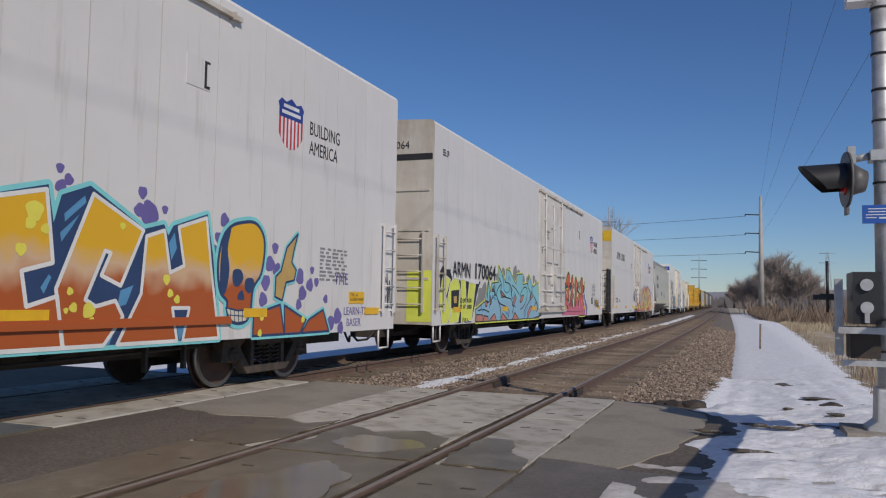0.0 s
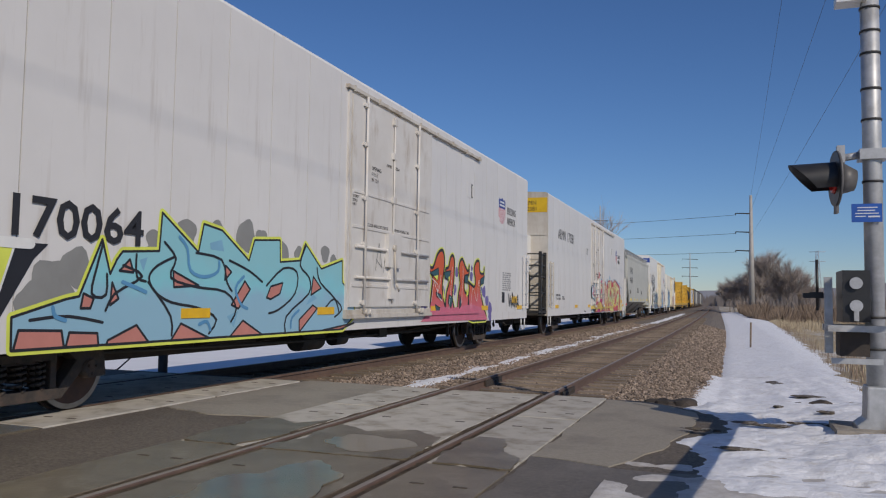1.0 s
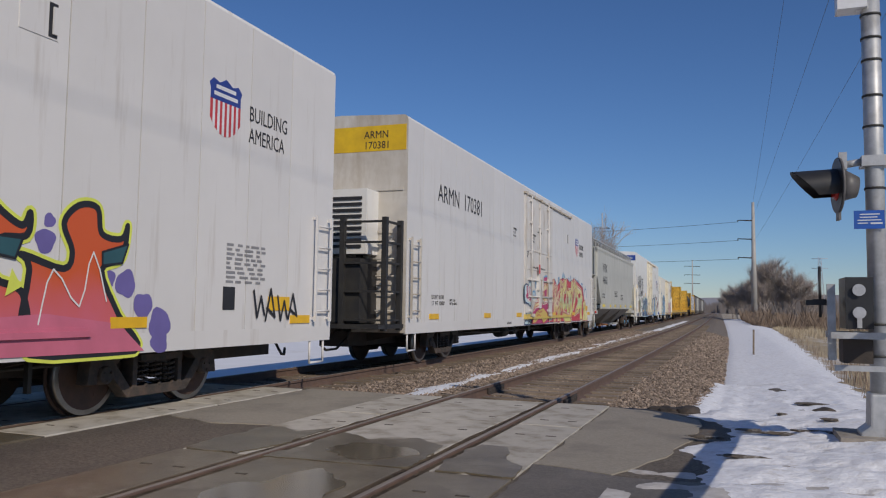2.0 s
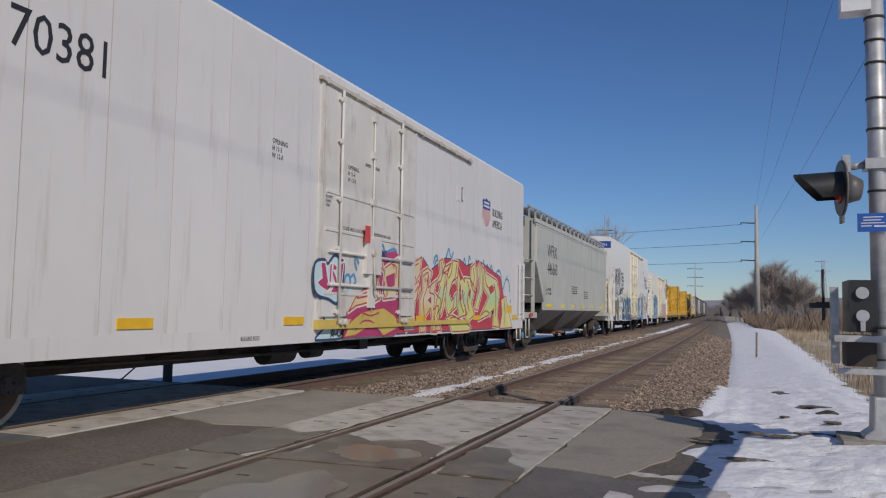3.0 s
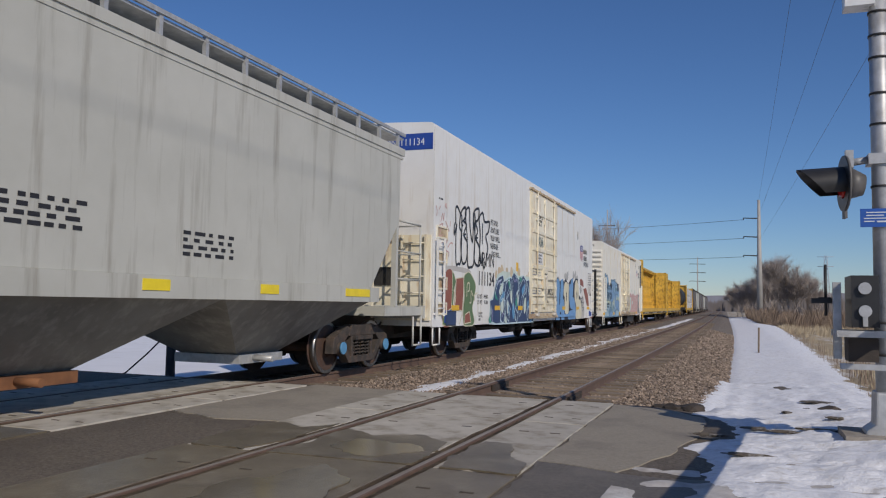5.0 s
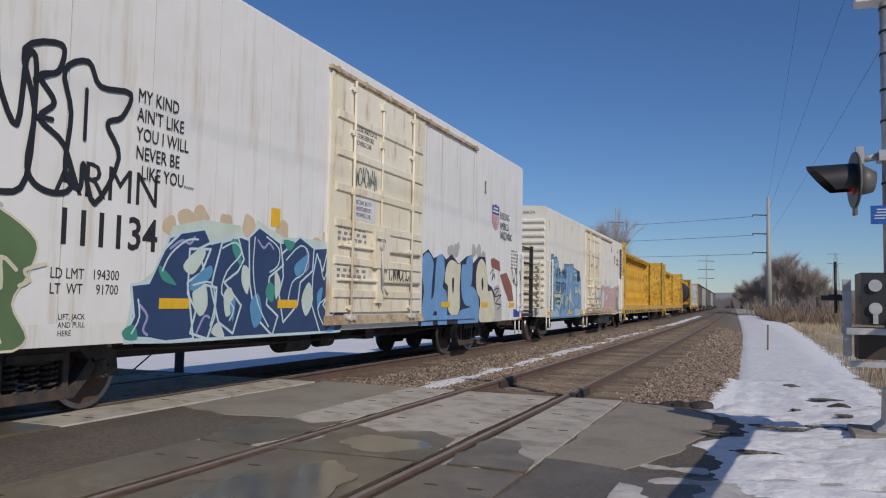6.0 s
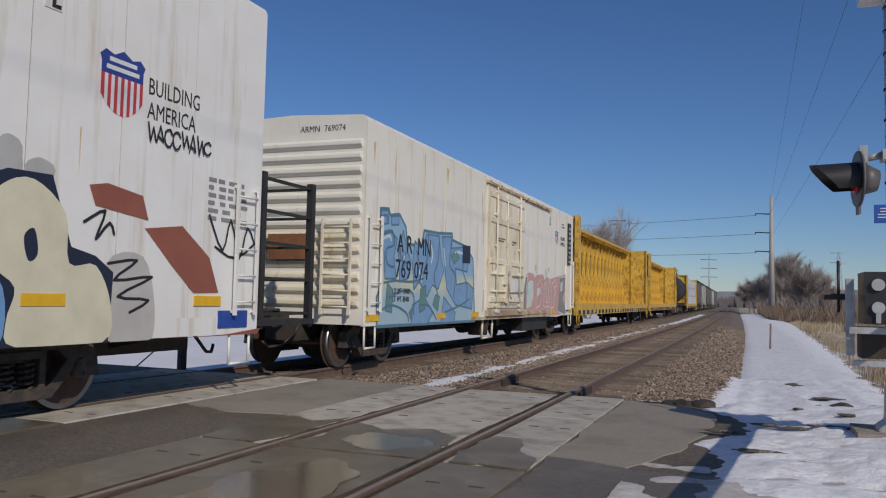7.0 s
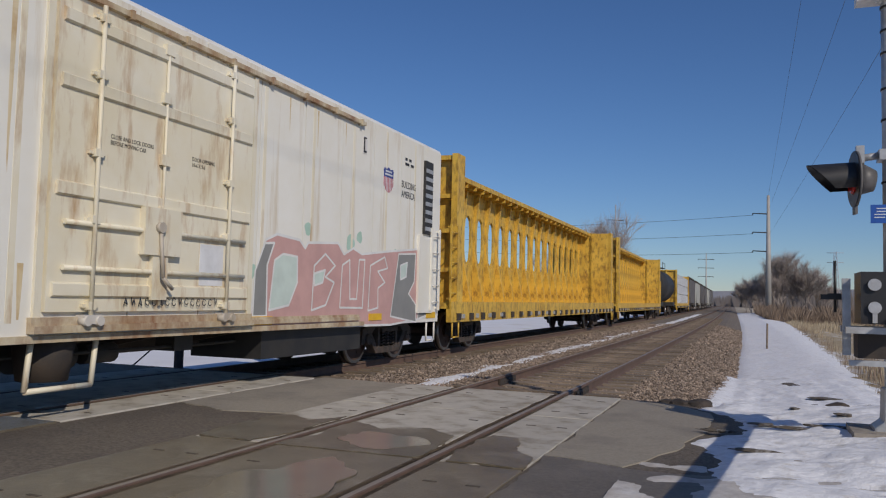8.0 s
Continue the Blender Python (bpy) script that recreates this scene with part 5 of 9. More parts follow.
    letter(car, [(6.59, 1.48), (6.72, 1.37), (6.46, 1.11), (6.30, 1.16)], "salmon", "black", 0.014, at=0.010, label="salmon sprayed gap between letters")
    letter(car, [(8.05, 0.73), (8.04, 0.93), (8.44, 1.15), (8.59, 1.10)], "salmon", "black", 0.014, at=0.010, label="salmon sprayed gap between letters")
    letter(car, [(8.44, 1.60), (8.70, 1.42), (8.38, 1.31)], "salmon", "black", 0.014, at=0.010, label="salmon sprayed gap between letters")
    letter(car, [(4.26, 1.53), (4.41, 1.66), (4.47, 1.52)], "salmon", "black", 0.014, at=0.010, label="salmon sprayed gap between letters")
    letter(car, [(6.15, 1.67), (6.28, 1.59), (6.14, 1.48)], "salmon", "black", 0.014, at=0.010, label="salmon sprayed gap between letters")
    letter(car, [(9.38, 0.55), (8.79, 0.75), (9.89, 0.84)], "salmon", "black", 0.014, at=0.010, label="salmon sprayed gap between letters")
    letter(car, [(4.16, 1.40), (4.26, 1.23), (4.14, 1.16)], "salmon", "black", 0.014, at=0.010, label="salmon sprayed gap between letters")
    line(car, [(5.15, 1.73), (4.85, 1.61), (4.72, 1.47), (4.83, 1.31), (5.12, 1.19), (5.63, 1.12), (5.99, 0.97), (5.76, 0.74)], "black", 0.016, at=0.011, name="graffiti_line")
    line(car, [(4.96, 1.89), (5.17, 1.71), (5.09, 1.48), (5.57, 1.38), (6.15, 1.33), (6.41, 1.11), (6.24, 0.88)], "black", 0.016, at=0.011, name="graffiti_line")
    line(car, [(5.54, 1.80), (6.06, 1.74), (6.19, 1.45), (6.34, 1.31)], "black", 0.016, at=0.011, name="graffiti_line")
    line(car, [(6.23, 1.74), (6.69, 1.62), (7.12, 1.43)], "black", 0.016, at=0.011, name="graffiti_line")
    line(car, [(7.12, 1.43), (7.55, 1.69), (7.94, 1.65), (7.90, 1.33), (7.46, 1.09), (7.11, 1.03)], "black", 0.016, at=0.011, name="graffiti_line")
    line(car, [(8.20, 2.08), (8.03, 1.76), (8.31, 1.58), (8.31, 1.33), (7.67, 0.99), (7.68, 0.67)], "black", 0.016, at=0.011, name="graffiti_line")
    line(car, [(8.55, 1.74), (8.67, 1.51), (9.18, 1.25), (9.36, 0.96)], "black", 0.016, at=0.011, name="graffiti_line")
    line(car, [(4.31, 1.59), (4.61, 1.48), (4.20, 1.28), (4.05, 1.04)], "black", 0.016, at=0.011, name="graffiti_line")
    line(car, [(4.71, 1.42), (5.11, 1.03), (5.13, 0.73)], "black", 0.016, at=0.011, name="graffiti_line")
    line(car, [(4.01, 1.81), (3.94, 1.57), (3.88, 1.28), (4.08, 1.27), (4.07, 1.58)], "black", 0.016, at=0.011, name="graffiti_line")
    line(car, [(4.51, 1.72), (4.53, 1.47), (4.73, 1.42)], "black", 0.016, at=0.011, name="graffiti_line")
    line(car, [(8.86, 1.11), (9.14, 1.25), (9.43, 1.08), (9.06, 0.91)], "black", 0.016, at=0.011, name="graffiti_line")
    line(car, [(3.13, 1.02), (3.60, 1.05), (4.21, 0.95)], "black", 0.016, at=0.011, name="graffiti_line")
    line(car, [(5.22, 1.97), (5.37, 1.84), (5.44, 1.58), (5.72, 1.51), (5.99, 1.59), (6.00, 1.77)], "blue", 0.022, at=0.0135, name="graffiti_shade", label="deeper blue sprayed shading")
    line(car, [(6.56, 1.54), (6.38, 1.38), (6.52, 1.16), (6.72, 1.10)], "blue", 0.022, at=0.0135, name="graffiti_shade", label="deeper blue sprayed shading")
    line(car, [(4.31, 1.41), (4.53, 1.35), (4.73, 1.29)], "blue", 0.022, at=0.0135, name="graffiti_shade", label="deeper blue sprayed shading")
    line(car, [(5.64, 0.92), (5.80, 0.95), (5.89, 0.80)], "blue", 0.022, at=0.0135, name="graffiti_shade", label="deeper blue sprayed shading")
    line(car, [(7.80, 0.82), (7.83, 0.97), (8.10, 1.11)], "blue", 0.022, at=0.0135, name="graffiti_shade", label="deeper blue sprayed shading")
    line(car, [(3.39, 1.14), (3.43, 1.05), (3.60, 1.00)], "blue", 0.022, at=0.0135, name="graffiti_shade", label="deeper blue sprayed shading")
    letter(car, [(5.81, 1.94), (6.06, 2.00), (6.11, 1.85), (5.83, 1.86)], "steel", at=0.008, name="graffiti_shade")
    letter(car, [(4.56, 1.66), (4.69, 1.70), (4.63, 1.54)], "steel", at=0.008, name="graffiti_shade")
    letter(car, [(6.21, 1.01), (6.46, 1.08), (6.37, 0.86)], "steel", at=0.008, name="graffiti_shade")
    letter(car, [(8.23, 1.15), (8.43, 1.33), (8.58, 1.26)], "steel", at=0.008, name="graffiti_shade")
    blobs(car, [(13.37, 1.64, 0.06), (13.09, 1.42, 0.10), (13.34, 1.33, 0.13), (13.19, 1.09, 0.15), (13.45, 1.17, 0.11), (15.29, 1.92, 0.12), (16.42, 1.86, 0.12), (16.46, 2.06, 0.07), (17.51, 1.48, 0.15), (17.79, 1.24, 0.15), (18.07, 1.04, 0.18), (18.08, 0.84, 0.14), (17.24, 1.52, 0.11), (17.47, 0.90, 0.14), (14.37, 1.45, 0.12), (15.16, 1.51, 0.13)], "purple", label="purple sprayed bubbles")
    letter(car, [(13.48, 1.98), (13.71, 1.97), (13.96, 2.26), (14.21, 2.38), (14.37, 2.33), (14.44, 2.06), (14.31, 1.60), (14.39, 1.30), (14.50, 0.96), (13.52, 0.88), (13.57, 1.19), (13.68, 1.72), (13.52, 1.87)], "ember", "black", 0.035, halo="acid", hw=0.035, soft=True, at=0.0075, label="red to pink sprayed letter with black and yellow edge")
    letter(car, [(14.51, 1.95), (14.71, 2.02), (14.84, 2.24), (15.01, 2.30), (15.13, 2.12), (15.07, 1.63), (15.00, 1.31), (15.16, 0.95), (14.61, 0.92), (14.58, 1.38), (14.77, 1.70)], "ember", "black", 0.035, halo="acid", hw=0.035, soft=True, at=0.0075, label="red to pink sprayed letter with black and yellow edge")
    letter(car, [(15.44, 1.97), (15.53, 2.19), (15.72, 2.25), (15.92, 2.09), (16.15, 1.98), (16.23, 2.11), (16.20, 1.89), (15.90, 1.83), (15.88, 1.49), (16.18, 1.36), (16.20, 0.97), (15.46, 0.94), (15.44, 1.39), (15.55, 1.65)], "ember", "black", 0.035, halo="acid", hw=0.035, soft=True, at=0.0075, label="red to pink sprayed letter with black and yellow edge")
    letter(car, [(16.63, 2.05), (16.81, 2.25), (17.06, 2.25), (17.13, 1.99), (17.42, 1.96), (17.50, 2.11), (17.43, 1.76), (17.15, 1.61), (17.42, 1.14), (17.69, 0.75), (16.29, 0.78), (16.25, 1.58), (16.16, 1.71), (16.65, 1.60), (16.75, 1.78)], "ember", "black", 0.035, halo="acid", hw=0.035, soft=True, at=0.0075, label="red to pink sprayed letter with black and yellow edge")
    letter(car, [(13.53, 1.08), (14.09, 1.11), (15.01, 1.07), (16.45, 1.16), (17.42, 1.05), (17.82, 0.73), (13.01, 0.79), (13.31, 0.92)], "rose_pink", at=0.016, name="graffiti_foot", label="pink sprayed foot of the word")
    letter(car, [(13.49, 1.84), (14.02, 1.97), (14.05, 1.87), (13.99, 1.70), (13.70, 1.79)], "deep_teal", "black", 0.012, at=0.018, name="graffiti_shade", label="dark teal sprayed shadow")
    letter(car, [(14.40, 1.89), (14.83, 1.94), (14.77, 1.71), (14.46, 1.76)], "deep_teal", "black", 0.012, at=0.018, name="graffiti_shade", label="dark teal sprayed shadow")
    letter(car, [(13.89, 1.43), (14.22, 1.37), (14.26, 1.29), (13.95, 1.33)], "deep_teal", "black", 0.012, at=0.018, name="graffiti_shade", label="dark teal sprayed shadow")
    letter(car, [(13.85, 1.15), (14.15, 1.08), (14.09, 0.97), (13.91, 1.01)], "deep_teal", "black", 0.012, at=0.018, name="graffiti_shade", label="dark teal sprayed shadow")
    letter(car, [(15.85, 1.87), (16.15, 1.86), (16.08, 1.67), (15.87, 1.70)], "deep_teal", "black", 0.012, at=0.018, name="graffiti_shade", label="dark teal sprayed shadow")
    letter(car, [(17.14, 1.80), (17.51, 1.91), (17.43, 1.70), (17.15, 1.66)], "deep_teal", "black", 0.012, at=0.018, name="graffiti_shade", label="dark teal sprayed shadow")
    letter(car, [(14.74, 1.38), (15.00, 1.31), (14.90, 1.07), (14.70, 1.19)], "deep_teal", "black", 0.012, at=0.018, name="graffiti_shade", label="dark teal sprayed shadow")
    letter(car, [(15.52, 1.40), (15.64, 1.15), (15.49, 1.06)], "deep_teal", "black", 0.012, at=0.018, name="graffiti_shade", label="dark teal sprayed shadow")
    letter(car, [(13.74, 1.78), (14.00, 1.81), (13.96, 1.69)], "acid", at=0.0195, name="graffiti_shine")
    letter(car, [(14.67, 1.77), (14.78, 1.81), (14.76, 1.68)], "acid", at=0.0195, name="graffiti_shine")
    letter(car, [(16.05, 1.58), (16.16, 1.41), (15.99, 1.32)], "acid", at=0.0195, name="graffiti_shine")
    letter(car, [(14.34, 1.53), (14.42, 1.38), (14.33, 1.23)], "acid", at=0.0195, name="graffiti_shine")
    line(car, [(13.61, 1.22), (13.76, 1.65), (13.89, 1.51), (14.07, 1.48), (14.23, 1.97)], "white", 0.009, at=0.0185, name="graffiti_line")
    line(car, [(16.37, 1.06), (16.52, 1.59), (16.86, 1.23), (17.02, 1.79), (17.30, 1.05)], "white", 0.009, at=0.0185, name="graffiti_line")
    line(car, [(14.76, 1.07), (14.91, 1.78), (14.96, 2.10)], "white", 0.009, at=0.0185, name="graffiti_line")
    line(car, [(15.64, 1.19), (15.74, 1.82), (15.69, 2.16)], "white", 0.009, at=0.0185, name="graffiti_line")
    line(car, [(13.61, 1.72), (14.00, 1.59), (13.98, 1.37), (14.40, 1.19)], "white", 0.009, at=0.0185, name="graffiti_line")
    scrawl(car, 19.9, 21.1, 1.05, 1.5, 4, "black", 0.02, 3, "black marker tag")
    scrawl(car, 10.6, 11.3, 1.75, 2.3, 2, "grey", 0.01, 5, "thin pencil doodle", 0.055)
    bm = bmesh.new()
    bx(bm, HALF, HALF + 0.01, 19.25, 19.5, 1.2, 1.5)
    part("scan_plate", bm, M_INK, car, "small black data plate")


def car_c():
    car, L = tall_reefer(40.92, "170381", M_WHITE, "grey-white refrigerator car with pink and yellow graffiti", end_band=(M_ENDYELLOW, 4.45, 4.98), rack=True, paint=SP["gold"], foot=SP["gold"])
    lettering("car_number", "ARMN\n170381", 0.22, M_INK, car, -0.009, 4.72, 0.55, 0.9, True)
    lettering("car_number", "ARMN  170381", 0.57, M_INK, car, 1.74, 3.63, HALF + 0.004, 0.92, label="large black reporting number")
    lettering("load_stencil", "LD LMT 181700\n LT  WT  104300", 0.135, M_INK, car, 1.41, 1.44, HALF + 0.004, 0.86)
    lettering("stencil", "EMPTY LOAD\n7/16\" ADJ. BLOCK", 0.078, M_INK, car, 2.58, 1.40, HALF + 0.004, 0.85)
    lettering("stencil", "OPENING\nH 11-3\nW 12-0", 0.105, M_INK, car, 8.16, 3.60, HALF + 0.004, 0.9)
    lettering("stencil", "RELEASE ROD", 0.085, M_INK, car, 7.55, 0.80, HALF + 0.006, 0.85)
    letter(car, [(9.37, 1.95), (9.66, 2.02), (9.78, 1.96), (9.99, 2.11), (10.18, 2.06), (10.34, 1.96), (10.18, 1.36), (9.82, 1.40), (9.49, 1.45), (9.35, 1.60)], "sky_white", "navy", 0.025, soft=True, up=0.052, at=0.003, name="graffiti_block", label="white sprayed cloud with blue edge")
    letter(car, [(9.55, 1.98), (9.70, 1.98), (9.82, 1.63), (9.85, 1.98), (9.92, 1.97), (9.89, 1.58), (9.78, 1.52), (9.54, 1.59), (9.44, 1.66), (9.60, 1.73)], "magenta", "white", 0.014, up=0.052, at=0.007, label="magenta sprayed letter")
    letter(car, [(9.96, 1.99), (10.09, 1.93), (10.06, 1.86), (9.97, 1.87), (10.08, 1.76), (10.14, 1.48), (9.99, 1.46), (9.88, 1.52), (10.03, 1.64), (9.92, 1.81)], "magenta", "white", 0.014, up=0.052, at=0.007, label="magenta sprayed letter")
    letter(car, [(10.18, 1.97), (10.33, 2.04), (10.27, 1.77), (10.22, 1.36), (10.15, 1.65)], "magenta", "white", 0.014, up=0.052, at=0.007, label="magenta sprayed letter")
    blobs(car, [(10.49, 1.74, 0.07), (10.65, 1.79, 0.07), (10.40, 1.60, 0.06), (10.56, 1.58, 0.07)], "sky_white", 0.056, "pale sprayed bubbles")
    line(car, [(10.33, 1.66), (10.39, 1.79), (10.51, 1.81), (10.57, 1.67), (10.44, 1.62)], "blue", 0.024, at=0.061, name="graffiti_line")
    line(car, [(10.58, 1.78), (10.68, 1.83), (10.77, 1.71), (10.64, 1.65)], "blue", 0.024, at=0.061, name="graffiti_line")
    line(car, [(10.79, 1.93), (10.72, 2.05), (10.78, 2.12), (10.89, 2.00)], "blue", 0.024, at=0.061, name="graffiti_line")
    letter(car, [(9.77, 1.13), (9.97, 1.22), (10.50, 1.25), (10.85, 1.07), (10.52, 0.89), (10.36, 0.75), (9.53, 0.75), (9.85, 0.97)], "sky_white", "navy", 0.02, soft=True, at=0.004, name="graffiti_block", label="pale blue sprayed cloud")
    letter(car, [(10.46, 1.20), (10.82, 1.47), (11.28, 1.71), (11.35, 2.16), (11.78, 2.25), (12.40, 2.36), (12.57, 2.29), (12.66, 0.83), (12.43, 0.75), (10.36, 0.77)], "magenta", at=0.056, name="graffiti_block", label="crimson sprayed block")
    letter(car, [(12.58, 2.21), (12.90, 2.32), (13.32, 2.22), (13.87, 2.37), (14.40, 2.10), (15.27, 2.41), (16.30, 2.44), (16.76, 2.32), (17.75, 2.51), (18.89, 2.31), (19.66, 2.18), (20.06, 1.58), (20.89, 0.75), (12.66, 0.77)], "crimson", "navy", 0.012, at=0.005, name="graffiti_block", label="crimson sprayed block")
    line(car, [(11.33, 2.19), (11.62, 2.36), (11.85, 2.42), (11.96, 2.30), (12.34, 2.39), (12.52, 2.31)], "blue", 0.03, at=0.054, name="graffiti_line", label="blue sprayed crown line")
    blobs(car, [(11.78, 2.26, 0.09), (12.06, 2.26, 0.10), (11.58, 2.20, 0.07)], "sky_white", 0.0535, "pale sprayed crown")
    blobs(car, [(12.77, 2.29, 0.10), (13.04, 2.23, 0.13), (13.31, 2.28, 0.10), (13.52, 2.32, 0.08), (14.06, 2.24, 0.12), (14.53, 2.15, 0.11), (15.46, 2.49, 0.11), (15.87, 2.45, 0.09)], "sky_white", 0.0035, "pale sprayed crown")
    letter(car, [(11.37, 2.13), (11.80, 2.13), (11.88, 1.95), (11.70, 2.05), (11.56, 1.98), (11.76, 1.45), (11.56, 1.39), (11.38, 1.38), (10.79, 1.30), (10.52, 1.20), (10.78, 1.45), (11.29, 1.56), (11.37, 1.82)], "candy", "pinkline", 0.014, halo="cream", hw=0.034, at=0.062, label="cream and gold sprayed letter with pink edge")
    letter(car, [(11.94, 2.01), (12.27, 2.13), (12.58, 2.24), (12.56, 1.64), (12.43, 1.47), (11.89, 1.43), (11.89, 1.75)], "candy", "pinkline", 0.014, halo="cream", hw=0.034, at=0.062, label="cream and gold sprayed letter with pink edge")
    letter(car, [(11.99, 1.84), (12.36, 1.93), (12.37, 1.71), (12.09, 1.64)], "magenta", "pinkline", 0.012, at=0.069, name="graffiti_hollow")
    letter(car, [(10.61, 1.04), (11.03, 1.20), (11.92, 1.28), (12.45, 1.12), (12.63, 0.90), (11.93, 0.75), (11.62, 0.92), (11.31, 0.93), (10.78, 0.79), (10.37, 0.77)], "gold", "pinkline", 0.016, at=0.064, label="golden sprayed sweep")
    letter(car, [(12.61, 2.12), (13.11, 2.22), (13.44, 2.07), (13.28, 1.84), (12.94, 1.68), (13.14, 1.60), (13.74, 1.85), (13.82, 1.61), (13.53, 1.40), (13.50, 1.04), (13.12, 0.81), (13.37, 1.24), (13.09, 1.33), (12.78, 1.05), (12.67, 0.83), (12.66, 1.27), (12.95, 1.48), (12.69, 1.64)], "candy", "pinkline", 0.014, halo="cream", hw=0.034, at=0.010, label="cream and gold sprayed letter with pink edge")
    letter(car, [(13.35, 2.18), (13.87, 2.34), (13.77, 1.97), (13.60, 1.84), (13.44, 1.99)], "candy", "pinkline", 0.014, halo="cream", hw=0.034, at=0.010, label="cream and gold sprayed letter with pink edge")
    letter(car, [(13.92, 2.04), (14.20, 2.13), (14.48, 2.05), (14.25, 1.71), (14.75, 1.90), (14.62, 1.63), (15.04, 1.47), (14.79, 1.11), (15.08, 0.80), (14.55, 0.78), (14.44, 1.28), (14.13, 1.11), (14.14, 0.78), (13.84, 0.77), (13.80, 1.44), (13.97, 1.61)], "candy", "pinkline", 0.014, halo="cream", hw=0.034, at=0.010, label="cream and gold sprayed letter with pink edge")
    letter(car, [(13.12, 1.27), (13.39, 1.34), (13.55, 1.12), (13.51, 0.82), (12.99, 0.82)], "cream", "pinkline", 0.014, at=0.013, label="cream sprayed curl")
    letter(car, [(12.79, 2.02), (13.05, 2.04), (13.01, 1.81)], "magenta", at=0.0155, name="graffiti_hollow")
    letter(car, [(13.15, 1.43), (13.36, 1.46), (13.25, 1.35)], "magenta", at=0.0155, name="graffiti_hollow")
    letter(car, [(14.16, 1.87), (14.27, 1.96), (14.25, 1.77)], "magenta", at=0.0155, name="graffiti_hollow")
    letter(car, [(14.23, 1.45), (14.43, 1.54), (14.44, 1.37)], "magenta", at=0.0155, name="graffiti_hollow")
    letter(car, [(14.89, 2.31), (15.09, 2.38), (15.24, 2.21), (15.09, 2.07), (15.43, 2.05), (15.36, 1.65), (15.12, 1.17), (14.80, 0.97), (14.62, 1.00), (14.77, 1.46), (14.99, 1.74), (14.81, 1.90), (14.96, 2.03)], "lime", "pinkline", 0.016, halo="cream", hw=0.036, at=0.010, label="yellow-green sprayed letter with cream and red edge")
    letter(car, [(15.10, 2.16), (15.63, 2.31), (15.54, 2.18), (15.21, 2.07)], "lime", "pinkline", 0.016, halo="cream", hw=0.036, at=0.010, label="yellow-green sprayed letter with cream and red edge")
    letter(car, [(15.41, 2.02), (15.74, 2.39), (16.17, 2.38), (16.13, 2.02), (15.74, 1.87), (15.58, 1.61), (15.73, 1.45), (16.05, 1.64), (16.09, 1.32), (15.53, 1.13), (15.33, 1.32), (15.30, 1.70)], "lime", "pinkline", 0.016, halo="cream", hw=0.036, at=0.010, label="yellow-green sprayed letter with cream and red edge")
    letter(car, [(16.18, 2.24), (16.64, 1.92), (16.59, 2.02), (17.07, 2.02), (17.45, 1.77), (17.18, 1.41), (17.42, 1.13), (16.79, 0.94), (16.63, 1.66), (16.46, 1.72), (16.55, 1.46), (16.86, 1.14), (16.25, 1.07), (16.11, 1.88)], "lime", "pinkline", 0.016, halo="cream", hw=0.036, at=0.010, label="yellow-green sprayed letter with cream and red edge")
    letter(car, [(17.13, 2.31), (17.41, 2.42), (17.59, 2.14), (17.47, 1.77), (17.07, 1.96)], "lime", "pinkline", 0.016, halo="cream", hw=0.036, at=0.010, label="yellow-green sprayed letter with cream and red edge")
    letter(car, [(17.63, 2.29), (17.81, 2.47), (18.05, 2.18), (18.05, 1.73), (17.64, 1.24), (17.41, 1.27), (17.71, 1.71)], "lime", "pinkline", 0.016, halo="cream", hw=0.036, at=0.010, label="yellow-green sprayed letter with cream and red edge")
    letter(car, [(18.04, 2.39), (18.38, 2.21), (19.34, 2.06), (19.60, 1.72), (19.39, 1.12), (19.57, 0.79), (19.02, 0.82), (19.07, 1.29), (18.65, 1.13), (17.75, 0.99), (18.29, 1.36), (18.62, 1.60), (18.20, 1.81)], "lime", "pinkline", 0.016, halo="cream", hw=0.036, at=0.010, label="yellow-green sprayed letter with cream and red edge")
    letter(car, [(19.78, 1.55), (20.24, 1.66), (20.61, 1.12), (20.94, 0.76), (19.65, 0.75), (19.85, 1.12)], "lemon", "pinkline", 0.014, at=0.010, label="yellow sprayed tip")
    letter(car, [(15.40, 1.08), (15.78, 1.13), (16.77, 0.94), (17.14, 0.83), (16.99, 0.72), (15.81, 0.74), (15.64, 0.91)], "lime", "pinkline", 0.016, halo="cream", hw=0.036, at=0.010, label="yellow-green sprayed letter with cream and red edge")
    letter(car, [(14.53, 1.14), (14.77, 1.25), (14.99, 0.93), (14.81, 0.75), (14.50, 0.76)], "lime", "pinkline", 0.016, halo="cream", hw=0.036, at=0.010, label="yellow-green sprayed letter with cream and red edge")
    letter(car, [(15.59, 1.67), (15.78, 1.83), (15.95, 1.75), (15.76, 1.51)], "crimson", "pinkline", 0.012, at=0.0165, name="graffiti_hollow")
    letter(car, [(16.24, 1.70), (16.32, 1.84), (16.40, 1.52), (16.29, 1.45)], "crimson", "pinkline", 0.012, at=0.0165, name="graffiti_hollow")
    letter(car, [(16.18, 2.14), (16.24, 2.21), (16.47, 2.01), (16.33, 1.95)], "crimson", "pinkline", 0.012, at=0.0165, name="graffiti_hollow")
    letter(car, [(16.93, 1.67), (17.08, 1.75), (17.04, 1.54)], "crimson", "pinkline", 0.012, at=0.0165, name="graffiti_hollow")
    letter(car, [(17.63, 2.00), (17.75, 2.07), (17.70, 1.86)], "crimson", "pinkline", 0.012, at=0.0165, name="graffiti_hollow")
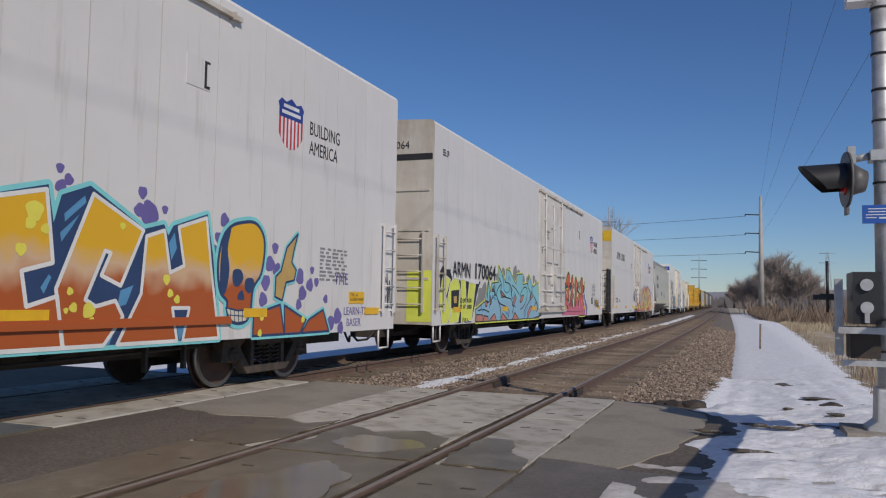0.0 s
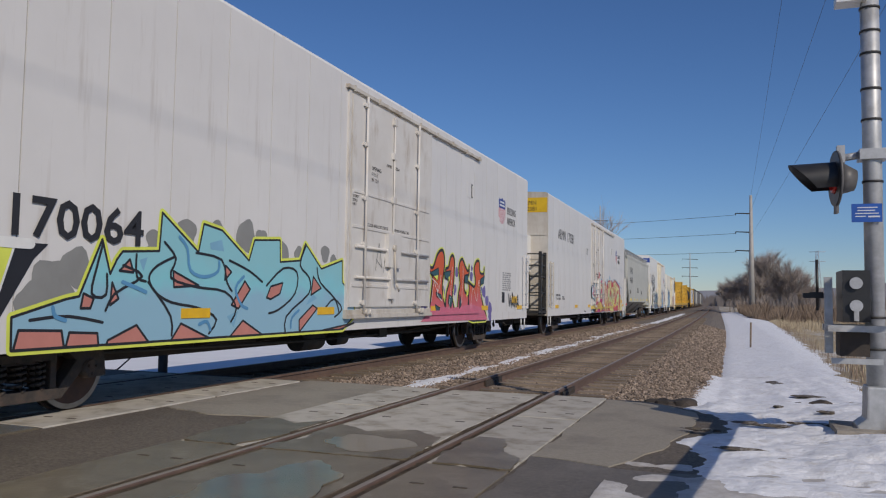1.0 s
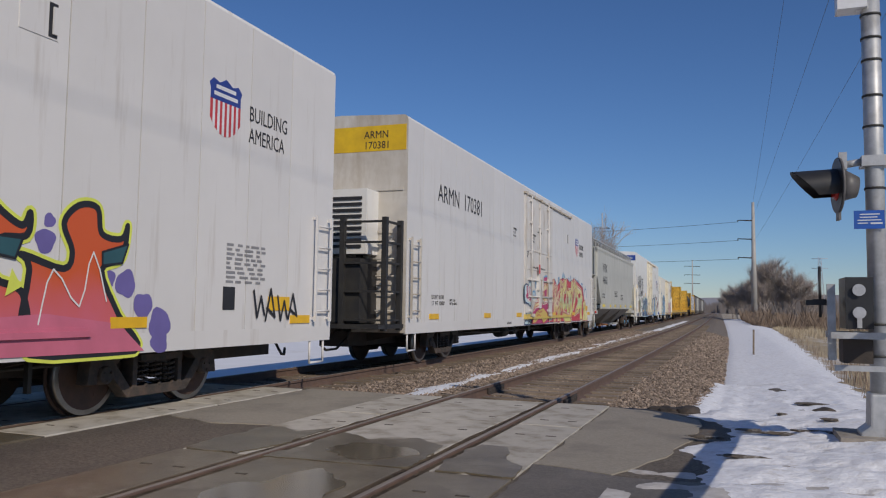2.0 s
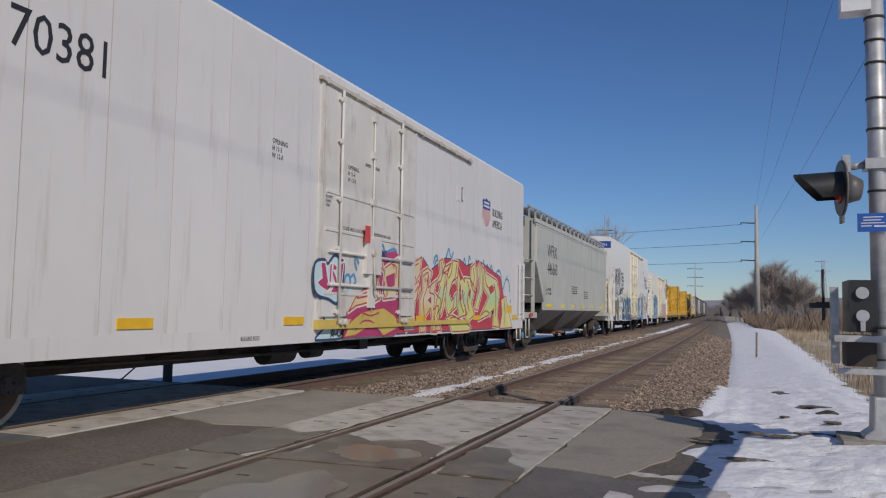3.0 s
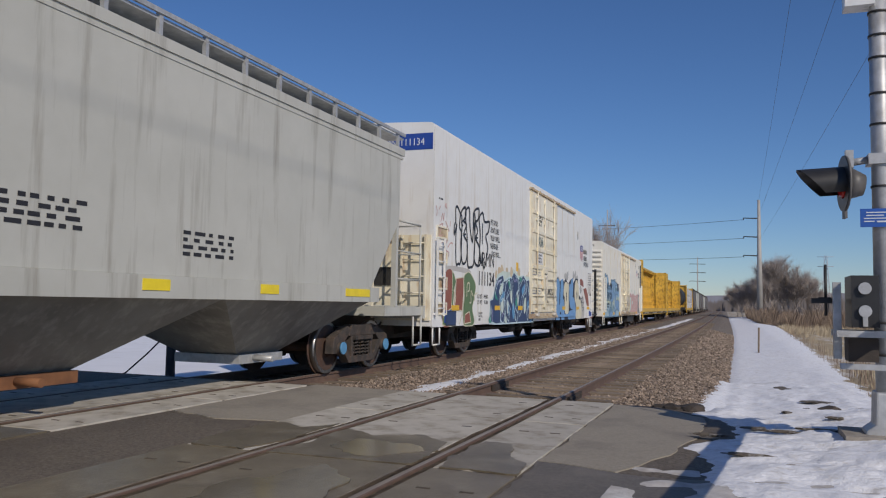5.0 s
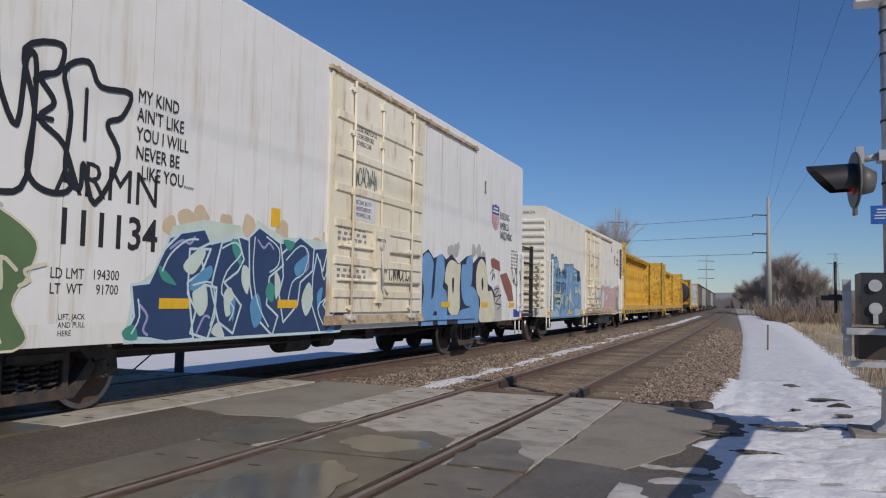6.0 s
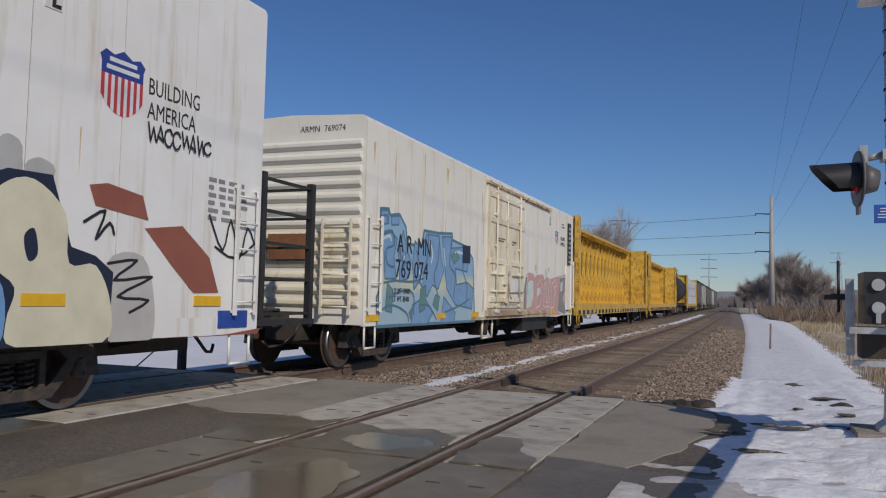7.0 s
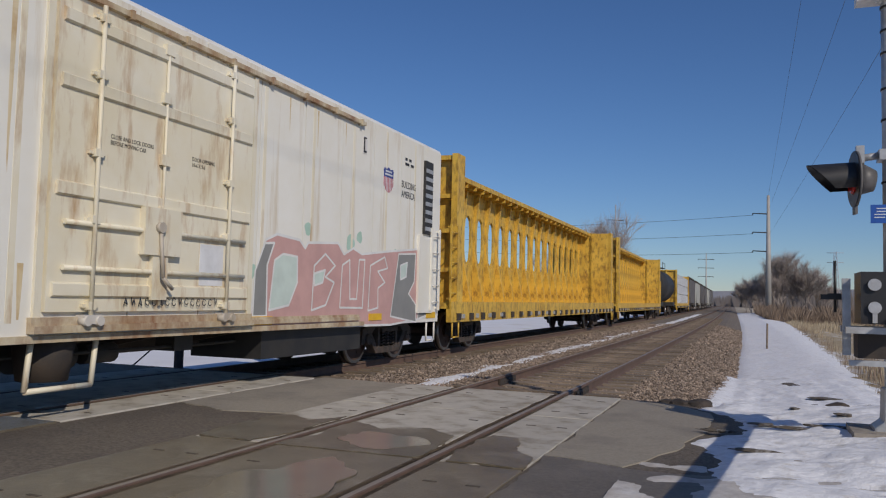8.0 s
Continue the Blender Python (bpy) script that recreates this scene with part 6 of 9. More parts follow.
    letter(car, [(18.61, 1.84), (18.89, 1.92), (19.05, 1.78), (18.73, 1.68)], "crimson", "pinkline", 0.012, at=0.0165, name="graffiti_hollow")
    letter(car, [(18.25, 0.98), (18.65, 1.05), (18.80, 0.89)], "crimson", "pinkline", 0.012, at=0.0165, name="graffiti_hollow")
    letter(car, [(15.18, 1.14), (15.32, 1.25), (15.40, 1.08)], "crimson", "pinkline", 0.012, at=0.0165, name="graffiti_hollow")
    blobs(car, [(14.93, 1.30, 0.07), (14.90, 1.14, 0.05), (15.94, 1.87, 0.04), (16.28, 1.64, 0.06), (16.19, 1.32, 0.06), (16.79, 2.04, 0.04), (17.31, 2.19, 0.04), (18.05, 2.18, 0.05), (19.88, 1.25, 0.07), (18.72, 1.13, 0.08), (16.38, 1.14, 0.05)], "mint", 0.0168, "mint sprayed spots")
    line(car, [(14.58, 2.27), (14.64, 2.38), (14.76, 2.43), (14.83, 2.35), (14.72, 2.31), (14.62, 2.19), (14.57, 2.05)], "blue", 0.03, at=0.0035, name="graffiti_line", label="blue sprayed curls over the word")
    line(car, [(15.17, 2.35), (15.32, 2.40), (15.42, 2.53), (15.53, 2.64), (15.62, 2.50), (15.82, 2.41)], "blue", 0.03, at=0.0035, name="graffiti_line", label="blue sprayed curls over the word")
    line(car, [(16.57, 2.41), (16.63, 2.49), (16.77, 2.27), (16.91, 2.32), (16.98, 2.57), (17.10, 2.44)], "blue", 0.03, at=0.0035, name="graffiti_line", label="blue sprayed curls over the word")
    line(car, [(18.17, 2.44), (18.37, 2.37), (18.46, 2.44), (18.69, 2.32), (18.83, 2.45), (18.99, 2.22)], "blue", 0.03, at=0.0035, name="graffiti_line", label="blue sprayed curls over the word")
    line(car, [(19.21, 2.20), (19.48, 2.35), (19.74, 2.25), (19.93, 1.82), (20.22, 2.11), (20.55, 2.08), (20.69, 1.67)], "blue", 0.03, at=0.0035, name="graffiti_line", label="blue sprayed curls over the word")
    blobs(car, [(15.79, 2.51, 0.05), (15.81, 2.56, 0.04), (17.52, 2.50, 0.04), (18.16, 2.51, 0.05), (19.52, 2.33, 0.05), (20.36, 2.21, 0.04), (20.74, 1.51, 0.05)], "blue", 0.0035, "blue sprayed dots")
    line(car, [(11.64, 1.99), (11.58, 1.73), (11.67, 1.50)], "pinkline", 0.014, at=0.0705)
    line(car, [(11.38, 1.98), (11.47, 1.72), (11.43, 1.42)], "pinkline", 0.014, at=0.0705)
    line(car, [(11.93, 1.75), (11.90, 1.54), (12.02, 1.46)], "pinkline", 0.014, at=0.0705)
    line(car, [(12.24, 2.09), (12.44, 2.05), (12.41, 1.77)], "pinkline", 0.014, at=0.0705)
    line(car, [(10.82, 1.43), (11.23, 1.48), (11.49, 1.54)], "pinkline", 0.014, at=0.0705)
    line(car, [(11.03, 1.18), (11.39, 1.13), (11.81, 1.21)], "pinkline", 0.014, at=0.0705)
    line(car, [(10.79, 0.88), (11.04, 1.03), (11.40, 1.03), (11.62, 0.92)], "pinkline", 0.014, at=0.0705)
    line(car, [(12.79, 2.08), (13.08, 2.04), (12.93, 1.80), (12.74, 1.72)], "pinkline", 0.013, at=0.0175)
    line(car, [(13.32, 2.06), (13.50, 1.92), (13.35, 1.67), (13.03, 1.54), (12.85, 1.42)], "pinkline", 0.013, at=0.0175)
    line(car, [(13.78, 1.81), (13.64, 1.52), (13.58, 1.12), (13.69, 0.79)], "pinkline", 0.013, at=0.0175)
    line(car, [(13.15, 1.58), (13.49, 1.59), (13.75, 1.77)], "pinkline", 0.013, at=0.0175)
    line(car, [(12.77, 1.23), (12.97, 1.12), (12.89, 0.83)], "pinkline", 0.013, at=0.0175)
    line(car, [(13.95, 1.94), (14.23, 2.03), (14.17, 1.70), (13.98, 1.45), (14.05, 1.11), (13.96, 0.79)], "pinkline", 0.013, at=0.0175)
    line(car, [(14.49, 1.89), (14.34, 1.62), (14.63, 1.55), (14.53, 1.11)], "pinkline", 0.013, at=0.0175)
    line(car, [(14.75, 1.82), (15.02, 1.92), (15.32, 2.31), (15.47, 2.36)], "pinkline", 0.013, at=0.0175)
    line(car, [(15.13, 1.47), (14.97, 1.11), (15.27, 0.79)], "pinkline", 0.013, at=0.0175)
    line(car, [(13.25, 2.21), (13.46, 2.14), (13.75, 2.22)], "pinkline", 0.013, at=0.0175)
    line(car, [(14.58, 1.24), (14.87, 1.33), (14.99, 0.84)], "pinkline", 0.013, at=0.0175)
    line(car, [(15.48, 2.22), (15.34, 1.84), (15.12, 1.65)], "pinkline", 0.013, at=0.0175)
    blobs(car, [(12.92, 1.97, 0.06), (13.33, 1.43, 0.06), (12.76, 1.53, 0.05), (14.08, 1.87, 0.05), (13.18, 1.00, 0.06), (14.80, 0.93, 0.07), (13.79, 1.60, 0.05), (14.36, 1.24, 0.06)], "tan", 0.0172, "tan sprayed spots")
    blobs(car, [(11.65, 1.80, 0.05), (12.32, 2.06, 0.05), (12.04, 1.54, 0.05), (11.38, 1.29, 0.05), (11.06, 1.13, 0.04)], "tan", 0.0702, "tan sprayed spots")
    line(car, [(15.00, 2.30), (15.08, 2.14), (15.03, 1.91), (14.90, 1.85)], "pinkline", 0.015, at=0.0178)
    line(car, [(15.27, 2.02), (15.22, 1.70), (15.00, 1.31), (14.78, 1.14)], "pinkline", 0.015, at=0.0178)
    line(car, [(15.75, 2.35), (15.66, 2.09), (15.42, 1.92)], "pinkline", 0.015, at=0.0178)
    line(car, [(16.04, 2.31), (15.93, 1.99), (15.73, 1.91)], "pinkline", 0.015, at=0.0178)
    line(car, [(15.88, 1.53), (15.85, 1.32), (15.58, 1.20)], "pinkline", 0.015, at=0.0178)
    line(car, [(16.26, 1.89), (16.37, 1.39), (16.66, 1.14)], "pinkline", 0.015, at=0.0178)
    line(car, [(16.81, 1.94), (16.98, 1.74), (16.84, 1.47), (17.07, 1.13)], "pinkline", 0.015, at=0.0178)
    line(car, [(17.27, 2.29), (17.36, 2.05), (17.24, 1.83)], "pinkline", 0.015, at=0.0178)
    line(car, [(17.79, 2.38), (17.83, 2.01), (17.69, 1.57)], "pinkline", 0.015, at=0.0178)
    line(car, [(18.17, 2.35), (18.32, 1.97), (18.61, 1.84), (19.35, 1.88)], "pinkline", 0.015, at=0.0178)
    line(car, [(19.04, 1.94), (19.24, 1.62), (19.17, 0.88)], "pinkline", 0.015, at=0.0178)
    line(car, [(20.03, 1.56), (20.15, 1.12), (19.99, 0.77)], "pinkline", 0.015, at=0.0178)
    line(car, [(17.99, 1.13), (18.37, 1.24), (18.79, 1.13)], "pinkline", 0.015, at=0.0178)
    line(car, [(15.63, 1.05), (16.03, 1.08), (16.68, 0.87)], "pinkline", 0.015, at=0.0178)
    line(car, [(14.60, 1.09), (14.73, 0.93), (14.68, 0.78)], "pinkline", 0.015, at=0.0178)
    line(car, [(17.08, 1.89), (17.38, 1.70), (17.61, 1.78)], "pinkline", 0.015, at=0.0178)
    line(car, [(14.97, 2.24), (15.04, 2.05), (14.95, 1.79)], "cream", 0.03, at=0.0169)
    line(car, [(15.50, 1.84), (15.45, 1.49), (15.55, 1.26)], "cream", 0.03, at=0.0169)
    line(car, [(16.52, 1.85), (16.62, 1.53), (16.84, 1.23)], "cream", 0.03, at=0.0169)
    line(car, [(18.38, 2.13), (19.03, 2.02), (19.35, 1.79)], "cream", 0.03, at=0.0169)
    line(car, [(17.68, 2.15), (17.76, 1.79)], "cream", 0.03, at=0.0169)
    scrawl(car, 11.55, 12.0, 2.2, 2.34, 4, "navy", 0.014, 16, "small dark tag", 0.07, (0, 1), (0.8, 1.0), 0.7)
    scrawl(car, 10.0, 10.8, 0.78, 0.95, 7, "black", 0.012, 15, "small black tag")
    bm = bmesh.new()
    bx(bm, HALF, HALF + 0.01, 18.9, 19.2, 1.15, 1.5)
    part("scan_plate", bm, M_INK, car, "small black data plate")
    bm = bmesh.new()
    bx(bm, HALF + 0.13, HALF + 0.136, 10.95, 11.15, 2.4, 2.7)
    part("warning_label", bm, SP["red"], car, "red paper label on the lock box")


def hopper(y, L, m, label, detail=True, spin=False):
    """A covered hopper: sloped ends, three bays, roof walk, end platforms."""
    car = thing("covered_hopper", label, "railcar", group="freight train cars")
    zt, zs = 4.28, 1.52
    out = [(1.45, zt), (1.45, 2.86), (2.65, zs), (L - 2.65, zs), (L - 1.45, 2.86), (L - 1.45, zt)]
    bm = bmesh.new()
    prism(bm, out, -HALF + 0.02, HALF - 0.02, "x")
    part("body", bm, m, car, bevel=0.03)
    for s in (1, -1):
        bm = bmesh.new()
        bx(bm, s * (HALF - 0.03) - 0.03, s * (HALF - 0.03) + 0.03, 1.3, L - 1.3, zt - 0.12, zt + 0.02)
        bx(bm, s * (HALF - 0.03) - 0.02, s * (HALF - 0.03) + 0.02, 1.35, L - 1.35, zt - 0.20, zt - 0.16)
        part("top_chord", bm, m, car, bevel=0.008)
        bm = bmesh.new()
        bx(bm, s * HALF - 0.05, s * HALF + 0.02, 2.4, L - 2.4, 1.28, 1.54)
        part("side_sill", bm, m, car, bevel=0.01)
    bm = bmesh.new()
    prism(bm, [(-1.5, zt - 0.02), (1.5, zt - 0.02), (0.9, zt + 0.18), (-0.9, zt + 0.18)], 1.45, L - 1.45, "y")
    part("roof", bm, m, car)
    # bays; on grey cars the shade beneath is put into their paint
    k = 3
    span = (L - 5.0) / k
    for i in range(k):
        a = 2.5 + i * span
        bm = bmesh.new()
        q = [(-1.45, a, 1.30), (1.45, a, 1.30), (1.45, a + span, 1.30), (-1.45, a + span, 1.30), (-0.5, a + span * .38, 0.42), (0.5, a + span * .38, 0.42), (0.5, a + span * .62, 0.42), (-0.5, a + span * .62, 0.42)]
        v = [bm.verts.new(c) for c in q]
        for f in ((0, 1, 2, 3), (7, 6, 5, 4), (4, 5, 1, 0), (5, 6, 2, 1), (6, 7, 3, 2), (7, 4, 0, 3)):
            bm.faces.new([v[j] for j in f])
        bmesh.ops.recalc_face_normals(bm, faces=bm.faces[:])
        bay = part("hopper_bay", bm, M_BAY if m is M_HOPPER else m, car, "sloped hopper bay")
        bm = bmesh.new()
        bx(bm, -0.6, 0.6, a + span * .36, a + span * .64, 0.30, 0.44)
        tube(bm, (0.55, a + span * .45, 0.38), (0.95, a + span * .45, 0.38), 0.05, n=8)
        part("outlet_gate", bm, M_RUSTLIGHT if i % 2 else M_GALV, bay)
    # platforms, posts, rails, slope sheet
    for e, d in ((0.0, 1), (L, -1)):
        bm = bmesh.new()
        bx(bm, -1.45, 1.45, min(e, e + d * 1.9), max(e, e + d * 1.9), 1.02, 1.20)
        bx(bm, -1.5, 1.5, min(e, e + d * .08), max(e, e + d * .08), 0.95, 1.22)
        part("end_platform", bm, m, car, bevel=0.01)
        for x in (-1.42, 1.42):
            bm = bmesh.new()
            bx(bm, x - 0.05, x + 0.05, e + d * 1.42 - 0.05, e + d * 1.42 + 0.05, 1.2, zt)
            part("corner_post", bm, m, car)
        bm = bmesh.new()
        prism(bm, [(e + d * 1.5, 2.86), (e + d * 2.6, 1.5), (e + d * 2.6, 1.3), (e + d * 1.9, 1.2)], -0.06, 0.06, "x")
        tube(bm, (-0.5, e + d * 1.1, 1.75), (0.55, e + d * 1.1, 1.75), 0.2, n=14)
        bx(bm, -0.5, -0.4, e + d * .9, e + d * 1.3, 1.2, 1.75)
        bx(bm, 0.4, 0.5, e + d * .9, e + d * 1.3, 1.2, 1.75)
        part("brake_reservoir", bm, m, car, "grey air reservoir on the end platform")
        for z in (1.75, 2.3, 2.9):
            bm = bmesh.new()
            path(bm, [(1.42, e + d * 1.42, z), (1.42, e + d * .12, z), (0.75, e + d * .06, z)], 0.02)
            part("end_rail", bm, m, car)
        for x, q, z0, z1 in ((1.42, .12, 1.2, 2.9), (0.75, .06, 1.2, 2.9), (0.75, 1.4, 2.9, zt)):
            bm = bmesh.new()
            path(bm, [(x, e + d * q, z0), (x, e + d * q, z1)], 0.022)
            part("rail_post", bm, m, car)
        coupler(car, e, -d)
        bm = bmesh.new()
        path(bm, [(HALF - 0.05, e + d * .2, 1.0), (HALF - 0.05, e + d * .2, 0.42), (HALF - 0.05, e + d * .62, 0.42), (HALF - 0.05, e + d * .62, 1.0)], 0.022)
        part("sill_step", bm, m, car)
        bm = bmesh.new()
        bx(bm, -0.33, 0.33, min(e, e + d * 4.2), max(e, e + d * 4.2), 0.7, 1.02)
        part("centre_sill", bm, M_UNDER, car)
    truck(car, 2.05, spin)
    truck(car, L - 2.05, spin)
    # roof walk with its lattice and posts
    bm = bmesh.new()
    for s in (-1.05, 1.05):
        bx(bm, s - 0.28, s + 0.28, 0.9, L - 0.9, zt + 0.30, zt + 0.34)
    for i in range(19):
        yy = 1.2 + (L - 2.4) * i / 18
        for s in (-1.33, 1.33):
            bx(bm, s - 0.03, s + 0.03, yy - 0.03, yy + 0.03, zt, zt + 0.40)
    for s in (-1.36, 1.36):
        bx(bm, s - 0.02, s + 0.02, 0.9, L - 0.9, zt + 0.36, zt + 0.42)
    part("roof_walk", bm, M_GALV if detail else M_UNDER, car, "grating roof walk on posts")
    bm = bmesh.new()
    for i in range(10):
        tube(bm, (0, 2.2 + (L - 4.4) * i / 9, zt + 0.1), (0, 2.2 + (L - 4.4) * i / 9, zt + 0.32), 0.32, n=14)
    part("roof_hatch", bm, m, car)
    enroll(car, y, L)
    return car


def car_d():
    L = 18.0
    car = hopper(63.45, L, M_HOPPER, "grey covered hopper with black reporting number", True, True)
    lettering("car_number", "WFRX\n446660", 0.62, M_INK, car, 3.1, 3.15, HALF - 0.0175, 0.88, label="large black reporting number")
    lettering("load_stencil", "LD LMT 222800\nLT  WT    63200", 0.14, M_INK, car, 2.95, 1.95, HALF - 0.0175, 0.8)
    lettering("car_number", "WFRX\n446660", 0.22, M_INK, car, 1.44, 3.30, 0.15, 0.9, True)
    bars("data_stencil", 4, M_INK, car, 7.5, 2.25, HALF - 0.0175, 1.2, 0.045)
    bars("data_stencil", 4, M_INK, car, 10.2, 2.1, HALF - 0.0175, 1.0, 0.045)
    for y in (2.75, 5.3, 7.2, 9.5, 11.8, 14.3):
        bm = bmesh.new()
        bx(bm, HALF + 0.018, HALF + 0.03, y, y + (0.9 if y < 3 or y > 14 else 0.45), 1.37, 1.50)
        part("reflector_strip", bm, M_LEMONTAPE, car, "yellow reflective strip")
    bm = bmesh.new()
    bx(bm, HALF - 0.05, HALF + 0.004, 0.75, 0.95, 1.06, 1.18)
    part("warning_label", bm, SP["red"], car, "small red label on the platform edge")
    for q in (2.05, L - 2.05):
        for dy in (-0.89, 0.89):
            bm = bmesh.new()
            tube(bm, (1.13, q + dy, WHEEL_R), (1.16, q + dy, WHEEL_R), 0.11, n=14)
            part("bearing_cap", bm, SP["blue"], car, "blue painted bearing cap")


def car_e():
    car, L = boxy_reefer(81.72, 19.72, 5.285, "111134", M_WHITE2, "bright white refrigerator car with throw-up graffiti", None, 3.4, "stripe")
    d = plug_door(car, 8.45, 12.05, 1.05, 4.86, 15.5, M_CREAM, 2, M_RUSTY, (0.08, 0.22, 0.38, 0.53, 0.68, 0.84), SP["carolina"])
    for i, (yy, zz, w, h, tx, s) in enumerate(((9.15, 2.60, .78, .38, "SECURE BOTH\nHASPS BEFORE\nMOVING CAR", .105),)):
        bm = bmesh.new()
        bx(bm, HALF + 0.05, HALF + 0.056, yy, yy + w, zz, zz + h)
        p = part("notice_plate", bm, M_SIGNWHITE, d, "white notice plate")
        lettering("stencil", tx, s, M_INK, p, yy + 0.04, zz + h - 0.12, HALF + 0.0575, 0.85)
    bars("data_stencil", 4, M_GREYINK, d, 8.6, 2.55, HALF + 0.053, 1.0, 0.05)
    bars("data_stencil", 4, M_GREYINK, d, 8.6, 1.95, HALF + 0.053, 1.0, 0.05)
    lettering("stencil", "OPEN CLOSE", 0.08, M_INK, d, 9.86, 2.28, HALF + 0.135, 0.8)
    lettering("stencil", "CLOSE AND LOCK\nDOORS BEFORE\nMOVING CAR", 0.12, M_INK, d, 9.12, 4.10, HALF + 0.053, 0.8)
    scrawl(d, 9.15, 9.95, 3.16, 3.52, 7, "deep_teal", 0.009, 4, "thin teal marker scribble", 0.056)
    scrawl(d, 10.55, 11.45, 1.55, 1.95, 6, "black", 0.014, 5, "black marker tag", 0.056, (0, 1), (0.7, 1.0), 0.9)
    emblem(car, 16.8, 3.78, 0.92)
    lettering("slogan", "BUILDING\nAMERICA", 0.27, M_INK, car, 17.5, 3.46, HALF + 0.004, 0.72)
    scrawl(car, 17.5, 18.6, 2.92, 3.15, 8, "black", 0.012, 17, "black marker scribble")
    hatch(car, 16.3, 3.95, 0.2, 0.34)
    bm = bmesh.new()
    bx(bm, -1.5, 1.5, -0.008, 0.0, 4.62, 4.98)
    part("end_band", bm, M_STRIPEBLUE, car, "dark blue stripe across the end")
    lettering("car_number", "ARMN 111134", 0.22, M_SIGNWHITE, car, -0.011, 4.72, 0.10, 0.9, True)
    lettering("stencil", "FREIGHT CAR", 0.20, M_INK, car, -0.004, 4.05, -0.75, 0.95, True)
    bars("data_stencil", 1, M_INK, car, 0.3, 3.6, HALF + 0.004, 0.3, 0.03)
    lettering("car_number", "ARMN", 0.52, M_INK, car, 3.10, 2.25, HALF + 0.0045, 0.98, label="large black reporting mark")
    lettering("car_number", "111134", 0.50, M_INK, car, 3.12, 1.76, HALF + 0.0045, 0.95, label="large black car number")
    bm = bmesh.new()
    bx(bm, HALF, HALF + 0.006, 6.78, 7.0, 2.26, 2.52)
    part("notice_plate", bm, M_YELTAPE, car, "small yellow notice")
    # corroded lower end with platform gear
    bm = bmesh.new()
    bx(bm, -1.45, 1.5, -0.03, 0.0, 0.9, 2.75)
    part("end_panel", bm, M_CREAM, car, "rust-stained lower end panel", bevel=0.008)
    bm = bmesh.new()
    bx(bm, 0.15, 0.65, -0.06, -0.03, 1.65, 2.05)
    part("end_vent", bm, M_BLACK, car, "black vent opening")
    ladder(car, 0.85, -0.02, 0.95, 2.75, 0.55, 5, M_CREAM, True, "end_ladder")
    ladder(car, -0.2, -0.5, 0.95, 2.75, 0.6, 5, M_CREAM, True, "end_ladder")
    for i in range(4):
        bm = bmesh.new()
        z = 1.02 + i * 0.56
        for a, b, c, q in ((0.18, 0.86, z, z + 0.04), (0.18, 0.86, z + 0.24, z + 0.28), (0.18, 0.22, z + 0.04, z + 0.24), (0.82, 0.86, z + 0.04, z + 0.24)):
            bx(bm, HALF, HALF + 0.025, a, b, c, q)
        s_ = part("grab_step", bm, M_CREAM, car, "framed side foot step")
        bm = bmesh.new()
        bx(bm, HALF, HALF + 0.004, 0.22, 0.82, z + 0.04, z + 0.24)
        part("step_pocket", bm, M_RUSTY, s_, "rusty step pocket")
    lettering("handwriting", "MY KIND\nAIN'T LIKE\nYOU I WILL\nNEVER BE\n  LIKE YOU.....", 0.21, SP["black"], car, 4.14, 3.38, HALF + 0.0145, 0.78, label="black marker handwriting")
    letter(car, [(1.39, 3.46), (1.50, 3.54), (1.73, 3.39), (1.84, 3.26), (1.80, 2.31), (1.61, 2.21), (1.47, 2.22), (1.43, 2.83), (1.48, 3.12), (1.32, 2.87), (1.31, 3.08), (1.41, 3.18)], None, "black", 0.030, soft=True, label="black sprayed outline of a bubble letter", at=0.006)
    letter(car, [(1.77, 3.43), (2.06, 3.59), (2.13, 3.40), (1.96, 3.25), (2.18, 3.18), (1.98, 2.92), (2.26, 2.74), (2.19, 2.32), (1.90, 2.25), (1.78, 2.67), (1.81, 2.97), (1.67, 3.09)], None, "black", 0.030, soft=True, label="black sprayed outline of a bubble letter", at=0.008)
    letter(car, [(2.07, 3.46), (2.37, 3.60), (2.44, 3.15), (2.65, 2.80), (2.72, 3.44), (2.83, 3.38), (2.78, 2.34), (2.50, 2.17), (2.29, 2.25), (2.22, 2.96)], None, "black", 0.030, soft=True, label="black sprayed outline of a bubble letter", at=0.010)
    letter(car, [(2.69, 3.51), (3.11, 3.68), (3.08, 3.41), (2.87, 3.31), (3.05, 3.10), (2.89, 2.91), (3.19, 2.71), (3.29, 2.31), (3.00, 2.24), (2.78, 2.42), (2.83, 2.98)], None, "black", 0.030, soft=True, label="black sprayed outline of a bubble letter", at=0.012)
    letter(car, [(3.15, 3.44), (3.44, 3.61), (3.61, 3.40), (4.03, 3.43), (3.92, 3.15), (3.72, 3.03), (3.90, 2.71), (3.60, 2.19), (3.43, 2.57), (3.40, 2.32), (3.21, 2.47), (3.25, 3.04)], None, "black", 0.030, soft=True, label="black sprayed outline of a bubble letter", at=0.014)
    line(car, [(1.95, 3.27), (1.79, 3.20), (1.94, 3.10)], "black", 0.024, at=0.017, name="graffiti_line")
    line(car, [(1.95, 2.93), (2.10, 2.94)], "black", 0.024, at=0.017, name="graffiti_line")
    line(car, [(3.01, 3.37), (2.81, 3.26)], "black", 0.024, at=0.017, name="graffiti_line")
    line(car, [(2.86, 2.92), (3.03, 2.93)], "black", 0.024, at=0.017, name="graffiti_line")
    line(car, [(3.43, 3.32), (3.43, 2.82)], "black", 0.024, at=0.017, name="graffiti_line")
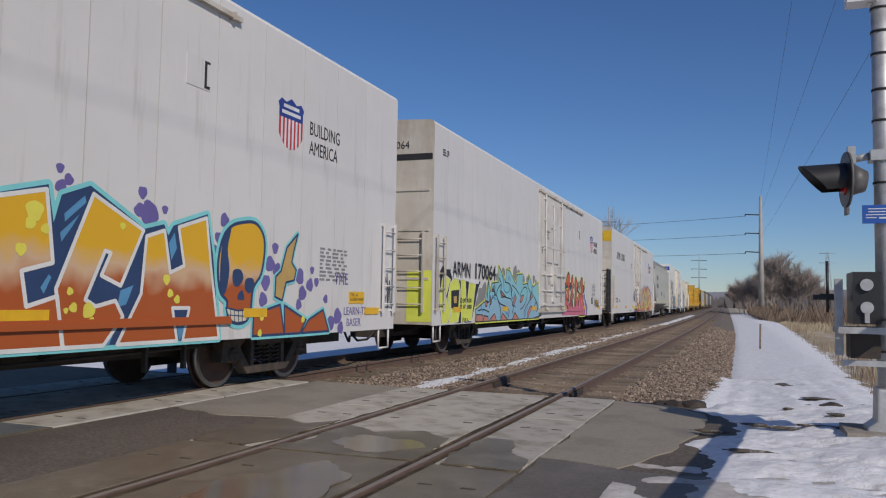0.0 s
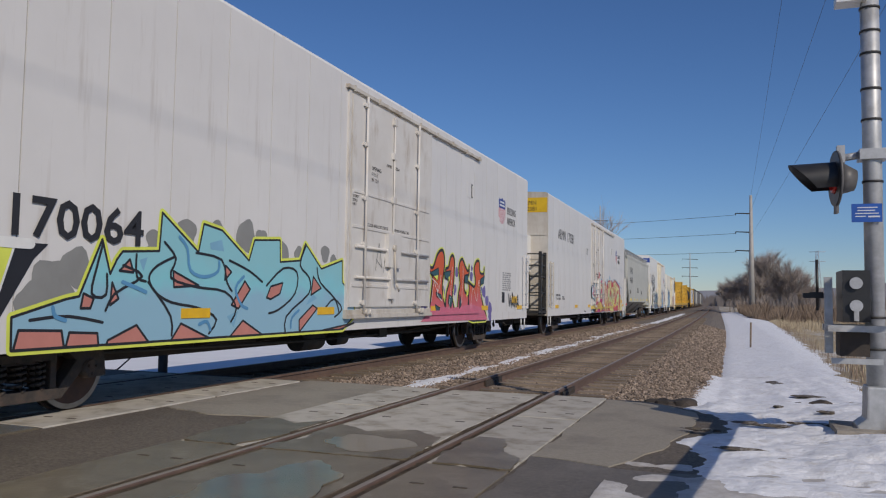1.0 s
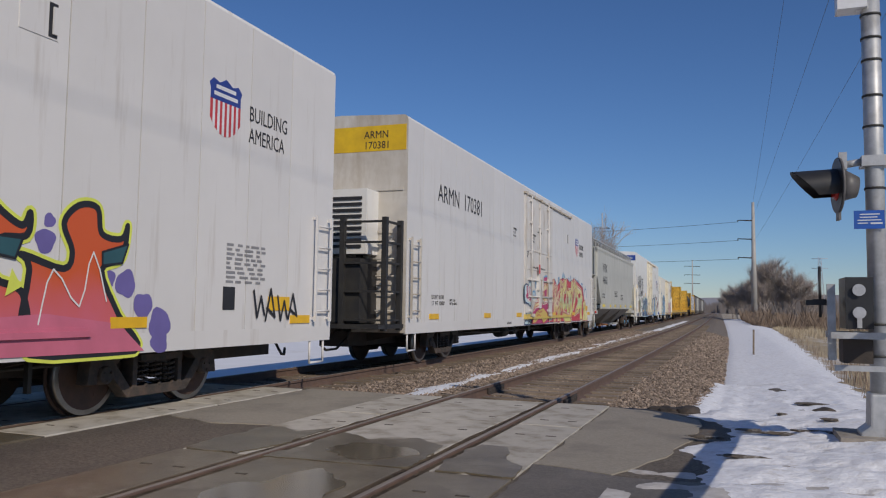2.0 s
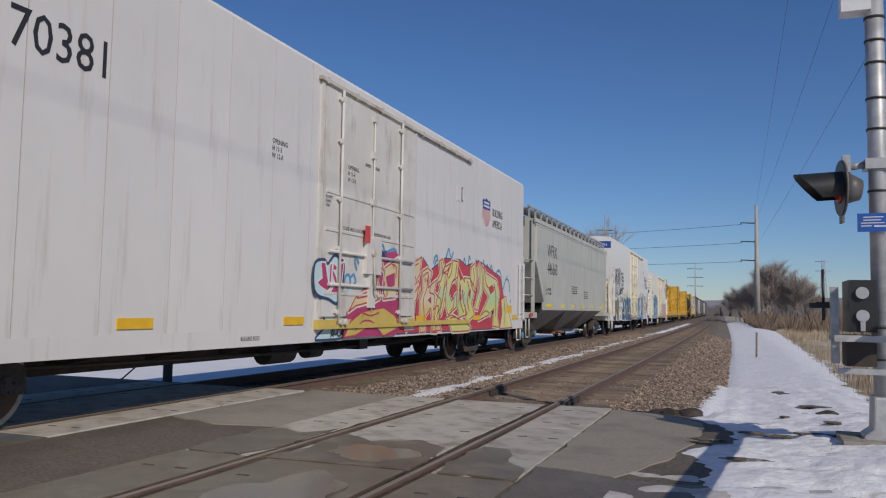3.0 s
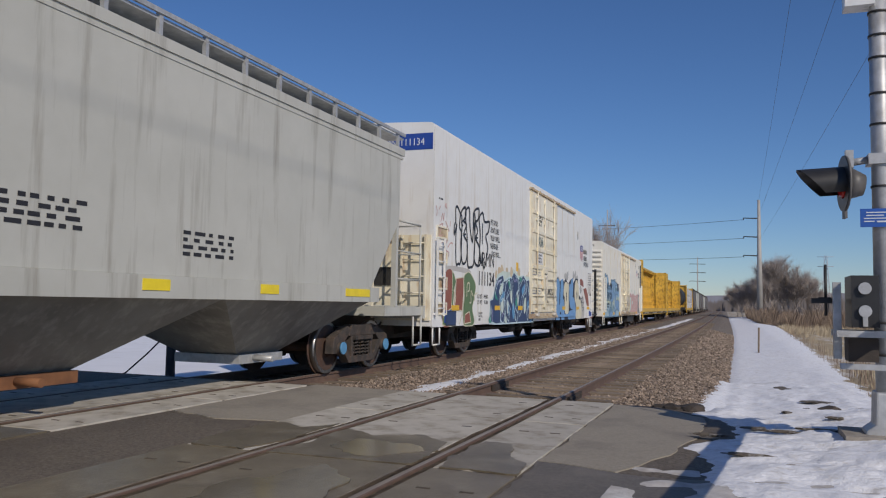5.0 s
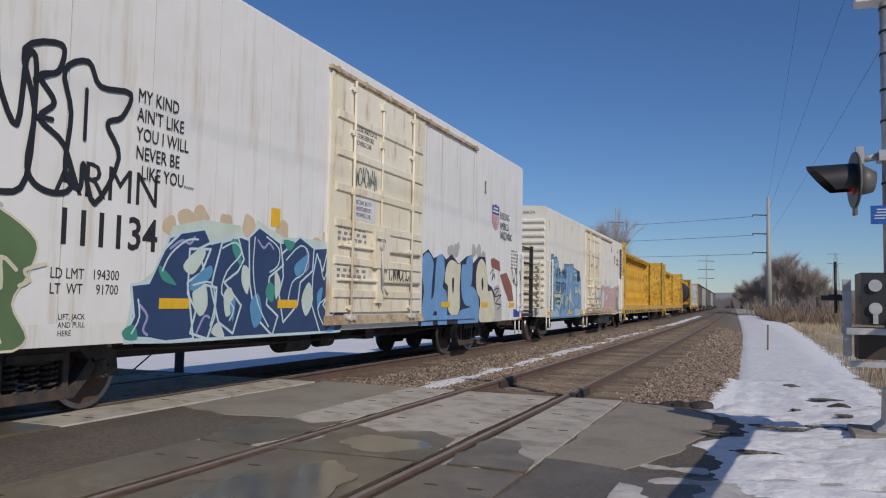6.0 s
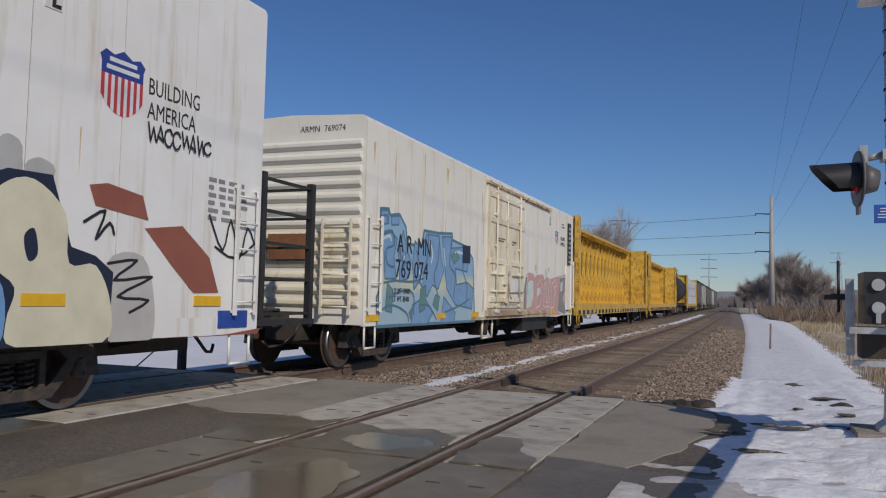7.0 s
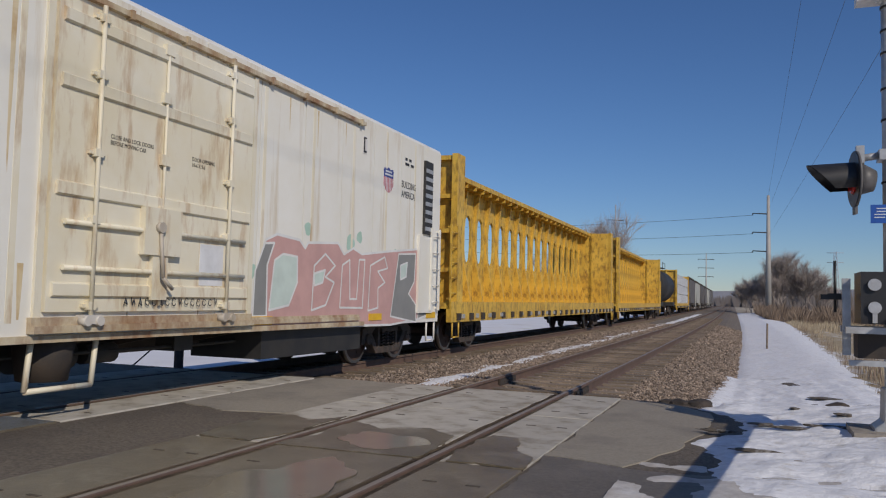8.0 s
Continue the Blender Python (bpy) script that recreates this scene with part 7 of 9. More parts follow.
    letter(car, [(0.62, 1.80), (0.85, 2.01), (1.14, 2.05), (1.24, 1.84), (1.25, 1.03), (1.12, 0.77), (0.66, 0.80), (0.58, 1.42)], "brick_paint", at=0.006, soft=True, label="brick red sprayed shape")
    letter(car, [(1.22, 2.03), (1.35, 1.95), (1.49, 1.79), (1.39, 1.65), (1.31, 1.30), (1.36, 1.03), (1.22, 0.76), (0.62, 0.80), (0.67, 1.04), (1.19, 1.17), (1.23, 1.64)], "green", "cream", 0.012, at=0.008, label="olive green sprayed letter")
    letter(car, [(1.49, 1.86), (2.01, 1.91), (2.00, 1.46), (1.94, 1.11), (1.53, 1.13), (1.39, 1.30), (1.46, 1.58)], "brick_paint", "cream", 0.012, at=0.010, label="brick red sprayed letter")
    letter(car, [(2.04, 1.90), (2.27, 2.03), (2.53, 2.02), (2.93, 1.76), (2.86, 1.45), (2.70, 1.17), (2.87, 0.86), (2.64, 0.73), (2.10, 0.76), (2.02, 1.13), (2.09, 1.46)], "green", "cream", 0.012, at=0.009, soft=True, label="olive green sprayed letter")
    letter(car, [(2.15, 1.02), (2.46, 1.09), (2.60, 0.83), (2.10, 0.80)], "brick_paint", "cream", 0.012, at=0.013, label="brick red sprayed shape")
    line(car, [(2.25, 1.46), (2.27, 1.75), (2.44, 1.77), (2.43, 1.61), (2.28, 1.57)], "cream", 0.02, at=0.015, name="graffiti_line")
    line(car, [(2.72, 1.48), (2.56, 1.59), (2.57, 1.32), (2.44, 1.32)], "cream", 0.02, at=0.015, name="graffiti_line")
    line(car, [(3.04, 1.55), (2.81, 1.48), (2.87, 1.39), (2.71, 1.32)], "cream", 0.02, at=0.015, name="graffiti_line")
    line(car, [(1.91, 1.02), (1.75, 0.81)], "cream", 0.02, at=0.015, name="graffiti_line")
    line(car, [(1.32, 1.58), (1.45, 1.44), (1.40, 1.24)], "cream", 0.02, at=0.015, name="graffiti_line")
    letter(car, [(0.83, 1.09), (1.49, 1.10), (1.49, 0.78), (0.81, 0.79)], "navy", "black", 0.01, at=0.017, name="notice_plate", label="black clearance notice plate")
    letter(car, [(0.58, 2.05), (1.14, 2.14), (2.14, 2.13), (2.53, 2.08), (2.40, 2.01), (1.14, 2.03), (0.62, 1.90)], "mist", at=0.004, soft=True, name="graffiti_haze", label="thin grey spray haze")
    line(car, [(0.12, 3.39), (0.19, 3.28), (0.15, 3.15)], "rose", 0.014, at=0.005, name="graffiti_tag", label="faded red sprayed scribble")
    line(car, [(0.31, 3.34), (0.41, 3.42)], "rose", 0.014, at=0.005, name="graffiti_tag", label="faded red sprayed scribble")
    line(car, [(0.43, 3.08), (0.54, 3.27), (0.59, 3.12), (0.65, 3.36)], "rose", 0.014, at=0.005, name="graffiti_tag", label="faded red sprayed scribble")
    line(car, [(0.68, 3.46), (0.78, 3.42), (0.74, 3.52), (0.67, 3.43)], "rose", 0.014, at=0.005, name="graffiti_tag", label="faded red sprayed scribble")
    line(car, [(0.29, 2.96), (0.55, 3.04), (0.34, 2.75), (0.65, 2.84)], "rose", 0.014, at=0.005, name="graffiti_tag", label="faded red sprayed scribble")
    line(car, [(0.73, 3.11), (0.83, 3.03), (0.97, 2.92), (0.84, 2.93)], "rose", 0.014, at=0.005, name="graffiti_tag", label="faded red sprayed scribble")
    line(car, [(0.53, 2.62), (0.90, 2.75), (0.63, 2.48)], "rose", 0.014, at=0.005, name="graffiti_tag", label="faded red sprayed scribble")
    line(car, [(0.91, 2.55), (1.10, 2.66), (1.26, 2.63)], "rose", 0.014, at=0.005, name="graffiti_tag", label="faded red sprayed scribble")
    line(car, [(0.68, 2.48), (0.97, 2.42), (0.94, 2.32)], "rose", 0.014, at=0.005, name="graffiti_tag", label="faded red sprayed scribble")
    line(car, [(1.03, 3.04), (1.05, 3.14)], "rose", 0.014, at=0.005, name="graffiti_tag", label="faded red sprayed scribble")
    blobs(car, [(5.02, 2.16, 0.15), (5.28, 2.22, 0.15), (4.74, 2.07, 0.12), (5.78, 2.20, 0.13), (6.27, 2.21, 0.15), (7.08, 2.21, 0.16), (8.04, 2.03, 0.18), (8.57, 1.98, 0.09)], "tan_mist", 0.0025, "tan sprayed haze")
    letter(car, [(4.08, 0.69), (4.20, 1.35), (4.62, 1.61), (4.78, 2.07), (5.33, 2.20), (6.08, 2.20), (6.28, 1.91), (6.45, 2.31), (7.09, 2.13), (8.03, 2.16), (8.71, 2.12), (8.84, 0.44), (6.11, 0.52), (4.73, 0.65)], "mint_white", at=0.005, name="graffiti_block", label="pale mint sprayed ground")
    letter(car, [(4.16, 1.38), (4.43, 1.41), (4.66, 1.80), (4.93, 2.01), (5.36, 2.09), (5.48, 1.93), (5.25, 1.84), (5.37, 1.58), (5.07, 1.43), (5.13, 1.16), (5.21, 0.76), (4.73, 0.66), (4.47, 0.79), (4.09, 0.82), (4.22, 1.04)], "navy", "sky_white", 0.016, at=0.009, label="dark blue sprayed bubble letter with pale edge")
    letter(car, [(5.09, 1.83), (5.48, 1.85), (5.37, 1.65), (5.22, 1.43), (5.62, 1.38), (5.60, 1.02), (5.47, 0.75), (5.15, 0.83), (5.24, 1.10), (5.08, 1.30)], "navy", "sky_white", 0.016, at=0.009, label="dark blue sprayed bubble letter with pale edge")
    letter(car, [(5.57, 1.58), (5.70, 1.95), (6.03, 2.04), (6.17, 1.76), (6.05, 1.60), (5.77, 1.45), (5.95, 1.31), (6.14, 1.16), (5.98, 0.80), (5.68, 0.95), (5.51, 1.37)], "navy", "sky_white", 0.016, at=0.009, label="dark blue sprayed bubble letter with pale edge")
    letter(car, [(6.27, 2.06), (6.50, 2.22), (7.02, 2.04), (7.11, 1.73), (6.77, 1.55), (6.72, 1.17), (7.01, 1.01), (6.88, 0.70), (6.46, 1.01), (6.31, 1.46)], "navy", "sky_white", 0.016, at=0.009, label="dark blue sprayed bubble letter with pale edge")
    letter(car, [(7.07, 1.89), (7.54, 2.17), (7.95, 2.03), (7.92, 1.68), (7.58, 1.50), (7.52, 1.17), (7.15, 0.92), (7.02, 1.32), (7.12, 1.57)], "navy", "sky_white", 0.016, at=0.009, label="dark blue sprayed bubble letter with pale edge")
    letter(car, [(8.04, 1.95), (8.23, 1.69), (8.38, 2.06), (8.71, 2.12), (8.63, 1.53), (8.26, 1.17), (8.53, 0.99), (8.80, 1.17), (9.04, 0.98), (8.83, 0.62), (8.19, 0.73), (7.92, 1.17), (7.93, 1.59)], "navy", "sky_white", 0.016, at=0.009, label="dark blue sprayed bubble letter with pale edge")
    line(car, [(4.75, 1.81), (4.94, 1.92), (5.09, 1.89), (5.19, 2.01)], "lilac", 0.016, at=0.0135, name="graffiti_line", label="lilac sprayed squiggle")
    line(car, [(4.30, 1.16), (4.42, 1.04), (4.36, 0.89), (4.46, 0.82)], "lilac", 0.016, at=0.0135, name="graffiti_line", label="lilac sprayed squiggle")
    line(car, [(6.47, 2.04), (6.61, 1.94), (6.74, 2.02), (6.88, 1.91)], "lilac", 0.016, at=0.0135, name="graffiti_line", label="lilac sprayed squiggle")
    line(car, [(5.26, 0.83), (5.40, 1.03), (5.53, 0.99)], "lilac", 0.016, at=0.0135, name="graffiti_line", label="lilac sprayed squiggle")
    line(car, [(7.71, 2.01), (7.80, 1.76), (7.65, 1.63)], "lilac", 0.016, at=0.0135, name="graffiti_line", label="lilac sprayed squiggle")
    letter(car, [(4.58, 1.61), (4.77, 1.49), (4.87, 1.39), (4.63, 1.45)], "jade", soft=True, at=0.013, name="graffiti_shade", label="jade green sprayed patch")
    letter(car, [(4.06, 0.89), (4.22, 0.95), (4.28, 0.80), (4.11, 0.80)], "jade", soft=True, at=0.013, name="graffiti_shade", label="jade green sprayed patch")
    letter(car, [(5.89, 2.00), (6.05, 1.97), (6.11, 1.68), (5.94, 1.82)], "jade", soft=True, at=0.013, name="graffiti_shade", label="jade green sprayed patch")
    letter(car, [(6.77, 1.48), (6.91, 1.40), (6.85, 1.20), (6.68, 1.32)], "jade", soft=True, at=0.013, name="graffiti_shade", label="jade green sprayed patch")
    letter(car, [(7.09, 2.09), (7.39, 2.07), (7.25, 1.94)], "jade", soft=True, at=0.013, name="graffiti_shade", label="jade green sprayed patch")
    letter(car, [(8.56, 2.07), (8.73, 1.71), (8.58, 1.80)], "jade", soft=True, at=0.013, name="graffiti_shade", label="jade green sprayed patch")
    letter(car, [(5.12, 1.43), (5.47, 1.65), (5.50, 1.51), (5.18, 1.33)], "blue", soft=True, at=0.0128, name="graffiti_shade", label="mid blue sprayed patch")
    letter(car, [(6.33, 1.16), (6.51, 1.32), (6.62, 1.01), (6.44, 0.86)], "blue", soft=True, at=0.0128, name="graffiti_shade", label="mid blue sprayed patch")
    letter(car, [(5.90, 1.16), (6.01, 1.24), (5.97, 0.95)], "blue", soft=True, at=0.0128, name="graffiti_shade", label="mid blue sprayed patch")
    letter(car, [(7.41, 1.74), (7.79, 1.93), (7.75, 1.76), (7.49, 1.58)], "blue", soft=True, at=0.0128, name="graffiti_shade", label="mid blue sprayed patch")
    letter(car, [(8.07, 1.34), (8.24, 1.43), (8.12, 1.08)], "blue", soft=True, at=0.0128, name="graffiti_shade", label="mid blue sprayed patch")
    letter(car, [(8.37, 0.77), (8.63, 0.85), (8.55, 0.68)], "blue", soft=True, at=0.0128, name="graffiti_shade", label="mid blue sprayed patch")
    blobs(car, [(13.90, 2.35, 0.17), (14.19, 2.39, 0.16), (14.33, 2.51, 0.09), (13.76, 2.37, 0.11), (15.41, 2.47, 0.16), (15.79, 2.48, 0.18), (16.15, 2.36, 0.16)], "grey_mist", 0.0025, "grey sprayed haze")
    letter(car, [(12.10, 2.15), (12.54, 2.32), (12.83, 2.15), (13.33, 2.27), (13.57, 2.16), (13.90, 2.30), (14.36, 2.11), (14.88, 2.30), (15.29, 2.37), (15.36, 2.17), (15.80, 2.36), (16.29, 2.37), (16.55, 1.70), (16.86, 1.63), (17.11, 1.47), (17.08, 0.71), (15.90, 0.67), (15.28, 0.55), (13.56, 0.59), (12.07, 0.59), (12.02, 1.75)], "night", soft=False, at=0.005, name="graffiti_block", label="dark navy sprayed outline block")
    letter(car, [(12.25, 2.15), (12.54, 2.25), (12.82, 2.05), (12.76, 1.64), (12.74, 1.29), (12.89, 1.48), (13.00, 2.15), (13.38, 2.23), (13.48, 1.87), (13.38, 1.56), (13.61, 1.44), (13.67, 1.01), (13.61, 0.61), (13.20, 0.61), (13.05, 1.02), (12.83, 0.96), (12.82, 0.61), (12.26, 0.61), (12.21, 1.03), (12.32, 1.45), (12.20, 1.85)], "carolina", at=0.009, soft=True, label="sky blue sprayed bubble letter")
    letter(car, [(13.58, 2.00), (13.82, 2.16), (14.10, 2.15), (14.31, 2.10), (14.49, 2.09), (14.44, 1.61), (14.47, 1.13), (14.28, 0.93), (13.94, 0.94), (13.69, 1.13), (13.69, 1.57), (13.50, 1.68)], "cream", at=0.010, soft=True, label="cream sprayed bubble letter")
    letter(car, [(13.94, 1.74), (14.06, 1.76), (14.05, 1.49), (13.98, 1.45)], "night", at=0.0125, soft=True, name="graffiti_hollow")
    letter(car, [(14.57, 2.06), (14.84, 2.12), (14.94, 2.27), (15.29, 2.32), (15.27, 1.68), (14.98, 1.63), (15.46, 1.58), (15.81, 1.29), (15.79, 0.75), (15.28, 0.59), (14.45, 0.58), (14.42, 1.00), (15.01, 1.10), (15.24, 1.13), (14.78, 1.20), (14.55, 1.54)], "carolina", at=0.009, soft=True, label="sky blue sprayed bubble letter")
    letter(car, [(15.59, 1.89), (15.74, 2.20), (16.08, 2.30), (16.46, 2.02), (16.53, 1.54), (16.87, 1.53), (17.09, 1.13), (17.00, 0.75), (15.97, 0.75), (15.86, 0.98), (15.93, 1.29), (15.66, 1.51)], "cream", at=0.010, soft=True, label="cream sprayed bubble letter")
    letter(car, [(16.00, 1.76), (16.11, 1.84), (16.16, 1.61), (16.06, 1.54)], "night", at=0.0125, soft=True, name="graffiti_hollow")
    letter(car, [(16.74, 2.34), (16.98, 2.39), (17.49, 2.32), (17.59, 2.06), (16.83, 2.14)], "brick_paint", at=0.006, label="brick red overpaint patch")
    letter(car, [(17.54, 1.97), (18.15, 2.05), (18.66, 1.71), (18.86, 1.28), (18.39, 1.27), (17.98, 1.59)], "brick_paint", at=0.006, label="brick red overpaint patch")
    letter(car, [(17.00, 1.55), (17.53, 1.66), (17.74, 1.13), (17.67, 0.69), (17.11, 0.67)], "mist", at=0.006, soft=True, name="graffiti_haze", label="grey sprayed patch")
    letter(car, [(18.09, 0.72), (19.04, 0.76), (19.78, 0.82), (19.72, 0.62), (18.73, 0.59)], "brick_paint", at=0.006, label="brick red overpaint patch")
    line(car, [(16.69, 1.96), (16.96, 2.10), (16.85, 1.80), (17.03, 1.98), (17.11, 1.81)], "black", 0.016, at=0.009, name="graffiti_tag", label="black marker tag")
    line(car, [(17.03, 1.56), (17.44, 1.61), (17.12, 1.39), (17.68, 1.44), (17.18, 1.22), (17.64, 1.18), (17.22, 1.00)], "black", 0.016, at=0.009, name="graffiti_tag", label="black marker tag")
    line(car, [(18.63, 2.23), (18.91, 1.81), (19.06, 2.21), (19.26, 1.73), (19.42, 2.14), (19.63, 1.85)], "black", 0.016, at=0.009, name="graffiti_tag", label="black marker tag")
    line(car, [(18.76, 1.85), (19.20, 1.73), (19.75, 2.06)], "black", 0.016, at=0.009, name="graffiti_tag", label="black marker tag")
    letter(car, [(4.13, 0.77), (4.23, 1.33), (4.46, 1.41), (4.74, 1.95), (5.34, 2.07), (5.48, 1.92), (5.73, 1.98), (6.09, 2.06), (6.28, 2.03), (6.50, 2.22), (7.02, 2.04), (7.54, 2.15), (7.97, 2.03), (8.71, 2.10), (8.84, 1.12), (9.04, 0.98), (8.83, 0.58), (8.11, 0.65), (6.11, 0.68), (4.82, 0.67)], "navy", "sky_white", 0.02, at=0.0065, name="graffiti_block", label="dark blue sprayed block with pale edge")
    letter(car, [(4.98, 1.63), (5.27, 1.85), (5.38, 1.78), (5.16, 1.53)], "mint_white", at=0.0135, soft=True, name="graffiti_hollow", label="pale gap between sprayed letters")
    letter(car, [(5.16, 1.30), (5.38, 1.44), (5.45, 1.16), (5.30, 1.03)], "mint_white", at=0.0135, soft=True, name="graffiti_hollow", label="pale gap between sprayed letters")
    letter(car, [(5.77, 1.31), (5.92, 1.38), (5.98, 1.13), (5.82, 1.02)], "mint_white", at=0.0135, soft=True, name="graffiti_hollow", label="pale gap between sprayed letters")
    letter(car, [(6.15, 1.68), (6.30, 1.61), (6.27, 1.31), (6.13, 1.46)], "mint_white", at=0.0135, soft=True, name="graffiti_hollow", label="pale gap between sprayed letters")
    letter(car, [(6.90, 1.64), (7.05, 1.48), (6.94, 1.24)], "mint_white", at=0.0135, soft=True, name="graffiti_hollow", label="pale gap between sprayed letters")
    letter(car, [(7.82, 1.51), (7.95, 1.25), (7.76, 1.00), (7.62, 1.25)], "mint_white", at=0.0135, soft=True, name="graffiti_hollow", label="pale gap between sprayed letters")
    letter(car, [(5.54, 0.82), (5.68, 0.95), (5.81, 0.74)], "mint_white", at=0.0135, soft=True, name="graffiti_hollow", label="pale gap between sprayed letters")
    letter(car, [(8.34, 1.25), (8.60, 1.35), (8.52, 1.12)], "mint_white", at=0.0135, soft=True, name="graffiti_hollow", label="pale gap between sprayed letters")
    line(car, [(4.63, 1.55), (4.76, 1.75), (5.04, 1.93), (5.30, 1.95)], "sky_white", 0.012, at=0.0142)
    line(car, [(4.19, 0.86), (4.30, 1.04), (4.25, 1.29)], "sky_white", 0.012, at=0.0142)
    line(car, [(5.17, 1.40), (5.51, 1.44), (5.59, 1.16), (5.48, 0.82)], "sky_white", 0.012, at=0.0142)
    line(car, [(5.71, 1.88), (5.97, 1.97), (6.10, 1.83), (5.81, 1.59), (5.72, 1.31), (5.98, 1.13), (5.85, 0.91)], "sky_white", 0.012, at=0.0142)
    line(car, [(6.40, 2.07), (6.38, 1.62), (6.52, 1.17), (6.88, 0.77)], "sky_white", 0.012, at=0.0142)
    line(car, [(6.67, 2.10), (6.98, 1.96), (6.97, 1.72), (6.69, 1.59)], "sky_white", 0.012, at=0.0142)
    line(car, [(7.18, 1.81), (7.55, 2.04), (7.79, 1.93), (7.65, 1.63), (7.35, 1.49), (7.22, 1.08)], "sky_white", 0.012, at=0.0142)
    line(car, [(8.13, 1.86), (8.27, 1.56), (8.48, 1.97), (8.61, 1.80), (8.42, 1.34), (8.09, 1.12), (8.37, 0.77)], "sky_white", 0.012, at=0.0142)
    reflectors(car, (1.2, 4.6, 7.0, 13.3, 16.0, 18.4), 1.12, 0.5)
    bm = bmesh.new()
    bx(bm, HALF, HALF + 0.014, 0.75, 1.25, 0.84, 1.12)
    part("builder_plate", bm, M_STRIPEBLUE, car, "dark blue builder plate")
    bm = bmesh.new()
    bx(bm, HALF, HALF + 0.014, L - 0.85, L - 0.25, 0.84, 1.06)
    part("builder_plate", bm, M_STRIPEBLUE, car, "dark blue builder plate")
    lettering("load_stencil", "LD LMT   194300\nLT  WT     91700", 0.15, M_INK, car, 3.10, 1.42, HALF + 0.004, 0.82)
    lettering("stencil", "LIFT, JACK\nAND PULL\nHERE", 0.08, M_INK, car, 3.22, 1.02, HALF + 0.004, 0.9)
    bars("data_stencil", 6, M_GREYINK, car, 18.6, 2.7, HALF + 0.004, 0.8, 0.05)
    rust_runs(car, ((12.35, 4.85, 0.03, 1.9), (13.25, 4.85, 0.05, 0.8), (14.2, 4.8, 0.025, 0.6), (15.35, 4.8, 0.04, 2.2), (8.25, 2.3, 0.05, 0.7), (16.6, 2.9, 0.02, 0.5)))
    end_cage(car, L + 0.15, L + 1.55)


def car_f():
    car, L = boxy_reefer(104.5, 16.88, 4.50, "769074", M_OLDWHITE, "weathered white refrigerator car with rusty door and blue graffiti", None, 1.45, "ribs")
    d = plug_door(car, 6.75, 9.95, 1.05, 4.12, 13.2, M_CREAM, 2, M_RUSTY, (0.07, 0.39, 0.73, 0.94))
    lettering("stencil", "CLOSE AND LOCK DOORS\nBEFORE MOVING CAR", 0.065, M_INK, d, 7.46, 2.84, HALF + 0.053, 0.8)
    lettering("stencil", "DOOR OPENING\n10-6 X 9-6", 0.07, M_INK, d, 8.74, 2.82, HALF + 0.053, 0.8)
    emblem(car, 14.05, 3.62, 0.62)
    lettering("slogan", "BUILDING\nAMERICA", 0.19, M_INK, car, 14.85, 3.36, HALF + 0.004, 0.8)
    bars("data_stencil", 2, M_INK, car, 15.0, 3.95, HALF + 0.004, 0.4, 0.05)
    hatch(car, 13.35, 3.72, 0.14, 0.3)
    # horizontally ribbed end
    for i in range(13):
        bm = bmesh.new()
        z = 1.15 + i * 0.232
        prism(bm, [(-0.001, z - 0.085), (-0.075, z - 0.03), (-0.075, z + 0.03), (-0.001, z + 0.085)], -1.42, 1.46, "x")
        part("end_rib", bm, M_OLDWHITE if i > 5 else M_CREAM, car, bevel=0.012)
    lettering("car_number", "ARMN  769074", 0.16, M_INK, car, -0.004, 4.17, 0.2, 0.9, True)
    ladder(car, 0.8, -0.08, 0.95, 2.6, 0.55, 6, M_CREAM, True, "end_ladder")
    bm = bmesh.new()
    bx(bm, -0.3, 0.5, -0.16, -0.07, 1.9, 2.35)
    part("brake_housing", bm, M_RUSTLIGHT, car, "rusty brake wheel housing", bevel=0.02)
    lettering("car_number", "A R  MN", 0.50, M_INK, car, 1.30, 2.12, HALF + 0.017, 0.92, label="large black reporting mark")
    lettering("car_number", "769 074", 0.50, M_INK, car, 1.24, 1.64, HALF + 0.017, 0.98, label="large black car number")
    lettering("load_stencil", "LD LMT 134600\nLT  WT  85400", 0.15, M_INK, car, 1.15, 1.34, HALF + 0.017, 0.8)
    letter(car, [(0.58, 2.85), (0.92, 2.88), (0.99, 2.77), (1.39, 2.83), (1.70, 2.62), (1.78, 2.30), (2.49, 2.30), (2.61, 2.63), (3.36, 2.64), (4.21, 2.70), (4.25, 2.56), (5.19, 2.47), (5.64, 2.21), (5.84, 0.73), (0.54, 0.71), (0.50, 1.26), (0.66, 1.46)], "faded", "wash_blue", 0.03, at=0.006, name="graffiti_block", label="faded blue sprayed block")
    letter(car, [(0.60, 2.83), (0.90, 2.85), (0.93, 2.62), (0.62, 2.56)], "cold_blue", "wash_blue", 0.018, at=0.008, label="washed-out blue sprayed letter")
    letter(car, [(1.03, 2.75), (1.36, 2.80), (1.37, 2.63), (1.04, 2.60)], "cold_blue", "wash_blue", 0.018, at=0.008, label="washed-out blue sprayed letter")
    letter(car, [(0.68, 2.39), (1.05, 2.47), (1.31, 2.36), (1.18, 2.03), (1.30, 1.62), (0.82, 1.60), (0.77, 1.99)], "cold_blue", "wash_blue", 0.018, at=0.008, label="washed-out blue sprayed letter")
    letter(car, [(1.58, 2.54), (1.79, 2.16), (1.98, 1.95), (1.88, 1.65), (1.47, 1.56), (1.38, 2.12)], "cold_blue", "wash_blue", 0.018, at=0.008, label="washed-out blue sprayed letter")
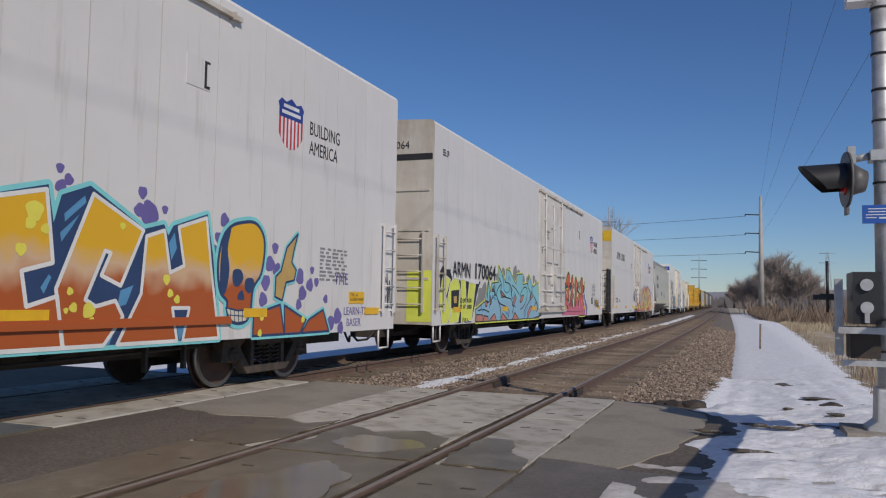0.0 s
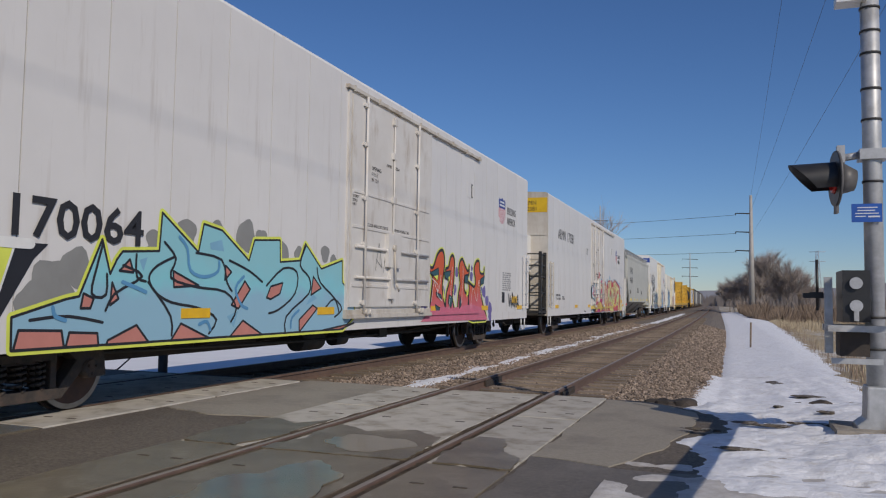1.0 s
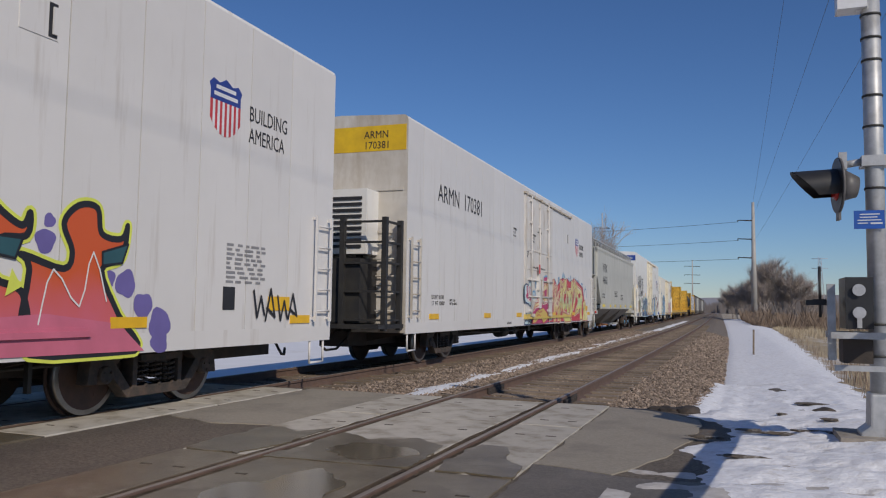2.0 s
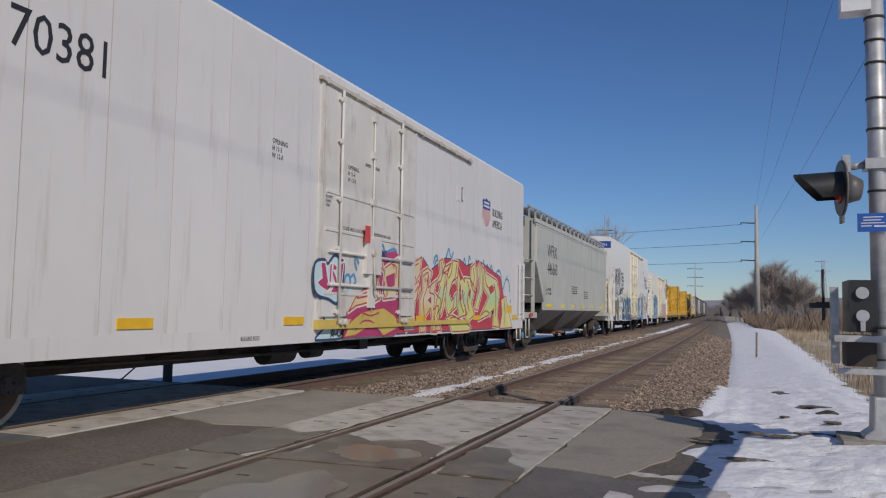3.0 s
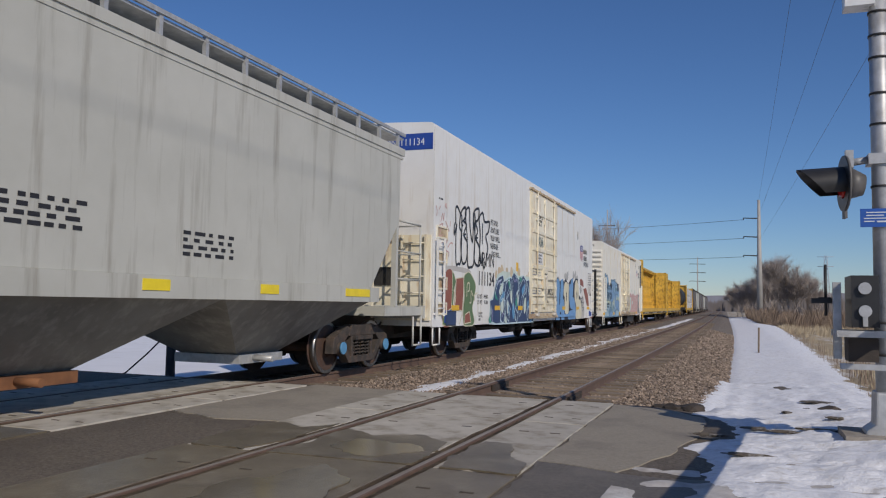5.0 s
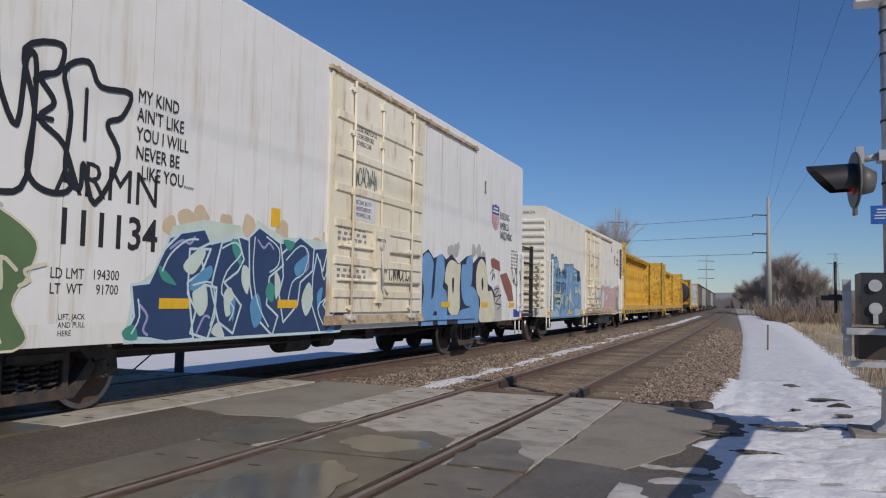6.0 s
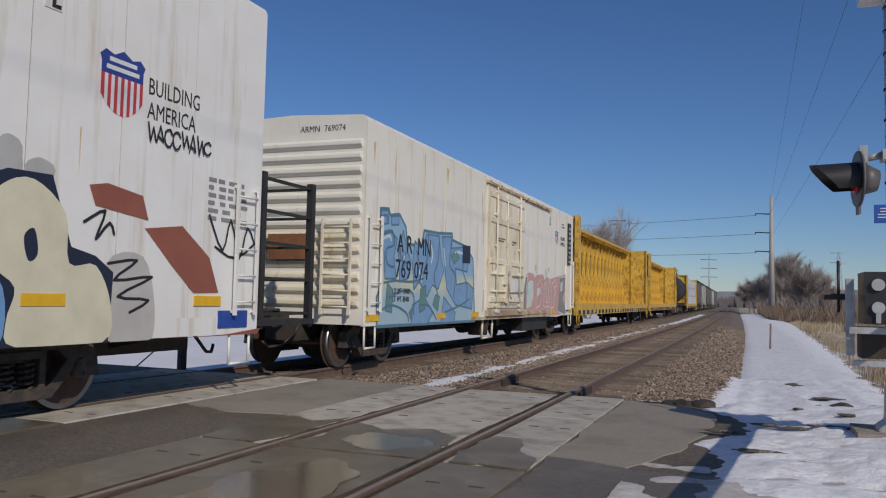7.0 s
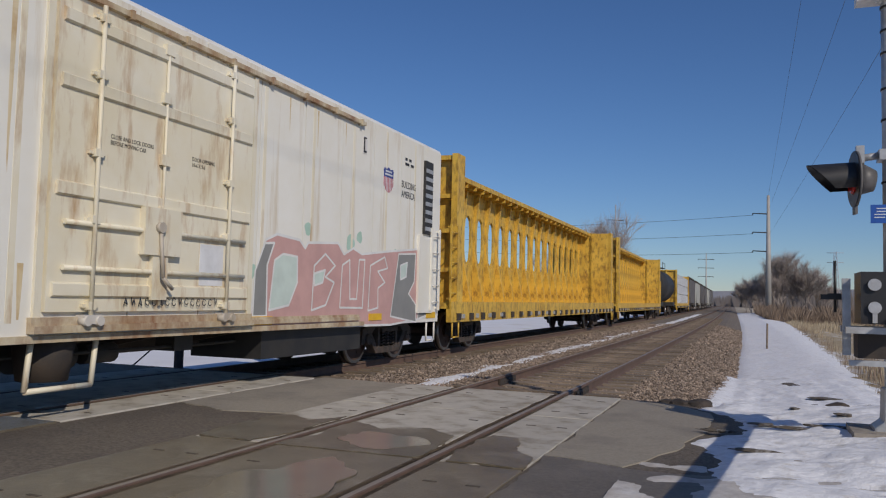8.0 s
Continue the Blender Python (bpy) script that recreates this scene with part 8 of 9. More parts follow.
    letter(car, [(2.15, 2.38), (2.49, 2.26), (2.76, 2.57), (3.44, 2.58), (3.55, 2.15), (3.73, 1.86), (3.43, 1.46), (3.11, 1.54), (2.83, 1.29), (2.40, 1.59), (2.14, 1.43), (2.05, 1.95)], "cold_blue", "wash_blue", 0.018, at=0.008, label="washed-out blue sprayed letter")
    letter(car, [(3.61, 2.58), (4.17, 2.63), (4.14, 2.37), (4.89, 2.44), (5.37, 2.29), (5.23, 1.89), (4.44, 1.94), (4.55, 1.58), (5.24, 1.65), (5.68, 1.52), (5.60, 1.03), (4.49, 1.13), (3.93, 1.48)], "cold_blue", "wash_blue", 0.018, at=0.008, label="washed-out blue sprayed letter")
    letter(car, [(3.77, 1.30), (4.50, 0.95), (4.42, 0.72), (3.61, 0.70)], "cold_blue", "wash_blue", 0.018, at=0.008, label="washed-out blue sprayed letter")
    letter(car, [(2.10, 1.13), (2.69, 1.29), (3.15, 0.96), (2.87, 0.73), (2.06, 0.72)], "cold_blue", "wash_blue", 0.018, at=0.008, label="washed-out blue sprayed letter")
    letter(car, [(0.93, 1.53), (1.15, 1.40), (1.14, 0.99), (0.86, 1.03)], "sea_green", "wash_blue", 0.014, at=0.011, name="graffiti_shade", label="faded sea green sprayed patch")
    letter(car, [(2.47, 1.44), (2.75, 1.53), (2.73, 1.05), (2.43, 0.97)], "sea_green", "wash_blue", 0.014, at=0.011, name="graffiti_shade", label="faded sea green sprayed patch")
    letter(car, [(3.14, 1.13), (3.28, 1.34), (3.52, 1.30), (3.43, 1.00)], "sea_green", "wash_blue", 0.014, at=0.011, name="graffiti_shade", label="faded sea green sprayed patch")
    letter(car, [(1.50, 1.99), (1.70, 2.15), (1.65, 1.85)], "sea_green", "wash_blue", 0.014, at=0.011, name="graffiti_shade", label="faded sea green sprayed patch")
    letter(car, [(4.15, 2.20), (4.41, 2.35), (4.71, 2.19), (4.34, 2.03)], "sea_green", "wash_blue", 0.014, at=0.011, name="graffiti_shade", label="faded sea green sprayed patch")
    letter(car, [(1.92, 0.98), (2.10, 1.09), (2.05, 0.83)], "sea_green", "wash_blue", 0.014, at=0.011, name="graffiti_shade", label="faded sea green sprayed patch")
    letter(car, [(4.89, 2.49), (5.42, 2.51), (5.43, 2.10), (4.89, 2.08)], "night", at=0.014, name="notice_plate", label="dark data plate")
    blobs(car, [(11.50, 2.26, 0.10), (12.86, 2.14, 0.14), (13.18, 2.26, 0.10), (10.09, 1.57, 0.10), (14.66, 2.06, 0.09), (15.19, 2.04, 0.09)], "mint_mist", 0.0025, "thin green sprayed haze")
    letter(car, [(10.09, 0.96), (10.22, 1.65), (10.39, 2.01), (10.67, 2.11), (11.27, 2.07), (11.43, 1.96), (11.51, 2.05), (12.43, 2.11), (12.64, 1.94), (12.96, 2.06), (13.28, 1.98), (14.41, 2.10), (16.33, 2.28), (16.58, 0.87), (14.50, 0.69), (10.21, 0.80)], "rose", "white", 0.02, at=0.004, name="graffiti_block", label="faded red sprayed block")
    letter(car, [(10.46, 0.96), (10.44, 1.66), (10.60, 1.98), (10.37, 1.96), (10.16, 1.57), (10.14, 0.96)], "grey", "white", 0.016, at=0.008, label="faded sprayed letter with pale edge")
    letter(car, [(10.52, 1.04), (10.62, 1.74), (10.83, 1.84), (11.21, 1.82), (11.23, 1.44), (11.02, 1.11)], "mint_white", "white", 0.016, at=0.008, label="faded sprayed letter with pale edge")
    letter(car, [(11.66, 1.03), (11.70, 1.71), (12.03, 1.91), (12.35, 1.74), (12.05, 1.55), (12.33, 1.47), (12.08, 1.11)], "rose", "white", 0.016, at=0.008, label="faded sprayed letter with pale edge")
    letter(car, [(11.70, 1.59), (12.04, 1.66), (11.97, 1.46), (11.73, 1.41)], "mint_white", "white", 0.016, at=0.008, label="faded sprayed letter with pale edge")
    letter(car, [(12.54, 1.07), (12.59, 1.76), (12.84, 1.86), (12.88, 1.21), (13.12, 1.21), (13.18, 1.88), (13.39, 1.89), (13.34, 1.06)], "rose", "white", 0.016, at=0.008, label="faded sprayed letter with pale edge")
    letter(car, [(13.56, 1.01), (13.61, 1.80), (14.18, 1.98), (14.31, 1.78), (13.91, 1.71), (14.21, 1.52), (13.93, 1.41), (13.95, 1.06)], "rose", "white", 0.016, at=0.008, label="faded sprayed letter with pale edge")
    letter(car, [(14.49, 0.90), (14.79, 2.07), (15.60, 2.12), (15.55, 1.56), (15.29, 1.33), (15.66, 1.11), (15.68, 0.77)], "grey", "white", 0.016, at=0.008, label="faded sprayed letter with pale edge")
    letter(car, [(14.88, 1.86), (15.20, 1.93), (15.16, 1.65), (14.90, 1.59)], "mint_white", "white", 0.016, at=0.008, label="faded sprayed letter with pale edge")
    letter(car, [(15.77, 0.83), (15.88, 2.25), (16.33, 2.28), (16.48, 0.93)], "grey", "white", 0.016, at=0.008, label="faded sprayed letter with pale edge")
    line(car, [(0.67, 2.42), (1.08, 2.49), (1.17, 2.24), (0.84, 2.14), (0.91, 1.87), (1.28, 1.83)], "wash_blue", 0.022, at=0.0125)
    line(car, [(1.42, 2.41), (1.50, 1.99), (1.89, 1.94)], "wash_blue", 0.022, at=0.0125)
    line(car, [(0.78, 1.53), (1.30, 1.58), (2.01, 1.58), (2.81, 1.69)], "wash_blue", 0.022, at=0.0125)
    line(car, [(1.00, 1.26), (1.77, 1.42), (2.15, 1.28), (2.12, 0.83)], "wash_blue", 0.022, at=0.0125)
    line(car, [(2.83, 2.54), (2.79, 2.09), (2.53, 1.67)], "wash_blue", 0.022, at=0.0125)
    line(car, [(3.44, 2.56), (3.39, 2.05), (3.18, 1.70), (3.53, 1.21)], "wash_blue", 0.022, at=0.0125)
    line(car, [(4.22, 2.56), (4.07, 2.01), (4.45, 1.76), (4.30, 1.13)], "wash_blue", 0.022, at=0.0125)
    line(car, [(5.20, 2.42), (4.92, 1.97), (5.25, 1.51), (5.08, 0.94)], "wash_blue", 0.022, at=0.0125)
    line(car, [(0.61, 1.00), (1.11, 1.13), (1.80, 0.98), (1.93, 0.76)], "wash_blue", 0.022, at=0.0125)
    line(car, [(0.61, 2.71), (0.85, 2.75), (0.86, 2.61)], "wash_blue", 0.022, at=0.0125)
    line(car, [(2.43, 1.13), (2.99, 1.09), (3.48, 0.71)], "wash_blue", 0.022, at=0.0125)
    line(car, [(3.79, 0.96), (4.87, 1.13), (5.58, 1.32)], "wash_blue", 0.022, at=0.0125)
    line(car, [(2.23, 2.20), (2.38, 1.90), (2.20, 1.58)], "wash_blue", 0.022, at=0.0125)
    line(car, [(0.73, 2.33), (0.98, 2.39), (1.04, 2.29)], "sky_white", 0.03, at=0.0122, name="graffiti_shine")
    line(car, [(1.48, 2.27), (1.64, 2.07), (1.60, 1.85)], "sky_white", 0.03, at=0.0122, name="graffiti_shine")
    line(car, [(2.91, 2.42), (3.08, 2.19), (2.97, 1.94)], "sky_white", 0.03, at=0.0122, name="graffiti_shine")
    line(car, [(4.41, 2.31), (4.90, 2.30), (5.05, 2.17)], "sky_white", 0.03, at=0.0122, name="graffiti_shine")
    line(car, [(2.38, 1.82), (2.53, 1.60)], "sky_white", 0.03, at=0.0122, name="graffiti_shine")
    line(car, [(3.71, 2.33), (3.81, 1.99)], "sky_white", 0.03, at=0.0122, name="graffiti_shine")
    for i in range(12):
        y = 1.2 + i * 1.3
        if not 6.4 < y < 10.2:
            bm = bmesh.new()
            bx(bm, HALF, HALF + 0.0035, y - 0.035, y + 0.035, 0.95, 4.28)
            part("side_rib", bm, M_CREAM, car)
    bm = bmesh.new()
    bx(bm, HALF, HALF + 0.03, 5.6, 13.4, 0.76, 0.83)
    part("rub_strip", bm, M_RUSTY, car, "rust-brown strip along the sill", bevel=0.006)
    rust_runs(car, ((10.3, 4.1, 0.05, 0.7), (10.9, 4.12, 0.03, 0.5), (11.7, 4.1, 0.04, 0.6), (12.6, 4.1, 0.03, 0.4), (6.3, 3.9, 0.06, 1.6), (2.6, 4.2, 0.05, 0.9), (3.9, 4.1, 0.12, 0.35), (6.5, 1.5, 0.07, 0.6), (0.3, 4.0, 0.08, 0.4)))
    reflectors(car, (0.1, 3.4, 5.6, 7.2, 10.1, 13.6, 16.2), 0.84, 0.5)
    bm = bmesh.new()
    bx(bm, HALF, HALF + 0.05, L - 0.95, L - 0.55, 2.55, 4.05)
    bx(bm, HALF, HALF + 0.055, L - 1.2, L - 0.45, 0.95, 2.5, 1)
    for i in range(8):
        bx(bm, HALF + 0.05, HALF + 0.06, L - 0.93, L - 0.57, 2.62 + i * 0.17, 2.70 + i * 0.17, 2)
    part("equipment_door", bm, [M_BLACK, M_OLDWHITE, M_GALV], car, "equipment door with black louvred opening", bevel=0.01)
    bm = bmesh.new()
    path(bm, [(HALF - 0.1, 6.75, 0.78), (HALF - 0.1, 6.7, 0.30), (HALF - 0.1, 7.5, 0.30), (HALF - 0.1, 7.55, 0.78)], 0.03)
    part("tank_guard", bm, M_CREAM, car, "bent cream guard rail under the sill")
    bm = bmesh.new()
    tube(bm, (HALF - 0.35, 7.12, 0.36), (HALF - 0.35, 7.12, 0.78), 0.24, 0.3, n=16)
    part("drain_pot", bm, M_UNDER, car, "dark conical pot under the sill")
    bm = bmesh.new()
    bx(bm, 0.2, HALF - 0.15, 10.6, 13.6, 0.35, 0.76)
    part("fuel_tank", bm, M_BLACK, car, "black fuel tank under the floor")
    scrawl(d, 7.7, 9.3, 1.10, 1.2, 15, "black", 0.006, 21, "black marker line", 0.075, (0, 1, 2), (0.7, 1.0), 0.6)
    bm = bmesh.new()
    bx(bm, HALF + 0.05, HALF + 0.055, 8.95, 9.4, 1.35, 1.85)
    part("notice_plate", bm, M_SIGNWHITE, d, "pale notice plate")


def centerbeam(y, L, m, label, load=None, slots=True, spin=False):
    """A centre-beam flat car: bulkheads at both ends, a pierced beam down the middle, stakes under the top chord."""
    car = thing("centerbeam_car", label, "railcar", group="freight train cars")
    H = 4.55
    bm = bmesh.new()
    bx(bm, -1.5, 1.5, 0.15, L - 0.15, 1.02, 1.16)
    bx(bm, HALF - 0.12, HALF, 0.15, L - 0.15, 0.72, 1.18)
    bx(bm, -HALF, -HALF + 0.12, 0.15, L - 0.15, 0.72, 1.18)
    part("deck", bm, m, car, bevel=0.01)
    bm = bmesh.new()
    bx(bm, -0.33, 0.33, -0.1, L + 0.1, 0.68, 1.02)
    for i in range(26):
        yy = 0.6 + (L - 1.2) * i / 25
        bx(bm, HALF - 0.05, HALF + 0.05, yy - 0.10, yy + 0.10, 0.76, 0.92)
    part("underframe", bm, M_UNDER, car)
    bm = bmesh.new()
    for i in range(22):
        yy = 0.9 + (L - 1.8) * i / 21
        bx(bm, HALF - 0.02, HALF + 0.045, yy - 0.07, yy + 0.07, 0.80, 0.90)
    part("tie_down", bm, M_GALV, car, "row of small winches along the sill")
    for e, d in ((0.0, 1), (L, -1)):
        bm = bmesh.new()
        y0, y1 = sorted((e + d * 0.45, e + d * 0.95))
        bx(bm, -1.5, 1.5, y0 + 0.2 if d > 0 else y0, y1 if d > 0 else y1 - 0.2, 1.16, H)
        wall = part("bulkhead", bm, m, car, "tall end bulkhead with posts", bevel=0.012)
        for x in (-1.45, -0.5, 0.5, 1.45):
            bm = bmesh.new()
            bx(bm, x - 0.07, x + 0.07, y0, y1, 1.0, H + 0.02)
            part("post", bm, m, wall, bevel=0.012)
        for z in (1.9, 2.8, 3.6, H - 0.06):
            bm = bmesh.new()
            bx(bm, -1.5, 1.5, y0 + 0.05, y1 - 0.02, z - 0.05, z + 0.05)
            part("stiffener", bm, m, wall, bevel=0.012)
        ladder(car, HALF - 0.08, e + d * 0.3 - 0.22, 1.2, 2.9, 0.4, 5, m)
        coupler(car, e, -d)
        step(car, e + d * 0.5 - 0.2, m)
    n = 19
    a, b = 1.0, L - 1.0
    w = (b - a) / n
    bm = bmesh.new()
    bx(bm, -0.035, 0.035, a, b, 1.16, 2.25)
    part("lower_web", bm, m, car)
    bm = bmesh.new()
    bx(bm, -0.035, 0.035, a, b, 3.68, H - 0.12)
    bx(bm, -0.52, 0.52, 0.9, L - 0.9, H - 0.13, H)
    for i in range(30):
        yy = 1.2 + (L - 2.4) * i / 29
        bx(bm, -0.5, 0.5, yy - 0.02, yy + 0.02, H - 0.25, H - 0.12)
    part("top_chord", bm, m, car, "wide top chord", bevel=0.008)
    def col():
        bm = bmesh.new()
        h = w * 0.5
        # waisted web between two rounded slots, with a proud stiffener
        prism(bm, [(-h * .98, 2.24), (h * .98, 2.24), (h * .62, 2.4), (h * .5, 2.7), (h * .5, 3.3), (h * .62, 3.56), (h * .98, 3.69), (-h * .98, 3.69), (-h * .62, 3.56), (-h * .5, 3.3), (-h * .5, 2.7), (-h * .62, 2.4)], -0.035, 0.035, "x")
        prism(bm, [(0.03, 1.16), (0.36, 1.16), (0.14, 2.25), (0.08, 2.6), (0.08, 3.4), (0.22, H - 0.13), (0.03, H - 0.13)], -0.05, 0.05, "y")
        prism(bm, [(-0.03, 1.16), (-0.36, 1.16), (-0.14, 2.25), (-0.08, 2.6), (-0.08, 3.4), (-0.22, H - 0.13), (-0.03, H - 0.13)], -0.05, 0.05, "y")
        return shape("beam_post", bm, m, 0.008)
    me = once(("post", m.name, round(w, 3)), col)
    for i in range(n):
        part("beam_post", me, None, car).matrix_basis = pose(0, a + w * (i + .5), 0)
    if load:
        rnd = random.Random(9)
        k = 11
        lw = (L - 2.6) / k
        for i in range(k):
            for s in (-1, 1):
                for j, z in enumerate((1.2, 2.2, 3.2)):
                    bm = bmesh.new()
                    x0, x1 = sorted((s * 0.58, s * (1.46 - 0.03 * rnd.random())))
                    bx(bm, x0, x1, 1.3 + i * lw + 0.03, 1.3 + (i + 1) * lw - 0.04, z, z + 0.92 + 0.04 * rnd.random())
                    for q in (0.3, 0.7):
                        bx(bm, x0 - 0.005, x1 + 0.005, 1.3 + (i + q) * lw - 0.02, 1.3 + (i + q) * lw + 0.02, z, z + 0.965, 1)
                    part("lumber_bundle", bm, [load, M_INK], car, "white wrapped lumber bundle", bevel=0.0)
    truck(car, 2.6, spin)
    truck(car, L - 2.6, spin)
    enroll(car, y, L)
    return car


def tank_car(y, L):
    car = thing("tank_car", "black tank car with top platform", "railcar", group="freight train cars")
    bm = bmesh.new()
    tube(bm, (0, 1.2, 2.75), (0, L - 1.2, 2.75), 1.48, n=36)
    for e, d in ((1.2, -1), (L - 1.2, 1)):
        prev = 1.48
        for q, r in ((0.25, 1.3), (0.42, 0.85), (0.5, 0.3)):
            tube(bm, (0, e + d * (q - 0.2), 2.75), (0, e + d * q, 2.75), prev, r, n=36)
            prev = r
    part("tank", bm, M_BLACK, car)
    bm = bmesh.new()
    tube(bm, (0, L / 2, 4.1), (0, L / 2, 4.5), 0.45, n=18)
    bx(bm, -1.0, 1.0, L / 2 - 1.2, L / 2 + 1.2, 4.28, 4.32)
    for x in (-1.0, 1.0):
        path(bm, [(x, L / 2 - 1.2, 4.3), (x, L / 2 - 1.2, 4.75), (x, L / 2 + 1.2, 4.75), (x, L / 2 + 1.2, 4.3)], 0.025)
    part("manway_platform", bm, M_UNDER, car)
    bm = bmesh.new()
    bx(bm, -1.4, 1.4, 0, 2.6, 0.95, 1.3)
    bx(bm, -1.4, 1.4, L - 2.6, L, 0.95, 1.3)
    part("stub_sill", bm, M_BLACK, car)
    truck(car, 1.9, False)
    truck(car, L - 1.9, False)
    enroll(car, y, L)


def build_train():
    car_a()
    car_b()
    car_c()
    car_d()
    car_e()
    car_f()
    g = centerbeam(122.0, 23.3, M_YELLOW, "empty yellow centre-beam flat car with rusty posts", spin=True)
    centerbeam(146.4, 23.3, M_YELLOW, "empty yellow centre-beam flat car further along the train")
    tank_car(170.9, 15.6)
    centerbeam(187.6, 23.3, M_YELLOW, "centre-beam flat car loaded with white wrapped lumber", M_SIGNWHITE)
    y = 212.2
    for i in range(7):
        hopper(y, 17.3, M_HOPPERD if i % 3 != 1 else M_HOPPER, "dark covered hopper in the far part of the train" if i % 3 != 1 else "grey covered hopper in the far part of the train", False)
        y += 18.4


# ---- crossing signal ----
def build_signal():
    X, Y, Z = 1.25, 8.5, 0.10
    sig = thing("crossing_signal", "galvanised crossing signal mast with lowered gate", "signal", pose(X, Y, Z))
    bm = bmesh.new()
    tube(bm, (0, 0, 0.25), (0, 0, 5.2), 0.085, n=20)
    mast = part("mast", bm, M_GALV, sig)
    for z in (0.75, 1.05, 2.35, 2.95, 3.25, 3.6, 3.82, 4.05, 4.4, 4.75):
        bm = bmesh.new()
        tube(bm, (0, 0, z), (0, 0, z + 0.02), 0.094, n=20)
        part("band_clamp", bm, M_BLACK, mast, "thin dark band clamp")
    bm = bmesh.new()
    prism(bm, [(-0.19, 0.0), (0.19, 0.0), (0.19, 0.06), (0.11, 0.12), (0.10, 0.42), (-0.10, 0.42), (-0.11, 0.12), (-0.19, 0.06)], -0.16, 0.16, "y")
    part("mast_base", bm, M_GALV, sig, "flared cast mast base", bevel=0.02)
    bm = bmesh.new()
    bx(bm, -0.38, 0.34, -0.34, 0.34, -0.35, 0.03)
    part("foundation", bm, M_CONCRETE, sig, "rough concrete foundation", bevel=0.03)
    def lamp(sx, z, yaw, nm):
        # background disc, hood, lens and housing on a side arm; face looks along -x of the head
        h = new("lamp_head")
        h.parent = sig
        h.matrix_basis = pose(sx, -0.02, z, 0, 0, yaw)
        bm = bmesh.new()
        tube(bm, (0, 0, 0), (-0.02, 0, 0), 0.272, n=32)
        bx(bm, -0.022, 0.0, -0.06, 0.06, -0.34, -0.24)
        part("background_disc", bm, M_LAMPBACK, h, "round background plate, dark grey behind")
        bm = bmesh.new()
        tube(bm, (-0.02, 0, 0), (-0.026, 0, 0), 0.268, n=32)
        part("disc_face", bm, M_SIGNALBLACK, h)
        bm = bmesh.new()
        tube(bm, (0.0, 0, 0), (0.16, 0, -0.02), 0.17, 0.10, n=20)
        part("lamp_housing", bm, M_LAMPBACK, h)
        bm = bmesh.new()
        tube(bm, (-0.026, 0, 0), (-0.05, 0, 0), 0.15, 0.13, n=24)
        part("lens", bm, M_REDLENS, h, "dark red round lens")
        bm = bmesh.new()
        k = 16
        inner, outer = [], []
        for i in range(k + 1):
            a = math.radians(-35 + 250 * i / k)
            ln = 0.12 + 0.30 * max(0.0, math.sin(a) * 0.5 + 0.5)
            inner.append((0.165 * math.cos(a), 0.165 * math.sin(a)))
            outer.append(ln)
        for r in (0.165, 0.158):
            va = [bm.verts.new((-0.02, p[0] * r / .165, p[1] * r / .165)) for p in inner]
            vb = [bm.verts.new((-0.02 - o, p[0] * r / .165, p[1] * r / .165 - 0.05 * o)) for p, o in zip(inner, outer)]
            for i in range(k):
                bm.faces.new((va[i], va[i + 1], vb[i + 1], vb[i])).smooth = True
        part("hood", bm, M_SIGNALBLACK, h, "long black visor hood")
        return h
    lamp(-0.31, 2.40, 6, "a")
    bm = bmesh.new()
    path(bm, [(0, 0, 2.62), (-0.12, -0.02, 2.62), (-0.27, -0.02, 2.60)], 0.035, n=10)
    bx(bm, -0.12, 0.12, -0.11, 0.11, 2.57, 2.67)
    bx(bm, -0.31, -0.24, -0.06, 0.02, 2.55, 2.72)
    part("side_arm", bm, M_GALV, sig, "short grey lamp arm", bevel=0.005)
    # upper lamp cluster at the top of the mast
    bm = bmesh.new()
    path(bm, [(0, 0, 4.1), (-0.14, -0.02, 4.15)], 0.03, n=8)
    bx(bm, -0.30, -0.04, -0.12, 0.10, 4.12, 4.34)
    part("junction_box", bm, M_SIGNWHITE, sig, "pale junction box near the mast top", bevel=0.02)
    # blue notice sign
    bm = bmesh.new()
    bx(bm, -0.20, 0.06, -0.112, -0.10, 1.965, 2.14)
    sgn = part("notice_sign", bm, M_BLUE, sig, "small blue notice sign with white lines", bevel=0.004)
    bm = bmesh.new()
    for i, (a, b) in enumerate(((-0.15, 0.02), (-0.15, 0.00), (-0.17, 0.03), (-0.17, -0.08), (-0.06, 0.04))):
        z = 2.105 - 0.028 * min(i, 3)
        bx(bm, a, b, -0.1155, -0.112, z - (0.006 if i < 4 else 0.012), z + 0.003)
    part("sign_lines", bm, M_SIGNWHITE, sgn)
    # gate mechanism with support arms, counterweight and the lowered gate arm
    bm = bmesh.new()
    bx(bm, -0.31, -0.08, -0.30, 0.20, 1.02, 1.50)
    mech = part("gate_mechanism", bm, M_SIGNALBLACK, sig, "black gate mechanism housing", bevel=0.03)
    for z in (1.38, 1.17):
        bm = bmesh.new()
        tube(bm, (-0.20, -0.30, z), (-0.20, -0.335, z), 0.055, n=18)
        part("cover_boss", bm, M_GALV, mech, "grey round cover")
    bm = bmesh.new()
    bx(bm, -0.22, -0.18, -0.33, -0.30, 1.03, 1.12)
    part("latch", bm, M_GALV, mech)
    bm = bmesh.new()
    bx(bm, -0.45, -0.38, -0.16, -0.10, 0.72, 1.44)
    bx(bm, -0.44, 0.1, -0.34, -0.28, 0.93, 0.99)
    bx(bm, -0.44, 0.1, 0.12, 0.18, 0.93, 0.99)
